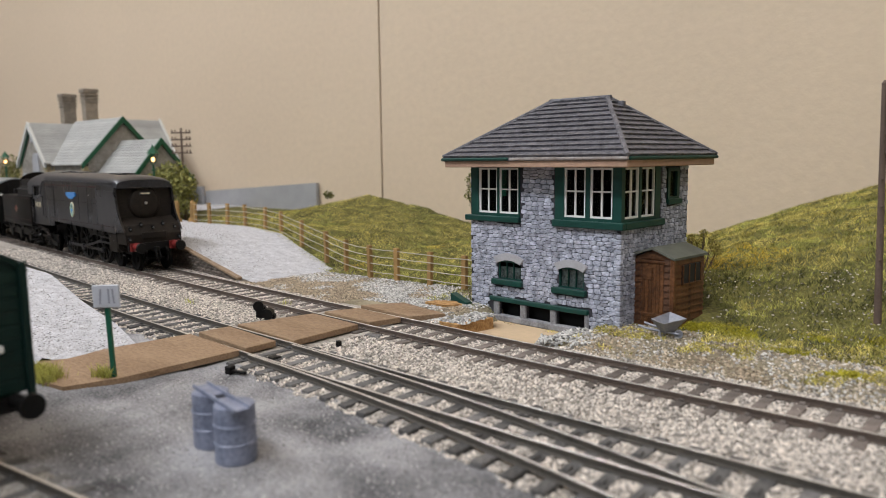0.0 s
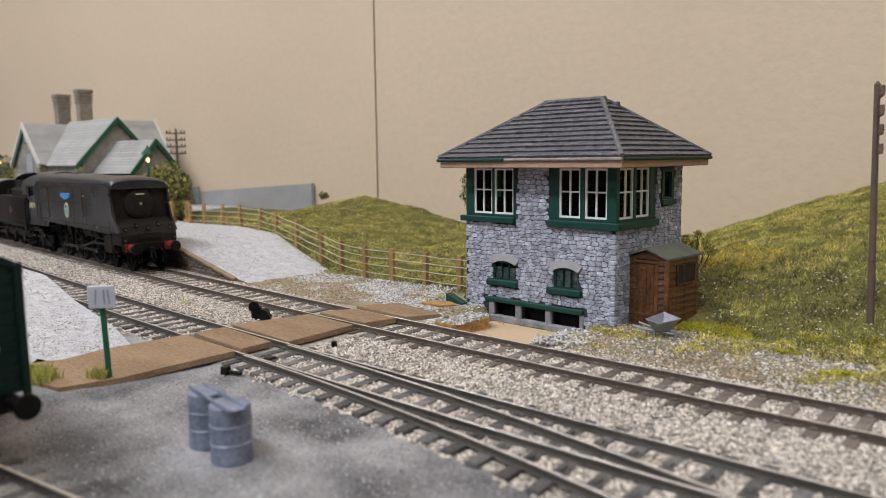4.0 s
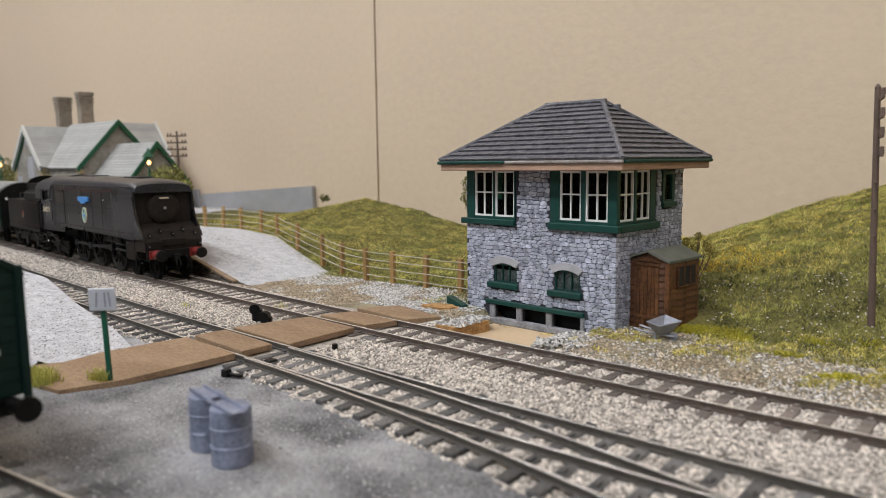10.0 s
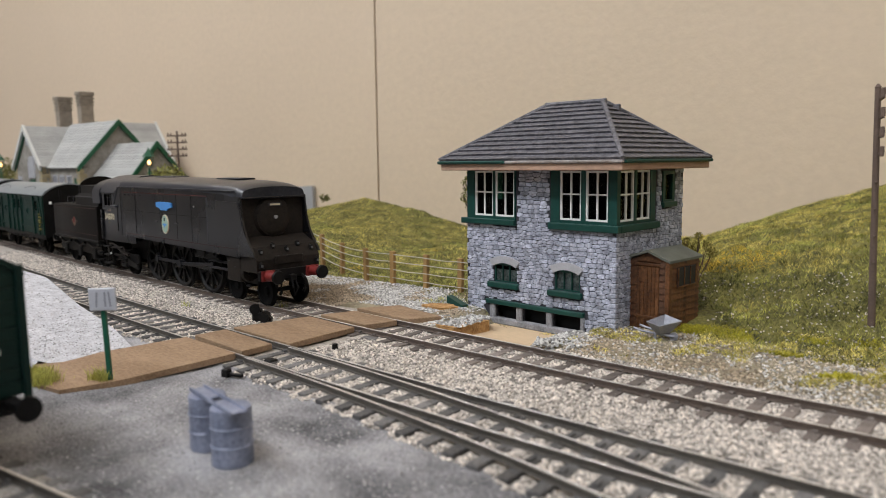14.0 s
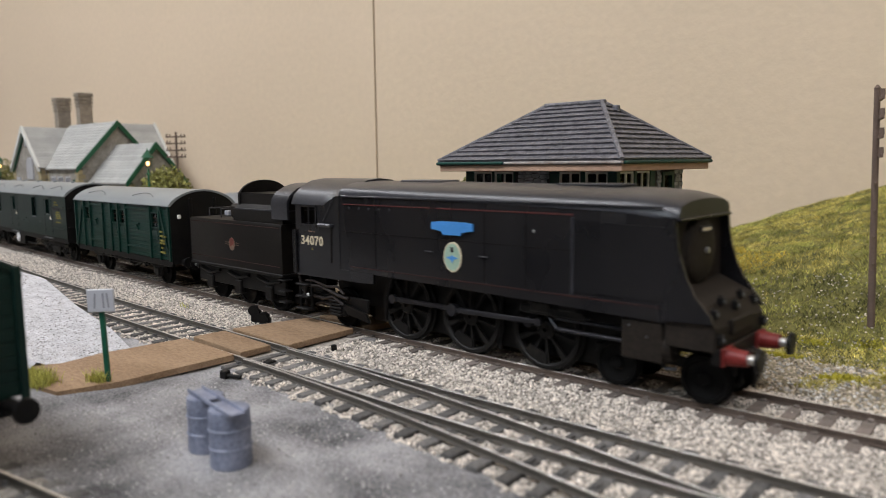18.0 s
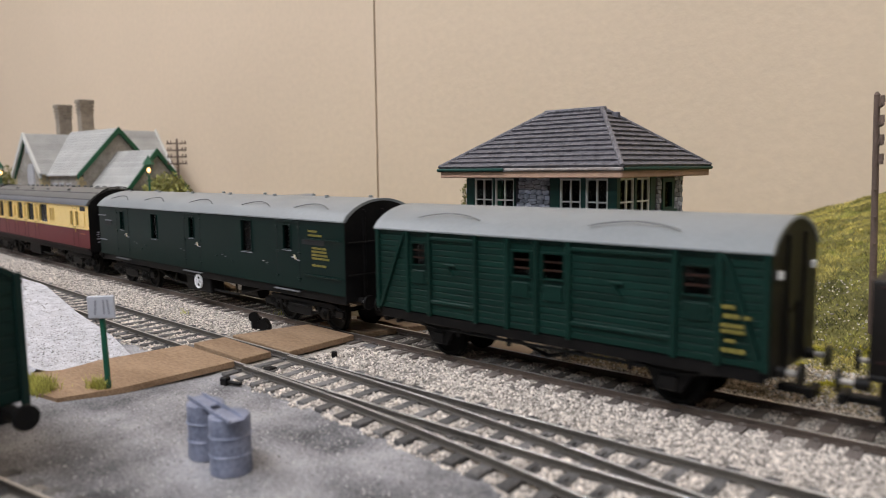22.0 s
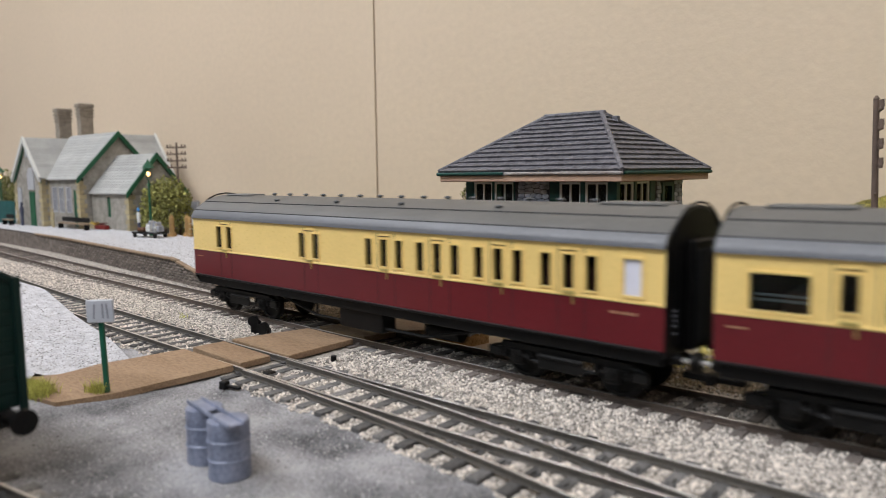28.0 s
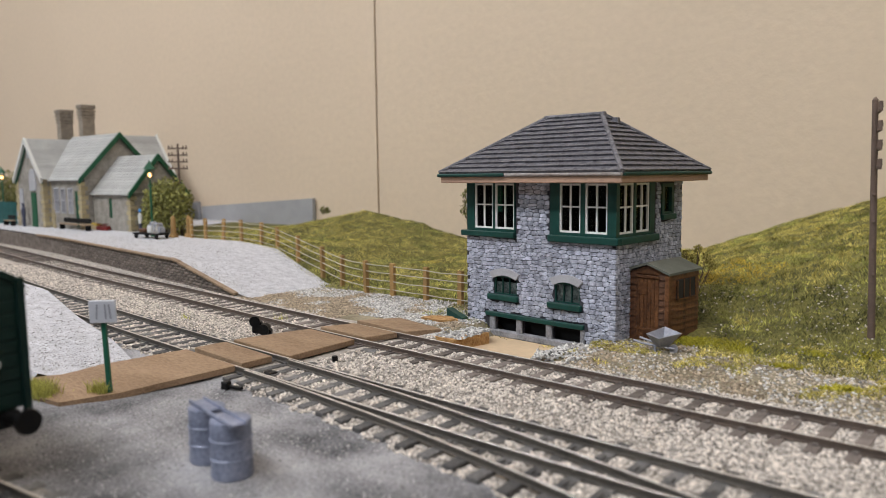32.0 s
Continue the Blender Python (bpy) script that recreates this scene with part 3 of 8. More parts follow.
FAR_XS = [x for x in range(-2300, -700, 60)] + [x for x in range(-700, 0, 12)] + [0, 60, 300, 1800]
track("main_line_track", FAR_XS, line_y, "single line of rusty rails on weathered brown sleepers", M_SLEEPERM, 8.4, -760, 60)
SIDE_XS = [x for x in range(-900, -520, 40)] + [x for x in range(-520, 30, 10)] + [60, 200]
loop = track("loop_line_track", SIDE_XS, side_y, "loop line with a turnout on dark weathered sleepers", M_SLEEPER, 8.4, -560, 40, skip=(-193, 40))
x = -191.0
while x < 40:
    ln = 31 + 1.05 * fork(x)
    me_t = sleeper_mesh("turnout_sleeper", ln, 3.3, M_SLEEPER)
    shared("sleeper", me_t, loop, at(x, side_y(x) - (ln - 31) / 2, random.uniform(-0.08, 0.08), random.uniform(-1, 1)))
    x += 8.4
FORK_XS = [x for x in range(-196, 40, 8)] + [120]
rail("switch_rail", [x for x in FORK_XS], lambda x: side_y(x) - fork(x), 7.5, loop, "curved turnout rail", M_RAILG)
rail("stock_rail", [x for x in FORK_XS], lambda x: side_y(x) - fork(x), -9.6, loop, "curved outer turnout rail", M_RAILG)
track("yard_siding_track", [x for x in range(-700, -60, 20)], near_y, "overgrown yard siding rails in grey ash", M_SLEEPER, 8.4, -420, -70)


# ---------- loose ballast ----------
ICO = np.array([(0, 0, 1), (0.9, 0, 0.3), (0.28, 0.85, 0.3), (-0.72, 0.53, 0.3), (-0.72, -0.53, 0.3), (0.28, -0.85, 0.3), (0.6, 0.5, -0.5), (-0.3, 0.75, -0.5), (-0.75, 0, -0.5), (-0.3, -0.75, -0.5), (0.6, -0.5, -0.5)])
ICOF = np.array([(0, 1, 2), (0, 2, 3), (0, 3, 4), (0, 4, 5), (0, 5, 1), (1, 6, 2), (2, 6, 7), (2, 7, 3), (3, 7, 8), (3, 8, 4), (4, 8, 9), (4, 9, 5), (5, 9, 10), (5, 10, 1), (1, 10, 6)])


def stones(name, pts, size, material, label, flat=0.75, seed=1):
    rng = np.random.default_rng(seed)
    pts = np.asarray(pts)
    n = len(pts)
    r = size * rng.uniform(0.6, 1.35, n)[:, None, None]
    sh = ICO[None] * rng.uniform(0.7, 1.3, (n, len(ICO), 1)) * np.stack([rng.uniform(0.8, 1.25, n), rng.uniform(0.8, 1.25, n), np.full(n, flat)], -1)[:, None]
    a = rng.uniform(0, 2 * np.pi, n)
    c, s = np.cos(a)[:, None], np.sin(a)[:, None]
    q = np.stack([sh[..., 0] * c - sh[..., 1] * s, sh[..., 0] * s + sh[..., 1] * c, sh[..., 2]], -1) * r + pts[:, None]
    f = (ICOF[None] + np.arange(n)[:, None, None] * len(ICO)).reshape(-1, 3)
    ob = scatter_mesh(name, q.reshape(-1, 3), f, material)
    return tagged(ob, label, "ballast", kind="stuff")


def on_sleeper(x, start):
    u = (x - start) % 8.4
    return min(u, 8.4 - u) < 1.75


def ballast():
    rng = random.Random(5)
    near, grey, brown, tan = [], [], [], []
    for n in range(215000):
        x = -2 - 600 * rng.random() ** 1.35
        y = rng.uniform(-82, 88)
        if -244 < x < -193 + 0.12 * max(0, y) and -112 < y < 38:
            continue
        if x < -300 and y < side_y(x) - 12:
            continue
        dm, ds = y - line_y(x), y - side_y(x)
        df = ds + fork(x)
        edge = 1.8 * lump(x, y, 7, 3)
        if dm < 17 + edge and df > -16.5 + edge * 1.5:
            # sleepers and rails stand clear of the stones
            if abs(abs(dm) - 8.7) < 0.8 or abs(abs(ds) - 8.7) < 0.8 or (x > -195 and (abs(df - 7.5) < 0.8 or abs(df + 9.6) < 0.8)):
                continue
            if abs(dm) < 15.2 and on_sleeper(x, -760) and rng.random() < 0.93:
                continue
            if (abs(ds) < 15.2 or (x > -191 and -15.6 < df < 0)) and on_sleeper(x, -191 if x > -193 else -560) and rng.random() < 0.93:
                continue
            inside = abs(dm) < 15 or abs(ds) < 15 or abs(df) < 15
            near.append((x, y, ground_z(x, y) + (rng.uniform(-0.2, 0.35) if inside else rng.uniform(0.0, 0.55))))
        elif x > -340 and dm > 15:
            if -182 < x < -124 and 15 < y < 62:
                continue
            if y > 62 and x > -190:
                continue
            dense = 0.95 if x < -185 else 0.26 + 0.42 * ramp(dm, 30, 17) + 0.10 * ramp(lump(x, y, 11, 61), 0.0, 0.3)
            if rng.random() < dense * (1.0 if y < 74 else 0.45):
                p = (x, y, ground_z(x, y) + rng.uniform(0.0, 0.25))
                pick = lump(x, y, 17, 31) + (0.75 * ramp(x, -225, -262) * ramp(y, 74, 50) - 0.25 if x < -200 else -0.1)
                (brown if pick + rng.uniform(-0.25, 0.25) > 0.12 else tan if x > -150 and rng.random() < 0.75 else grey).append(p)
    stones("track_ballast", near, 0.45, M_STONE, "loose cream and buff stone track ballast", seed=2)
    stones("grey_chippings", grey, 0.50, M_STONEG, "pale grey stone chippings strewn beside the line", seed=3)
    stones("tan_chippings", tan, 0.40, M_STONET, "tan and buff chippings beside the line", seed=41)
    stones("brown_chippings", brown, 0.50, M_STONEB, "brown earth and stone scatter beside the line", seed=4)


ballast()


# ---------- plywood patch, cork and filling beside the signal box ----------
def box_front_ground():
    g = G()
    g.prism([(-184, 21.5), (-178, 60), (-122, 60), (-124, 19.5)], "z", -9.0, -6.0)
    tagged(g.ob("pavement_bare_board", M_BOARD), "bare plywood patch before the signal box", "bare board", kind="structure")
    rng = random.Random(9)
    for pts, z0, z1, label in (([(-186, 25), (-172.5, 24.5), (-169.5, 43), (-176, 47), (-183, 36)], -7.0, -1.6, "torn cork slab edge topped with grey chippings"), ([(-207, 45), (-196, 44), (-191, 50), (-197, 54), (-206, 51)], -2.4, 0.2, "small torn piece of orange cork")):
        ring = []
        for i in range(len(pts)):
            a, b = Vector(pts[i]), Vector(pts[(i + 1) % len(pts)])
            for k in range(5):
                p = a.lerp(b, k / 5) + Vector((rng.uniform(-0.5, 0.5), rng.uniform(-0.5, 0.5)))
                ring.append((p.x, p.y))
        t = tagged(G().prism(ring, "z", z0, z1).ob("cork_slab", M_CORK), label, "cork")
    heap = [(rng.uniform(-150, -118), 40 + rng.uniform(-20, 7) * (0.35 + 0.65 * rng.random()), 0) for _ in range(2600)]
    heap = [(x, y, -6.0 + 5.6 * ramp(x, -146, -130) * rng.random() ** 0.35) for x, y, _ in heap if x > -148 + 0.5 * (45 - y)]
    stones("chipping_heap", heap, 0.55, M_STONEG, "low spill of grey chippings at the box corner", seed=6)
    stones("chipping_cover", [(rng.uniform(-190, -171), rng.uniform(26, 48), -1.6 + rng.uniform(0, 0.25)) for _ in range(650)], 0.6, M_STONEG, "grey chippings glued on cork", seed=8)


box_front_ground()


# ---------- crossing ----------
def crossing():
    t = thing("foot_crossing", pose(0, 0, 0), "brown timber barrow crossing laid across both tracks", "barrow crossing")

    def deck(pts, top, label):
        p = G().prism(pts, "z", top - 2.2, top).ob("board", M_CROSS, t, label)
        b = p.modifiers.new("bevel", "BEVEL")
        b.width, b.segments = 0.25 * MM, 2
        return p

    pts = [(-252, -97.0, -1.9), (-243.5, -70, -0.8), (-237.5, -50.6, 0.1), (-203.2, -53.2, 0.1), (-207.1, -76.8, -0.8), (-209.4, -89.6, -1.4), (-216.2, -104.3, -2.0), (-231, -106.0, -2.1)]
    n = len(pts)
    g = G().add([(x, y, z - 2.0) for x, y, z in pts] + pts, [(i, (i + 1) % n, n + (i + 1) % n, n + i) for i in range(n)] + [tuple(range(n))[::-1], tuple(range(n, 2 * n))])
    g.ob("board", M_CROSS, t, "worn brown approach board sloping to the yard")
    deck([(-237, -47.4), (-236, -34.8), (-203.5, -38.2), (-203.5, -50.6)], 0.25, "brown board between the rails")
    deck([(-236, -31.4), (-227.8, -0.8), (-198.6, -3.6), (-198.4, -34.6)], 0.35, "wide brown board between the tracks")
    deck([(-227.4, 4.6), (-221.5, 18.2), (-194.0, 15.2), (-198.2, 1.8)], 0.25, "brown board between the main rails")
    deck([(-224.5, 22.6), (-213.7, 38), (-184.2, 31), (-192, 18.8)], 0.35, "brown ramp board beyond the main line")


crossing()


# ---------- platforms ----------
EDGE = [(-1900, 145), (-1100, 108), (-807, 90.5), (-652, 79), (-545, 65.0), (-412, 46.8), (-335, 36.5)]


def edge_y(x):
    return float(np.interp(x, [p[0] for p in EDGE], [p[1] for p in EDGE]))


def plat_z(x):
    return min(12.0, max(-2.9, -2.9 + (-318 - x) * 0.158))


def platform():
    t = thing("station_platform", pose(0, 0, 0), "white gravel station platform ending in a ramp", "platform", kind="structure")
    xs = [x for x in range(-1900, -700, 60)] + [x for x in range(-700, -320, 8)] + [-322]
    back = lambda x: float(np.interp(x, [-700, -650, -545, -480, -430, -385, -340, -318], [296, 165, 150, 152, 138, 120, 105, 97]))
    rows = []
    for x in xs:
        e, b = edge_y(x) + 2.2, back(x)
        z = plat_z(x)
        rows.append([(x, e + (b - e) * k / 14, z + 0.15 * lump(x, e + (b - e) * k / 14, 12) + (0.5 * lump(x, e + (b - e) * k / 14, 7, 5) if x > -345 else 0) - (0 if k < 14 or x < -600 else max(0.0, z - ground_z(x, b) + 1.0))) for k in range(15)])
    g = G()
    g.loft(rows, closed=False, cap=False)
    g.ob("platform_surface", M_WHITE, t, "pale fine gravel surfacing", smooth=60)
    face = G().loft([[(x, edge_y(x) + 1.4, -5), (x, edge_y(x) + 6, -5), (x, edge_y(x) + 6, plat_z(x) - 0.6), (x, edge_y(x) + 1.4, plat_z(x) - 1.3)] for x in xs])
    face.ob("platform_wall", M_PLATFACE, t, "brown brick platform face")
    # brick courses
    rng = random.Random(3)
    bm = [G().box(-3.0 + j * 0.2, 3.0, -0.5, 0.5, -0.55, 0.55, 0.15).mesh("brick", M_PLATFACE) for j in range(3)]
    n = 0
    for c in range(7):
        x = -640.0 + 3.3 * (c % 2)
        while x < -345 and n < 290:
            z = -2.0 + 1.75 * c
            if z < plat_z(x) - 1.8:
                a = math.degrees(math.atan2(edge_y(x + 2) - edge_y(x - 2), 4))
                shared("brick", bm[n % 3], t, at(x, edge_y(x) + 1.3 + rng.uniform(-0.12, 0.12), z, a))
                n += 1
            x += 6.6
    cm = G().box(-5.85, 5.85, -0.2, 2.9, -1.2, 0.25, 0.25).mesh("coping_slab", M_COPING)
    x = -700.0
    while x < -338:
        a = math.degrees(math.atan2(edge_y(x + 4) - edge_y(x - 4), 8))
        tilt = math.degrees(math.atan2(plat_z(x + 4) - plat_z(x - 4), 8))
        shared("coping_slab", cm, t, at(x, edge_y(x), plat_z(x), a, 0, -tilt))
        x += 12
    return t


platform()


def island_ramp():
    """The end of the second platform, in front of the loop."""
    t = thing("island_platform_ramp", pose(0, 0, 0), "white gravel ramp of the second platform", "platform ramp", kind="structure")
    kx = [-900, -363, -318, -270, -232]
    edge = lambda x: float(np.interp(x, kx, [-20, -47.5, -53.5, -61, -71]))
    top = lambda x: float(np.interp(x, kx, [11, 10.3, 3.6, 0.6, -1.6]))
    xs = [-900, -700, -560] + [x for x in range(-480, -236, 8)] + [-232]
    rows, wall = [], []
    for x in xs:
        e = edge(x)
        f = float(np.interp(x, [-900, -400, -240], [-118, -113, -99]))
        rows.append([(x - 19 * ramp(x, -300, -232) * k / 12, e + (f - e) * k / 12, (top(x) if k < 11 else 0.4 * top(x) if k < 12 else -4.0) + 0.12 * lump(x, e + (f - e) * k / 12, 14)) for k in range(13)])
        wall.append([(x, e, -5), (x, e - 3, -5), (x, e - 3, top(x) - 0.25), (x, e, top(x) - 0.1)])
    G().loft(rows, closed=False, cap=False).ob("ramp_surface", M_WHITE, t, "white gravel surfacing", smooth=60)
    G().loft(wall).ob("ramp_wall", M_PLATFACE, t, "brown platform face")


    rng = random.Random(14)
    pts = []
    for _ in range(2600):
        x, k = rng.uniform(-440, -238), rng.uniform(0.03, 0.8)
        e, f = edge(x), float(np.interp(x, [-900, -400, -240], [-118, -113, -99]))
        pts.append((x - 19 * ramp(x, -300, -232) * k, e + (f - e) * k, top(x) + 0.02))
    for _ in range(2200):
        x = rng.uniform(-620, -330)
        pts.append((x, edge_y(x) + 4 + rng.random() ** 1.3 * (70 - 0.25 * max(0, x + 500)), plat_z(x) + 0.05))
    stones("gravel_specks", pts, 0.3, M_GRIT, "dark grey chips among white platform gravel", 0.5, seed=52)


island_ramp()


# ---------- grass ----------
def fibres(name, pts, h, w, material, label, lean=0.5, seed=1, category="grass"):
    rng = np.random.default_rng(seed)
    p = np.asarray(pts, float)
    n = len(p)
    a, b = rng.uniform(0, 2 * np.pi, n), rng.uniform(0, 2 * np.pi, n)
    hh, ww = h * rng.uniform(0.5, 1.4, n), w * rng.uniform(0.6, 1.4, n)
    side = np.stack([np.cos(a), np.sin(a), 0 * a], -1) * ww[:, None]
    tip = np.stack([np.cos(b) * hh * lean, np.sin(b) * hh * lean, hh], -1)
    mid = tip * [0.35, 0.35, 0.55]
    v = np.stack([p - side, p + side, p + mid + side * 0.7, p + mid - side * 0.7, p + tip], 1)
    k = np.arange(n)[:, None] * 5
    f = np.concatenate([k + [0, 1, 2], k + [0, 2, 3], k + [3, 2, 4]])
    ob = scatter_mesh(name, v.reshape(-1, 3), f, material)
    return tagged(ob, label, category, kind="stuff")


def grass():
    rng = random.Random(12)
    a, b, c, s = [], [], [], []
    n = 0
    while n < 230000:
        if rng.random() < 0.57:
            x, y = rng.uniform(-215, 6), 52 + 244 * rng.random() ** 1.2
        else:
            x, y = rng.uniform(-600, -215), 88 + 208 * rng.random() ** 1.2
            if x < -330 and y < 92 + (-330 - x) * 0.35:
                continue
        if x > -165 and x < -92 and y < 110:
            if y < 92 or x < -112:
                continue
        n += 1
        if lump(x, y, 3.2, 71) + 0.6 * lump(x, y, 8, 72) < -0.15 and rng.random() < (0.72 if x > -215 else 0.25):
            continue
        z = ground_z(x, y) - 0.2
        m = lump(x, y, 30, 8) + 0.6 * lump(x, y, 9, 8) + 0.4 * lump(x, y, 4, 9)
        low = rng.random() * 46 + 52
        if y < low and rng.random() < 0.75:
            continue
        yellow = lump(x, y, 26, 15) * 0.6 + 0.62 * math.exp(-((x + 104) / 24) ** 2 - ((y - 150) / 20) ** 2) + 0.4 * math.exp(-((x + 70) / 9) ** 2 - ((y - 180) / 14) ** 2) - 0.12
        if yellow > 0.25 and rng.random() < 0.55:
            c.append((x, y, z))
        elif rng.random() < (0.75 * ramp(y, 175, 90) * ramp(lump(x, y, 20, 44), -0.4, 0.1) if x > -215 else 0.15) + 0.35 * ramp(lump(x, y, 6, 45), 0.1, 0.4):
            s.append((x, y, z))
        elif m > 0.14 - 0.7 * ramp(y, 165, 80) + 0.15 * ramp(x, -330, -380):
            b.append((x, y, z))
        else:
            a.append((x, y, z))
    fibres("bank_grass", a, 1.5, 0.12, M_GRASSA, "dry olive static grass on the banks", 0.8, 1)
    fibres("bank_grass_green", b, 1.45, 0.125, M_GRASSB, "green static grass on the banks", 0.8, 2)
    fibres("bank_grass_dark", s, 1.6, 0.14, M_GRASSD, "dark green brown scrub at the foot of the bank", 0.9, 7)
    fibres("bank_grass_yellow", c, 1.1, 0.15, M_GRASSY, "yellow flowering scrub on the bank", 1.0, 3)
    tuft = []
    for cx, cy, r, n in ((-236, -103.5, 6, 900), (-228, -103.5, 4.5, 500), (-216.5, -93.0, 2.4, 160), (-213.5, -92.5, 1.8, 110), (-262, 12, 2.5, 20), (-300, -13, 2.5, 26)):
        for _ in range(n):
            u, w = rng.gauss(0, 0.5) * r, rng.gauss(0, 0.4) * r
            tuft.append((cx + u, cy + w, -2.4 if cx < -220 or cx < -250 else -1.9))
    fibres("grass_tuft", tuft, 3.2, 0.11, M_BRIGHTG, "bright green grass tufts beside the crossing", 0.5, 4)
    low = []
    grit = []
    for _ in range(9000):
        x = -60 - 260 * rng.random()
        y = rng.uniform(-175, -60)
        if y < side_y(x) - 13 - fork(x) and not (-250 < x < -200 and y > -116) and not (x < -232 and y > -118):
            grit.append((x, y, ground_z(x, y) + 0.02))
    stones("yard_grit", grit, 0.26, M_GRIT, "fine dark and pale ash grit", seed=22)
    for _ in range(30000):
        x, y = rng.uniform(-150, 0), rng.uniform(24, 78)
        if x < -92 and y > 55:
            continue
        if lump(x, y, 13, 21) + 0.4 * lump(x, y, 4, 23) > 0.30 - 0.010 * (y - 26):
            low.append((x, y, ground_z(x, y)))
    fibres("scrub_grass", low, 1.0, 0.15, M_GRASSA, "short patchy scrub grass beside the line", 1.2, 5)
    moss = []
    for cx, cy, rx, ry, n in ((-96, 69, 5, 4, 1300), (-87, 70, 9, 5, 3000), (-79, 66, 4, 3, 900), (-60.4, 54.3, 5, 2.4, 420), (-56, 73, 5, 3, 300), (-40, 39, 4, 2.4, 380), (-44, 35.5, 3, 1.6, 220), (-41, 77, 5, 4, 260), (-30, 45, 5, 4, 160)):
        for _ in range(n):
            x, y = cx + rng.gauss(0, 0.5) * rx, cy + rng.gauss(0, 0.5) * ry
            moss.append((x, y, ground_z(x, y)))
    fibres("moss_patch", moss, 0.95, 0.2, M_MOSS, "bright yellow green moss patches at the bank foot", 1.1, 25)
    bits = [(rng.uniform(-160, 0), rng.uniform(55, 130), 0) for _ in range(1300)]
    bits = [(x, y, ground_z(x, y) + 0.4) for x, y, _ in bits if not (x < -95 and y < 95)]
    stones("bank_chippings", bits, 0.36, M_STONE, "pale chippings caught in the grass", seed=17)


grass()


def leaves(name, blobs, n, size, parent, label, material=None, seed=1):
    """A crown of many small leaf clumps spread over uneven blobs."""
    rng = np.random.default_rng(seed)
    pts = []
    for cx, cy, cz, r in blobs:
        k = int(n * r * r / sum(b[3] ** 2 for b in blobs))
        d = rng.normal(size=(k, 3))
        d /= np.linalg.norm(d, axis=1)[:, None]
        pts.append(np.array([cx, cy, cz]) + d * r * rng.uniform(0.55, 1.08, k)[:, None])
    p = np.concatenate(pts)
    n = len(p)
    u = rng.normal(size=(n, 3))
    u /= np.linalg.norm(u, axis=1)[:, None]
    w = np.cross(u, rng.normal(size=(n, 3)))
    w /= np.linalg.norm(w, axis=1)[:, None]
    s = size * rng.uniform(0.5, 1.4, n)[:, None]
    v = np.stack([p - u * s, p - w * s * 0.6, p + u * s, p + w * s * 0.6], 1)
    ob = scatter_mesh(name, v.reshape(-1, 3), (np.arange(n)[:, None] * 4 + [0, 1, 2, 3]), material or M_LEAF)
    ob.parent = parent
    if label:
        tagged(ob, label)
    return ob


def bush(x, y, z, blobs, n, size, label, seed, category="bush", name="bush", material=None):
    t = thing(name, at(x, y, z), label, category)
    g = G()
    rng = random.Random(seed)
    for cx, cy, cz, r in blobs:
        g.tube([(0, 0, -1), (cx * 0.4, cy * 0.4, cz * 0.5), (cx, cy, cz)], 0.35 if n > 800 else 0.15, 5)
        for _ in range(3):
            q = (cx + rng.uniform(-r, r) * 0.7, cy + rng.uniform(-r, r) * 0.7, cz + rng.uniform(-0.4, 0.8) * r)
            g.tube([(cx * 0.6, cy * 0.6, cz * 0.6), q], 0.18 if n > 800 else 0.09, 4)
    g.ob("stem", M_POLE, t, "thin brown branching stems")
    leaves("foliage", blobs, n, size, t, "small ragged leaf clumps", material, seed)
    return t


bush(-110, 106, 5, [(0, 0, 21, 2.4), (5, 1, 22, 2.2), (-4, 1, 23, 1.8), (2, -1, 25.5, 1.8), (7, 1, 19, 2.2)], 760, 0.5, "sparse olive shrub behind the wooden shed", 3, material=M_LEAFY)
bush(-283, 181, 4, [(0, 0, 36, 7), (-3, 2, 44, 5), (2, 1, 48, 5), (3, 0, 30, 6)], 900, 0.9, "tall thin bush behind the signal box", 4)
bush(-625, 164, 10, [(0, 0, 26, 19), (14, 3, 20, 16), (-14, 4, 34, 14), (6, 4, 40, 13), (22, 3, 32, 12), (-10, -6, 16, 14), (-2, -8, 12, 12)], 4200, 1.6, "round green bush at the end of the station", 5, material=M_LEAFS)
bush(-1165, 232, 8, [(0, 0, 40, 26), (26, 5, 30, 20), (-20, 8, 34, 22)], 2200, 2.2, "dark green trees beyond the station", 6)
bush(-537, 280, 26, [(0, 0, 3, 4), (4, 1, 2, 3)], 260, 0.9, "small dark bush on top of the bank", 7)


# ---------- signal box ----------
def clip(poly, a, b, c):
    """The part of a polygon where a * x + b * z <= c."""
    out = []
    for i, p in enumerate(poly):
        q = poly[(i + 1) % len(poly)]
        dp, dq = a * p[0] + b * p[1] - c, a * q[0] + b * q[1] - c
        if dp <= 0:
            out.append(p)
        if dp * dq < 0:
            t = dp / (dp - dq)
            out.append((p[0] + (q[0] - p[0]) * t, p[1] + (q[1] - p[1]) * t))
    return out


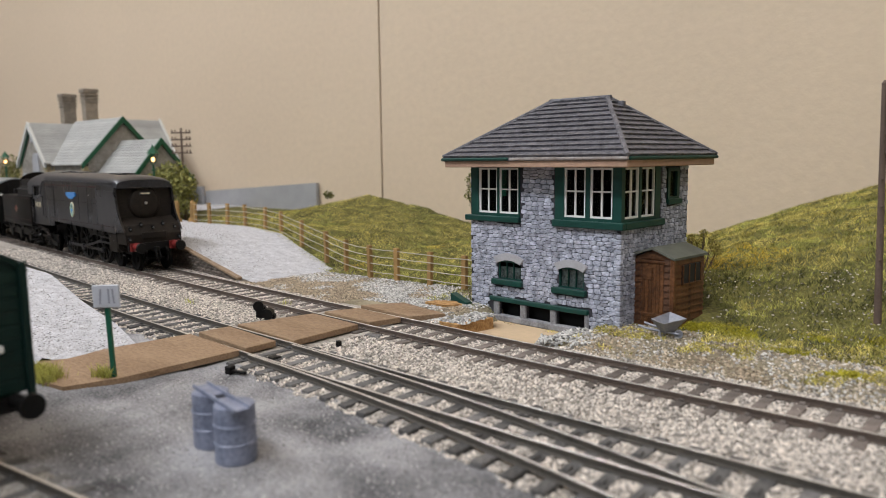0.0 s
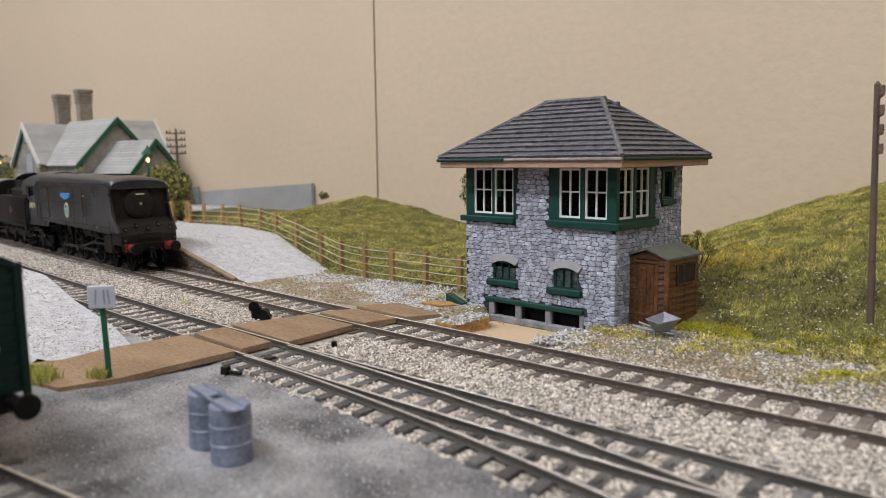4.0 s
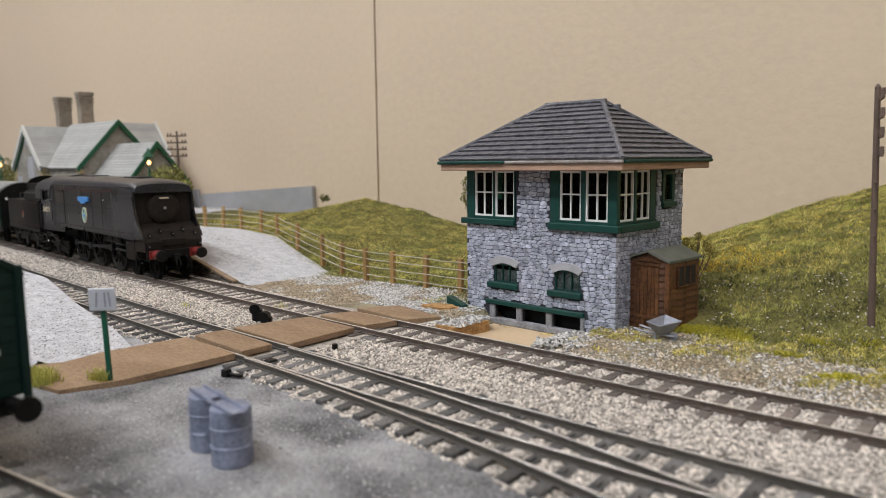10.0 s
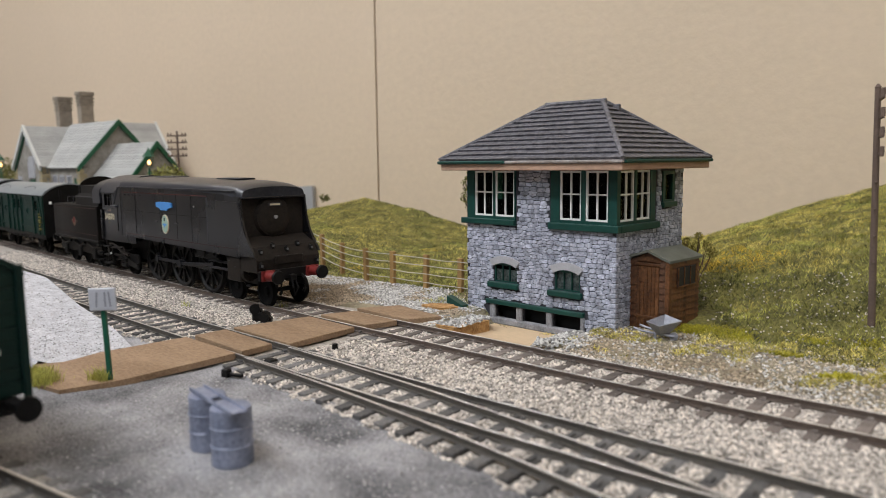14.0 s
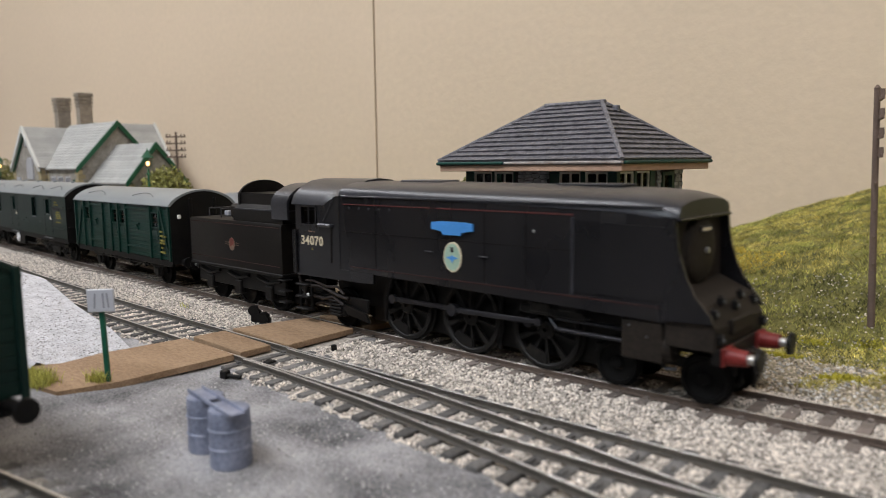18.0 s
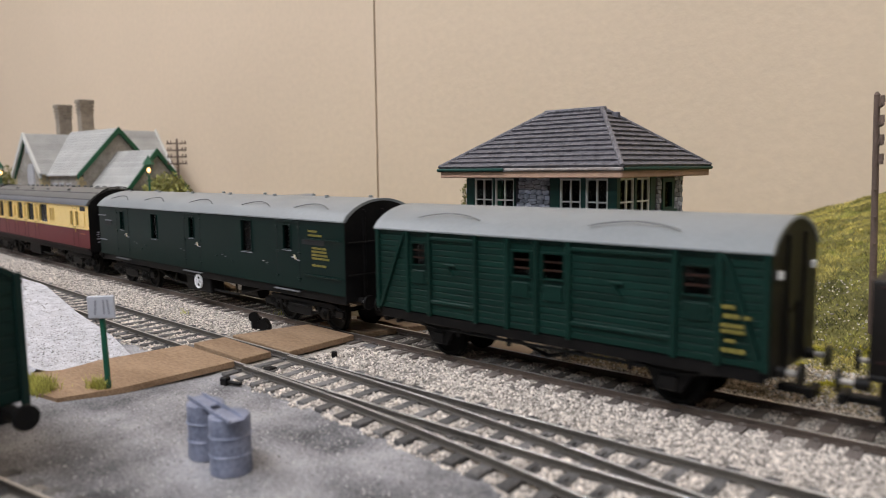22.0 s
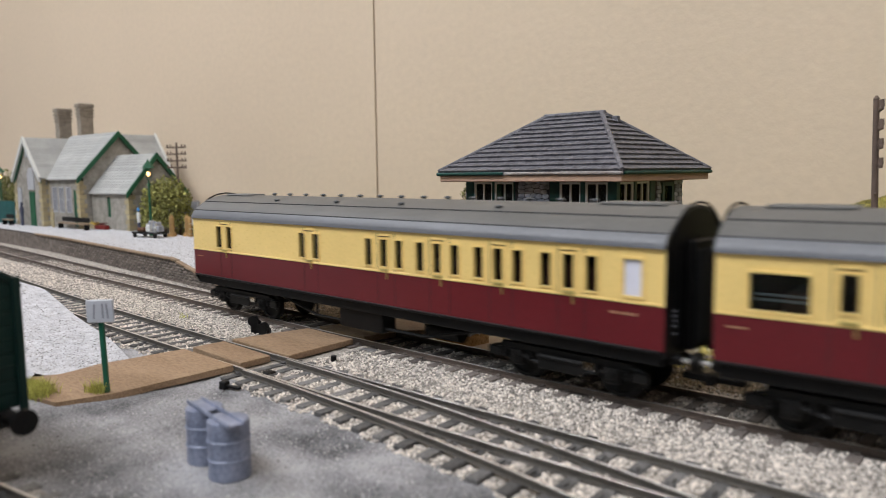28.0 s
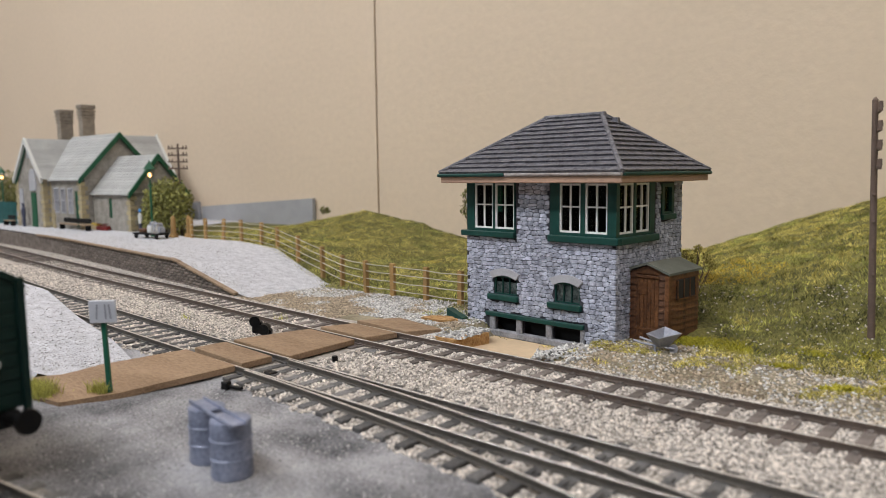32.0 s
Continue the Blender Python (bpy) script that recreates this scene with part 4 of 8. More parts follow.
def rubble(x0, x1, z0, z1, holes, seed):
    """Random rubble: irregular stones as polygons in x and z, kept clear of the openings."""
    rng = random.Random(seed)
    seeds, z, k = [], z0 - 1.0, 0
    while z < z1 + 1.5:
        h = rng.uniform(1.5, 2.05)
        x = x0 - rng.uniform(0, 3)
        while x < x1 + 3:
            w = rng.uniform(1.8, 4.6)
            seeds.append((x + w / 2, z + h / 2 + rng.uniform(-0.28, 0.28) + 0.7 * lump(x, z, 11, 40)))
            if w > 3.4 and rng.random() < 0.3:
                seeds[-1] = (x + w / 2, z + h * 0.25)
                seeds.append((x + w / 2 + rng.uniform(-0.6, 0.6), z + h * 0.85))
            x += w
        z += h
        k += 1
    out = []
    s = 0.5
    for cx, cz in seeds:
        if not (x0 < cx < x1 and z0 < cz < z1) or any(a < cx < b and c < cz < d for a, b, c, d in holes):
            continue
        p = [(max(x0, cx - 5), max(z0, cz - 4)), (min(x1, cx + 5), max(z0, cz - 4)), (min(x1, cx + 5), min(z1, cz + 4)), (max(x0, cx - 5), min(z1, cz + 4))]
        for ox, oz in seeds:
            dx, dz = ox - cx, oz - cz
            if abs(dx) < 7 and abs(dz) < 4.5 and (dx or dz):
                p = clip(p, dx * s * s, dz, (ox * ox - cx * cx) * s * s / 2 + (oz * oz - cz * cz) / 2)
                if len(p) < 3:
                    break
        for a, b, c, d in holes:
            if len(p) < 3:
                break
            gap = max((a - cx, 0), (cx - b, 1), (c - cz, 2), (cz - d, 3))[1]
            p = clip(p, *((1, 0, a), (-1, 0, -b), (0, 1, c), (0, -1, -d))[gap])
        if len(p) < 3:
            continue
        area = abs(sum(p[i][0] * p[(i + 1) % len(p)][1] - p[(i + 1) % len(p)][0] * p[i][1] for i in range(len(p)))) / 2
        if area > 0.5:
            out.append(p)
    return out


def stone_shape(rng, p, g, o):
    """One stone with a worn, nearly flat face; o maps (along, out, up) to the place."""
    n = len(p)
    mx, mz = sum(q[0] for q in p) / n, sum(q[1] for q in p) / n
    # cut the corners, so that stones are rounded
    q = []
    for i in range(n):
        a, b = p[i], p[(i + 1) % n]
        q += [(a[0] * 0.83 + b[0] * 0.17, a[1] * 0.83 + b[1] * 0.17), (a[0] * 0.17 + b[0] * 0.83, a[1] * 0.17 + b[1] * 0.83)]
    q = [(x + rng.uniform(-0.05, 0.05), z + rng.uniform(-0.05, 0.05)) for x, z in q]
    d = rng.uniform(0.26, 0.5)

    def inset(m):
        return [(x - (x - mx) / max(0.3, math.hypot(x - mx, z - mz)) * m, z - (z - mz) / max(0.3, math.hypot(x - mx, z - mz)) * m) for x, z in q]

    tx, tz = rng.uniform(-0.05, 0.05), rng.uniform(-0.05, 0.05)
    rings = [[o(x, 0.0, z) for x, z in inset(0.10)], [o(x, d * 0.7, z) for x, z in inset(0.14)], [o(x, d + tx * (x - mx) + tz * (z - mz), z) for x, z in inset(0.22)]]
    g.loft(rings, cap=False)
    k = len(g.v)
    g.f.append(tuple(range(k - len(q), k)))


def sash(parent, x0, x1, z0, z1, y, turn=None):
    """A white two-by-two window with bars standing before a dark room."""
    m = turn or pose(0, 0, 0)
    f, b = 0.75, 0.28
    xm, zm = (x0 + x1) / 2, z0 + (z1 - z0) * 0.53
    cells = [(u, v, p, q) for u, v in ((x0 + f, xm - b), (xm + b, x1 - f)) for p, q in ((z0 + f, zm - b), (zm + b, z1 - f))]
    w = G().wall(x0, x1, z0, z1, y - 0.35, y + 0.35, cells).ob("window", M_WHITEP, parent, "white painted sash with glazing bars", m)
    p = G().box(x0 + 0.3, x1 - 0.3, y + 0.4, y + 0.55, z0 + 0.3, z1 - 0.3).ob("pane", M_GLASS, w)
    p.visible_shadow = False
    return w


def signal_box():
    t = thing("signal_box", at(-119.4, 52.96, 0, -4.517), "grey rubble stone signal box with slate hipped roof and green trim", "signal box")
    lf, ls, zb, zt = 72.9, 52.1, -6.0, 61.0
    up_l, up_r = (-71.9, -46.2, 38.0, 59.6), (-28.7, 0.2, 38.0, 59.6)
    arch = [(-57.8, -45.6, 11.9, 20.4), (-26.9, -15.2, 11.7, 20.4)]
    slots = [(-56.9, -45.7, -3.4, 2.2), (-42.6, -30.7, -3.4, 2.3), (-27.6, -14.6, -3.4, 2.4)]
    front_holes = [up_l, up_r, *arch, *slots]
    side_holes = [(-0.2, 28.1, 38.0, 59.6), (34.2, 43.9, 44.4, 57.6)]
    side = at(0, 0, 0, 90)
    G().wall(-lf, 0, zb, zt, 0, 1.6, front_holes).ob("front_wall", M_MORTAR, t, "dark mortar bed of the front wall")
    G().wall(1.6, ls, zb, zt, 0, 1.6, [(1.6, *side_holes[0][1:]), side_holes[1]]).ob("side_wall", M_MORTAR, t, "dark mortar bed of the end wall", side)
    G().box(-lf, -0.1, ls - 1.6, ls, zb, zt).ob("rear_wall", M_RUBBLE, t)
    G().box(-lf, -lf + 1.6, 1.6, ls - 1.6, zb, zt).ob("far_end_wall", M_RUBBLE, t)
    # floor and sheet coloured near-black to stand for shade indoors
    G().box(-lf + 1.6, -1.7, 1.7, ls - 1.6, 33, 34.5).ob("operating_floor", M_DARK, t, "upper floor in near-black for the unlit room")
    G().box(-lf + 1.6, -1.7, 5.0, 6.0, zb, 33).ob("inner_partition", M_DARK, t, "near-black sheet painting shade in the locking room")
    g = G()
    g.box(-60, -12, 30, 34, 34.5, 47, 0.3)
    for i in range(14):
        g.cyl((-58 + i * 3.2, 31, 46), (-58 + i * 3.2, 27.5, 53), 0.25, 6)
    g.ob("lever_frame", M_DARK, t, "dark lever frame inside")
    # added black sheets on walls and ceiling paint the room's darkness
    G().box(-lf + 1.7, -1.8, ls - 2.4, ls - 1.7, 34.5, 60.9).ob("shade_lining", M_DARK, t, "near-black sheet painting shade in the operating room")
    G().box(-lf + 1.7, -lf + 2.4, 1.8, ls - 2.5, 34.5, 60.9).ob("shade_lining", M_DARK, t)
    G().box(-lf + 2.5, -1.8, 1.8, ls - 2.5, 60.2, 60.9).ob("shade_ceiling", M_DARK, t)
    # teal strip standing for a greenish reflection in the left sash
    G().box(-62.5, -60.2, 8, 9, 46, 57).ob("teal_reflection", M_SIGNG, t, "narrow teal strip painting a reflection in the window")
    rng = random.Random(31)
    jobs = [("f", s) for s in rubble(-lf, 0, zb + 2, zt, [h if h in slots or h in arch else (h[0] - 0.6, h[1] + 0.6, h[2] - 2.2, h[3] + 1) for h in front_holes] + [(-61.7, -12.9, -6, 4.2), (-60.6, -45, 9.4, 11.9), (-29.6, -13.6, 9.2, 11.7)], 7)]
    jobs += [("s", s) for s in rubble(0.2, ls, zb + 2, zt, [(-1, 29.5, 36.0, 60.5), (33.6, 44.5, 43.2, 58.2)], 8)]
    rest = G()
    n = 0
    for face, p in jobs:
        if face == "f":
            o = lambda a, d, c: (a, -d, c)
        else:
            o = lambda a, d, c: (d, a, c)
        if n < 300 and face == "f" and sum(q[1] for q in p) / len(p) > 4:
            g = G()
            stone_shape(rng, p, g, o)
            g.ob("stone", M_RUBBLE, t, smooth=50)
            n += 1
        else:
            stone_shape(rng, p, rest, o)
    r = rest.ob("rubble_facing", M_RUBBLEI, t, "rough grey rubble facing", smooth=50)
    r["kind"] = "stuff"
    # quoins
    for k in range(22):
        z = zb + 2.2 + 1.9 * k
        if z > 34.0:
            break
        a, b = ((2.4, 1.4), (1.4, 2.4))[k % 2]
        G().box(-a, 0.62, -0.62, b, z, z + 1.75, 0.3).ob("quoin", M_RUBBLE, t)
    # green frames round the upper windows
    g = G().wall(-72.3, -46.2, 38.0, 60.2, -0.5, 0.9, [(-68.2, -58.0, 39.4, 58.4), (-57.0, -46.8, 39.4, 58.4)])
    g.ob("window_frame", M_GREEN, t, "bottle green corner window frame")
    g = G().wall(-28.7, 0.5, 38.0, 60.2, -0.5, 0.9, [(-24.6, -14.9, 39.4, 58.4), (-13.0, -3.3, 39.4, 58.4)])
    g.ob("window_frame", M_GREEN, t, "bottle green corner window frame")
    g = G().wall(0.9, 28.1, 38.0, 60.2, -0.5, 0.9, [(1.9, 12.3, 39.4, 58.4), (13.9, 24.4, 39.4, 58.4)])
    g.ob("window_frame", M_GREEN, t, "bottle green end window frame", side)
    for a, b in ((-68.2, -58.0), (-57.0, -46.8), (-24.6, -14.9), (-13.0, -3.3)):
        sash(t, a, b, 39.4, 58.2, 0.3)
    for a, b in ((1.9, 12.3), (13.9, 24.4)):
        sash(t, a, b, 39.4, 58.2, 0.3, side)
    G().box(-75, -45.9, -2.0, 0.6, 35.9, 38.3, 0.3).ob("sill", M_GREEN, t, "thick green window sill")
    G().box(-29.2, 2.0, -2.0, 0.6, 35.6, 38.3, 0.3).ob("sill", M_GREEN, t, "thick green window sill")
    G().box(-0.6, 2.0, 0.6, 29.9, 35.6, 38.25, 0.3).ob("sill", M_GREEN, t, "thick green window sill")
    # small end window
    g = G().wall(34.2, 43.9, 44.4, 57.6, -0.6, 0.9, [(36.0, 42.0, 46.2, 56.2)])
    w = g.ob("small_window", M_GREEN, t, "narrow green end window", side)
    G().box(36.0, 42.0, 0.3, 0.5, 46.2, 56.2).ob("pane", M_GLASS, w)
    G().box(33.4, 44.8, -1.6, 0.2, 43.2, 45.4, 0.25).ob("sill", M_GREEN, t, "green window sill", side)
    # arched lower windows
    for a, b, z0, z1 in arch:
        xm, hw = (a + b) / 2, (b - a) / 2
        zz = lambda u, base, rise: base + rise * (1 - u * u)
        us = [-1 + 2 * k / 10 for k in range(11)]
        pts = [(xm + (hw + 1.9) * u, zz(u, 21.0, 2.0)) for u in us] + [(xm + (hw + 0.0) * u, zz(u, 18.6, 1.5)) for u in us[::-1]]
        G().prism(pts, "y", -1.15, 0.3).ob("arch_lintel", M_LINTEL, t, "pale dressed segmental arch")
        g = G().wall(a, b, z0, z1, 0.3, 1.1, [(a + 0.55, xm - 1.95, z0 + 0.5, z1 - 1.5), (xm - 1.65, xm + 1.65, z0 + 0.5, z1 - 1.5), (xm + 1.95, b - 0.55, z0 + 0.5, z1 - 1.5)])
        w = g.ob("lower_window", M_GREEN, t, "green arched casement")
        p = G().box(a + 0.3, b - 0.3, 0.9, 1.05, z0 + 0.3, z1 - 1.0).ob("pane", M_GLASS, w)
        G().box(a + 0.4, b - 0.4, 1.25, 1.5, z0 + 0.3, z0 + (7.2 if a > -40 else 5.2)).ob("blind", M_BLIND, w, "grey streaked blind behind the glass")
        G().box(a - 2.7, b + 1.2, -1.7, 0.5, z0 - 2.4, z0 - 0.1, 0.25).ob("sill", M_GREEN, t, "green window sill")
    # rodding openings
    G().box(-61.7, -12.9, -1.5, 0.5, 2.3, 4.2, 0.25).ob("lintel_beam", M_GREEN, t, "green timber beam above the rodding openings")
    for a, b in ((-60.0, -56.9), (-45.7, -42.6), (-30.7, -27.6), (-14.6, -12.8)):
        G().box(a, b, -0.9, 1.2, -5.5, 2.4, 0.4).ob("pier", M_PIER, t, "rough grey stone pier")
    G().box(-60.5, -12.5, -1.4, 1.5, -6.0, -3.3, 0.4).ob("plinth", M_PIER, t, "grey stone plinth")
    # roof
    ex, zg, zr = 7.6, 62.0, 85.3
    x0, x1, y0, y1 = -lf - ex, ex, -9.2, ls + 9.2
    ra, rb, ym = -49.0, -22.3, ls / 2
    G().box(x0 + 0.4, x1 - 0.4, y0 + 0.4, y1 - 0.4, zg - 3.5, zg - 0.7, 0.3).ob("soffit", M_FASCIA, t, "pinkish brown soffit board")
    G().box(-44.5, x1 + 0.2, y0 - 0.5, y0 + 0.8, zg - 0.9, zg + 0.3, 0.35).ob("bare_gutter", M_BAREGUT, t, "unpainted pinkish grey gutter")
    for b in ((x0 - 0.8, -45.0, y0 - 0.9, y0 + 0.9), (x0 - 0.8, x1 + 0.8, y1 - 0.9, y1 + 0.9), (x0 - 0.9, x0 + 0.9, y0 + 0.9, y1 - 0.9), (x1 - 0.9, x1 + 0.9, y0 + 0.9, y1 - 0.9)):
        G().box(*b, zg - 0.9, zg + 0.4, 0.4).ob("gutter", M_GREEN, t, "green gutter under the eaves")
    rings = [[(x0, y0, zg - 1.0), (x1, y0, zg - 1.0), (x1, y1, zg - 1.0), (x0, y1, zg - 1.0)], [(x0, y0, zg + 0.4), (x1, y0, zg + 0.4), (x1, y1, zg + 0.4), (x0, y1, zg + 0.4)], [(ra, ym - 0.1, zr), (rb, ym - 0.1, zr), (rb, ym + 0.1, zr), (ra, ym + 0.1, zr)]]
    G().loft(rings).ob("roof", M_SLATE, t, "slated hipped roof", smooth=0)
    rng = random.Random(77)
    corner = [(x0, y0), (x1, y0), (x1, y1), (x0, y1)]
    peak = [(ra, ym), (rb, ym), (rb, ym), (ra, ym)]
    N = 12
    left = 290
    for e in range(4):
        (ax, ay), (bx, by) = corner[e], corner[(e + 1) % 4]
        (cx, cy), (dx, dy) = peak[e], peak[(e + 1) % 4]
        A0, B0, C0, D0 = Vector((ax, ay, zg + 0.4)), Vector((bx, by, zg + 0.4)), Vector((cx, cy, zr)), Vector((dx, dy, zr))
        nrm = (B0 - A0).cross(C0 - A0).normalized()
        for k in range(N):
            u, w = k / N, min(1.0, (k + 1.12) / N)
            p, q, r, s = A0.lerp(C0, u), B0.lerp(D0, u), B0.lerp(D0, w), A0.lerp(C0, w)
            count = max(2, int((q - p).length / 9.0)) if e < 2 else 1
            for i in range(count):
                jit = 0.5 * (k % 2) / count
                f0, f1 = (i / count, (i + 1) / count)
                if count > 1:
                    f0, f1 = max(0, f0 - jit + 0.001), min(1, f1 - jit) if i < count - 1 else 1
                lift = rng.uniform(0.9, 1.06)
                a, b = p.lerp(q, f0), p.lerp(q, f1)
                c, d = s.lerp(r, f1), s.lerp(r, f0)
                g = G().hexa([tuple(a), tuple(b), tuple(c), tuple(d), tuple(a + nrm * lift), tuple(b + nrm * lift), tuple(c + nrm * 0.1), tuple(d + nrm * 0.1)])
                g.ob("slate", M_SLATE, t, smooth=0)
        # hip tiles
        G().tube([tuple(A0 + Vector((0, 0, 0.3))), tuple(C0 + Vector((0, 0, 0.5)))], 1.05, 8).ob("hip_tile", M_SLATE, t, "rounded slate hip")
    G().tube([(ra - 1.5, ym, zr + 0.6), (rb + 1.5, ym, zr + 0.6)], 0.95, 8).ob("ridge_tile", M_SLATE, t, "slate ridge capping")
    G().box(rb + 3.4, rb + 6.0, ym + 2.0, ym + 4.0, zr - 3.6, zr - 0.9, 0.3).ob("ridge_end_block", M_SLATE, t, "small dark block at the ridge end")
    return t


signal_box()


def green_ramp_piece():
    g = G().hexa([(-6, -1.6, -0.6), (6, -1.6, -0.6), (6, 1.6, -0.6), (-6, 1.6, -0.6), (-6, -1.6, 2.8), (6, -1.6, 0.3), (6, 1.6, 0.3), (-6, 1.6, 2.8)])
    tagged(g.ob("timber_baulk", M_GREEN, m=at(-196, 56, 0.2, -18)), "short green timber baulk lying against the wall", "timber")


green_ramp_piece()


# ---------- shed and barrow ----------
def shed():
    t = thing("wooden_shed", at(-102.9, 61.9, -1.0, -7.0), "brown creosoted clapboard shed with felt roof", "shed")
    w, d, hl, hp = 15.9, 22.0, 27.0, 29.3
    G().box(-w, -0.4, 0.4, d, 0, hl - 1).ob("carcass", M_SHED, t)
    n = 11
    h = (hl - 0.6) / n
    f = G().hexa([(-3.4, -0.75, 0), (0, -0.75, 0), (0, 0.45, 0), (-3.4, 0.45, 0), (-3.4, -0.1, h), (0, -0.1, h), (0, 0.45, h), (-3.4, 0.45, h)]).mesh("plank", M_SHED, 0)
    s = G().hexa([(-0.45, 0, 0), (0.75, 0, 0), (0.75, d, 0), (-0.45, d, 0), (-0.45, 0, h), (0.1, 0, h), (0.1, d, h), (-0.45, d, h)]).mesh("plank", M_SHED, 0)
    for k in range(n):
        shared("plank", f, t, at(0, 0, k * h))
        shared("plank", f, t, at(-w + 3.4, 0, k * h))
        shared("plank", s, t, at(0, 0, k * h))
    door = G().box(-12.7, -3.4, -0.35, 0.5, 0.4, 24.2, 0.1).ob("door", M_SHED, t, "ledged plank door with square light")
    for k in range(6):
        G().box(-12.6 + k * 1.53, -12.6 + k * 1.53 + 1.42, -0.6, -0.3, 0.6, 24.0, 0.12).ob("board", M_SHED, door)
    G().box(-11.8, -8.2, -0.85, -0.4, 18.0, 22.6, 0.1).ob("door_panel", M_SHED, door)
    G().box(-12.6, -3.6, -0.9, -0.4, 4.2, 5.4, 0.1).ob("ledge", M_SHED, door)
    G().box(-13.2, -3.0, -1.0, 0.2, 24.2, 25.2, 0.15).ob("door_head", M_SHED, t)
    G().box(-0.9, 0.95, -0.95, 0.9, 0, hl - 1, 0.2).ob("corner_post", M_SHED, t)
    win = G().box(0.5, 1.05, 4.9, 18.6, 16.4, 23.6, 0.1).ob("window", M_BLACKP, t, "dark three-light shed window")
    for y in (4.9, 9.3, 13.8, 18.1):
        G().box(0.9, 1.35, y, y + 0.5, 16.4, 23.6).ob("glazing_bar", M_SHED, win)
    G().box(0.9, 1.35, 4.9, 18.6, 16.2, 16.7).ob("glazing_bar", M_SHED, win)
    roof = [(-w - 1.0, hl - 0.7), (-w / 2, hp), (1.3, hl - 1.2), (1.3, hl - 0.3), (-w / 2, hp + 0.9), (-w - 1.0, hl + 0.2)]
    G().prism(roof, "y", -1.4, d + 1.0).ob("roof", M_FELT, t, "grey green felted ridge roof", smooth=0)
    G().prism([(-w, hl - 1.2), (0, hl - 1.4), (-w / 2, hp - 0.2)], "y", -0.2, 0.5).ob("gable", M_SHED, t)


shed()


def tipper():
    t = thing("wheelbarrow", at(-99.5, 50.7, -0.4), "unpainted grey cast wheelbarrow beside the shed", "wheelbarrow")
    a = [(-4.5, -5.0, 6.6), (1.3, -7.5, 6.0), (5.5, 2.6, 6.6), (-2.0, 5.7, 7.6)]
    mid = lambda k, z, dx=0.0: [(x * k - 0.2 + dx, y * k - 0.6, z) for x, y, _ in a]
    b = mid(0.42, 2.4)
    c = [(x * 0.9, y * 0.9 - 0.1, z + 0.1) for x, y, z in a]
    d = mid(0.3, 2.9)
    G().loft([b, a, c, d]).ob("tray", M_CAST, t, "flared pale grey tray", smooth=0)
    G().cyl((3.6, -0.1, 1.3), (3.2, 0.9, 1.3), 1.5, 12).ob("wheel", M_CAST, t, "small solid barrow wheel")
    for y in (-2.4, 2.0):
        G().tube([(4.0, y * 0.3, 1.5), (-3, y, 2.2), (-7.0, y * 1.2, 2.6), (-10.0, y * 1.2, 3.3)], 0.42, 6).ob("handle", M_CAST, t)
        G().box(-2.6, -1.7, y - 0.35, y + 0.35, 0, 2.3, 0.1).ob("leg", M_CAST, t)


tipper()


# ---------- fence ----------
POSTS = [(-214.8, 82.5, -1.0), (-239, 85, -1.2), (-264, 87, -1.2), (-284, 87, -1.0), (-312, 95, -0.5), (-339.7, 104.5, 2.2), (-377.7, 116.5, 6.4), (-418.8, 132.0, 9.8), (-448.4, 140.0, 11.3), (-481.5, 146.0, 11.8), (-506, 146, 11.8), (-526, 143.0, 11.8), (-546, 142, 11.8)]


def fence():
    t = thing("post_and_wire_fence", pose(0, 0, 0), "brown wooden posts strung with four pale wires", "fence")
    me = G().box(-1.4, 1.4, -1.1, 1.1, -3, 16.8, 0.2).box(-0.2, 0.3, -1.0, -0.8, 3, 3.5).box(-0.2, 0.3, -1.0, -0.8, 7, 7.5).box(-0.2, 0.3, -1.0, -0.8, 11, 11.5).box(-0.2, 0.3, -1.0, -0.8, 14.8, 15.3).mesh("post", M_POST)
    rng = random.Random(4)
    pts = POSTS + [(-190, 82, -0.8)]
    pts = [pts[-1]] + pts[:-1]
    for i, (x, y, z) in enumerate(pts[1:]):
        a, b = pts[i], pts[min(i + 2, len(pts) - 1)]
        ang = math.degrees(math.atan2(b[1] - a[1], b[0] - a[0])) + 180
        shared("post", me, t, at(x, y, z, ang + rng.uniform(-4, 4), rng.uniform(-2, 2), rng.uniform(-2.5, 2.5)))
    for h in (2.8, 7.2, 11.4, 15.2):
        for i in range(len(pts) - 1):
            a, b = Vector(pts[i]), Vector(pts[i + 1])
            mid = (a + b) / 2
            sag = rng.uniform(0.1, 0.5)
            g = G().tube([(a.x, a.y - 0.9, a.z + h), (mid.x, mid.y - 0.9, mid.z + h - sag), (b.x, b.y - 0.9, b.z + h)], 0.23, 5)
            g.ob("wire", M_WIRE, t, "pale fence wire")


fence()


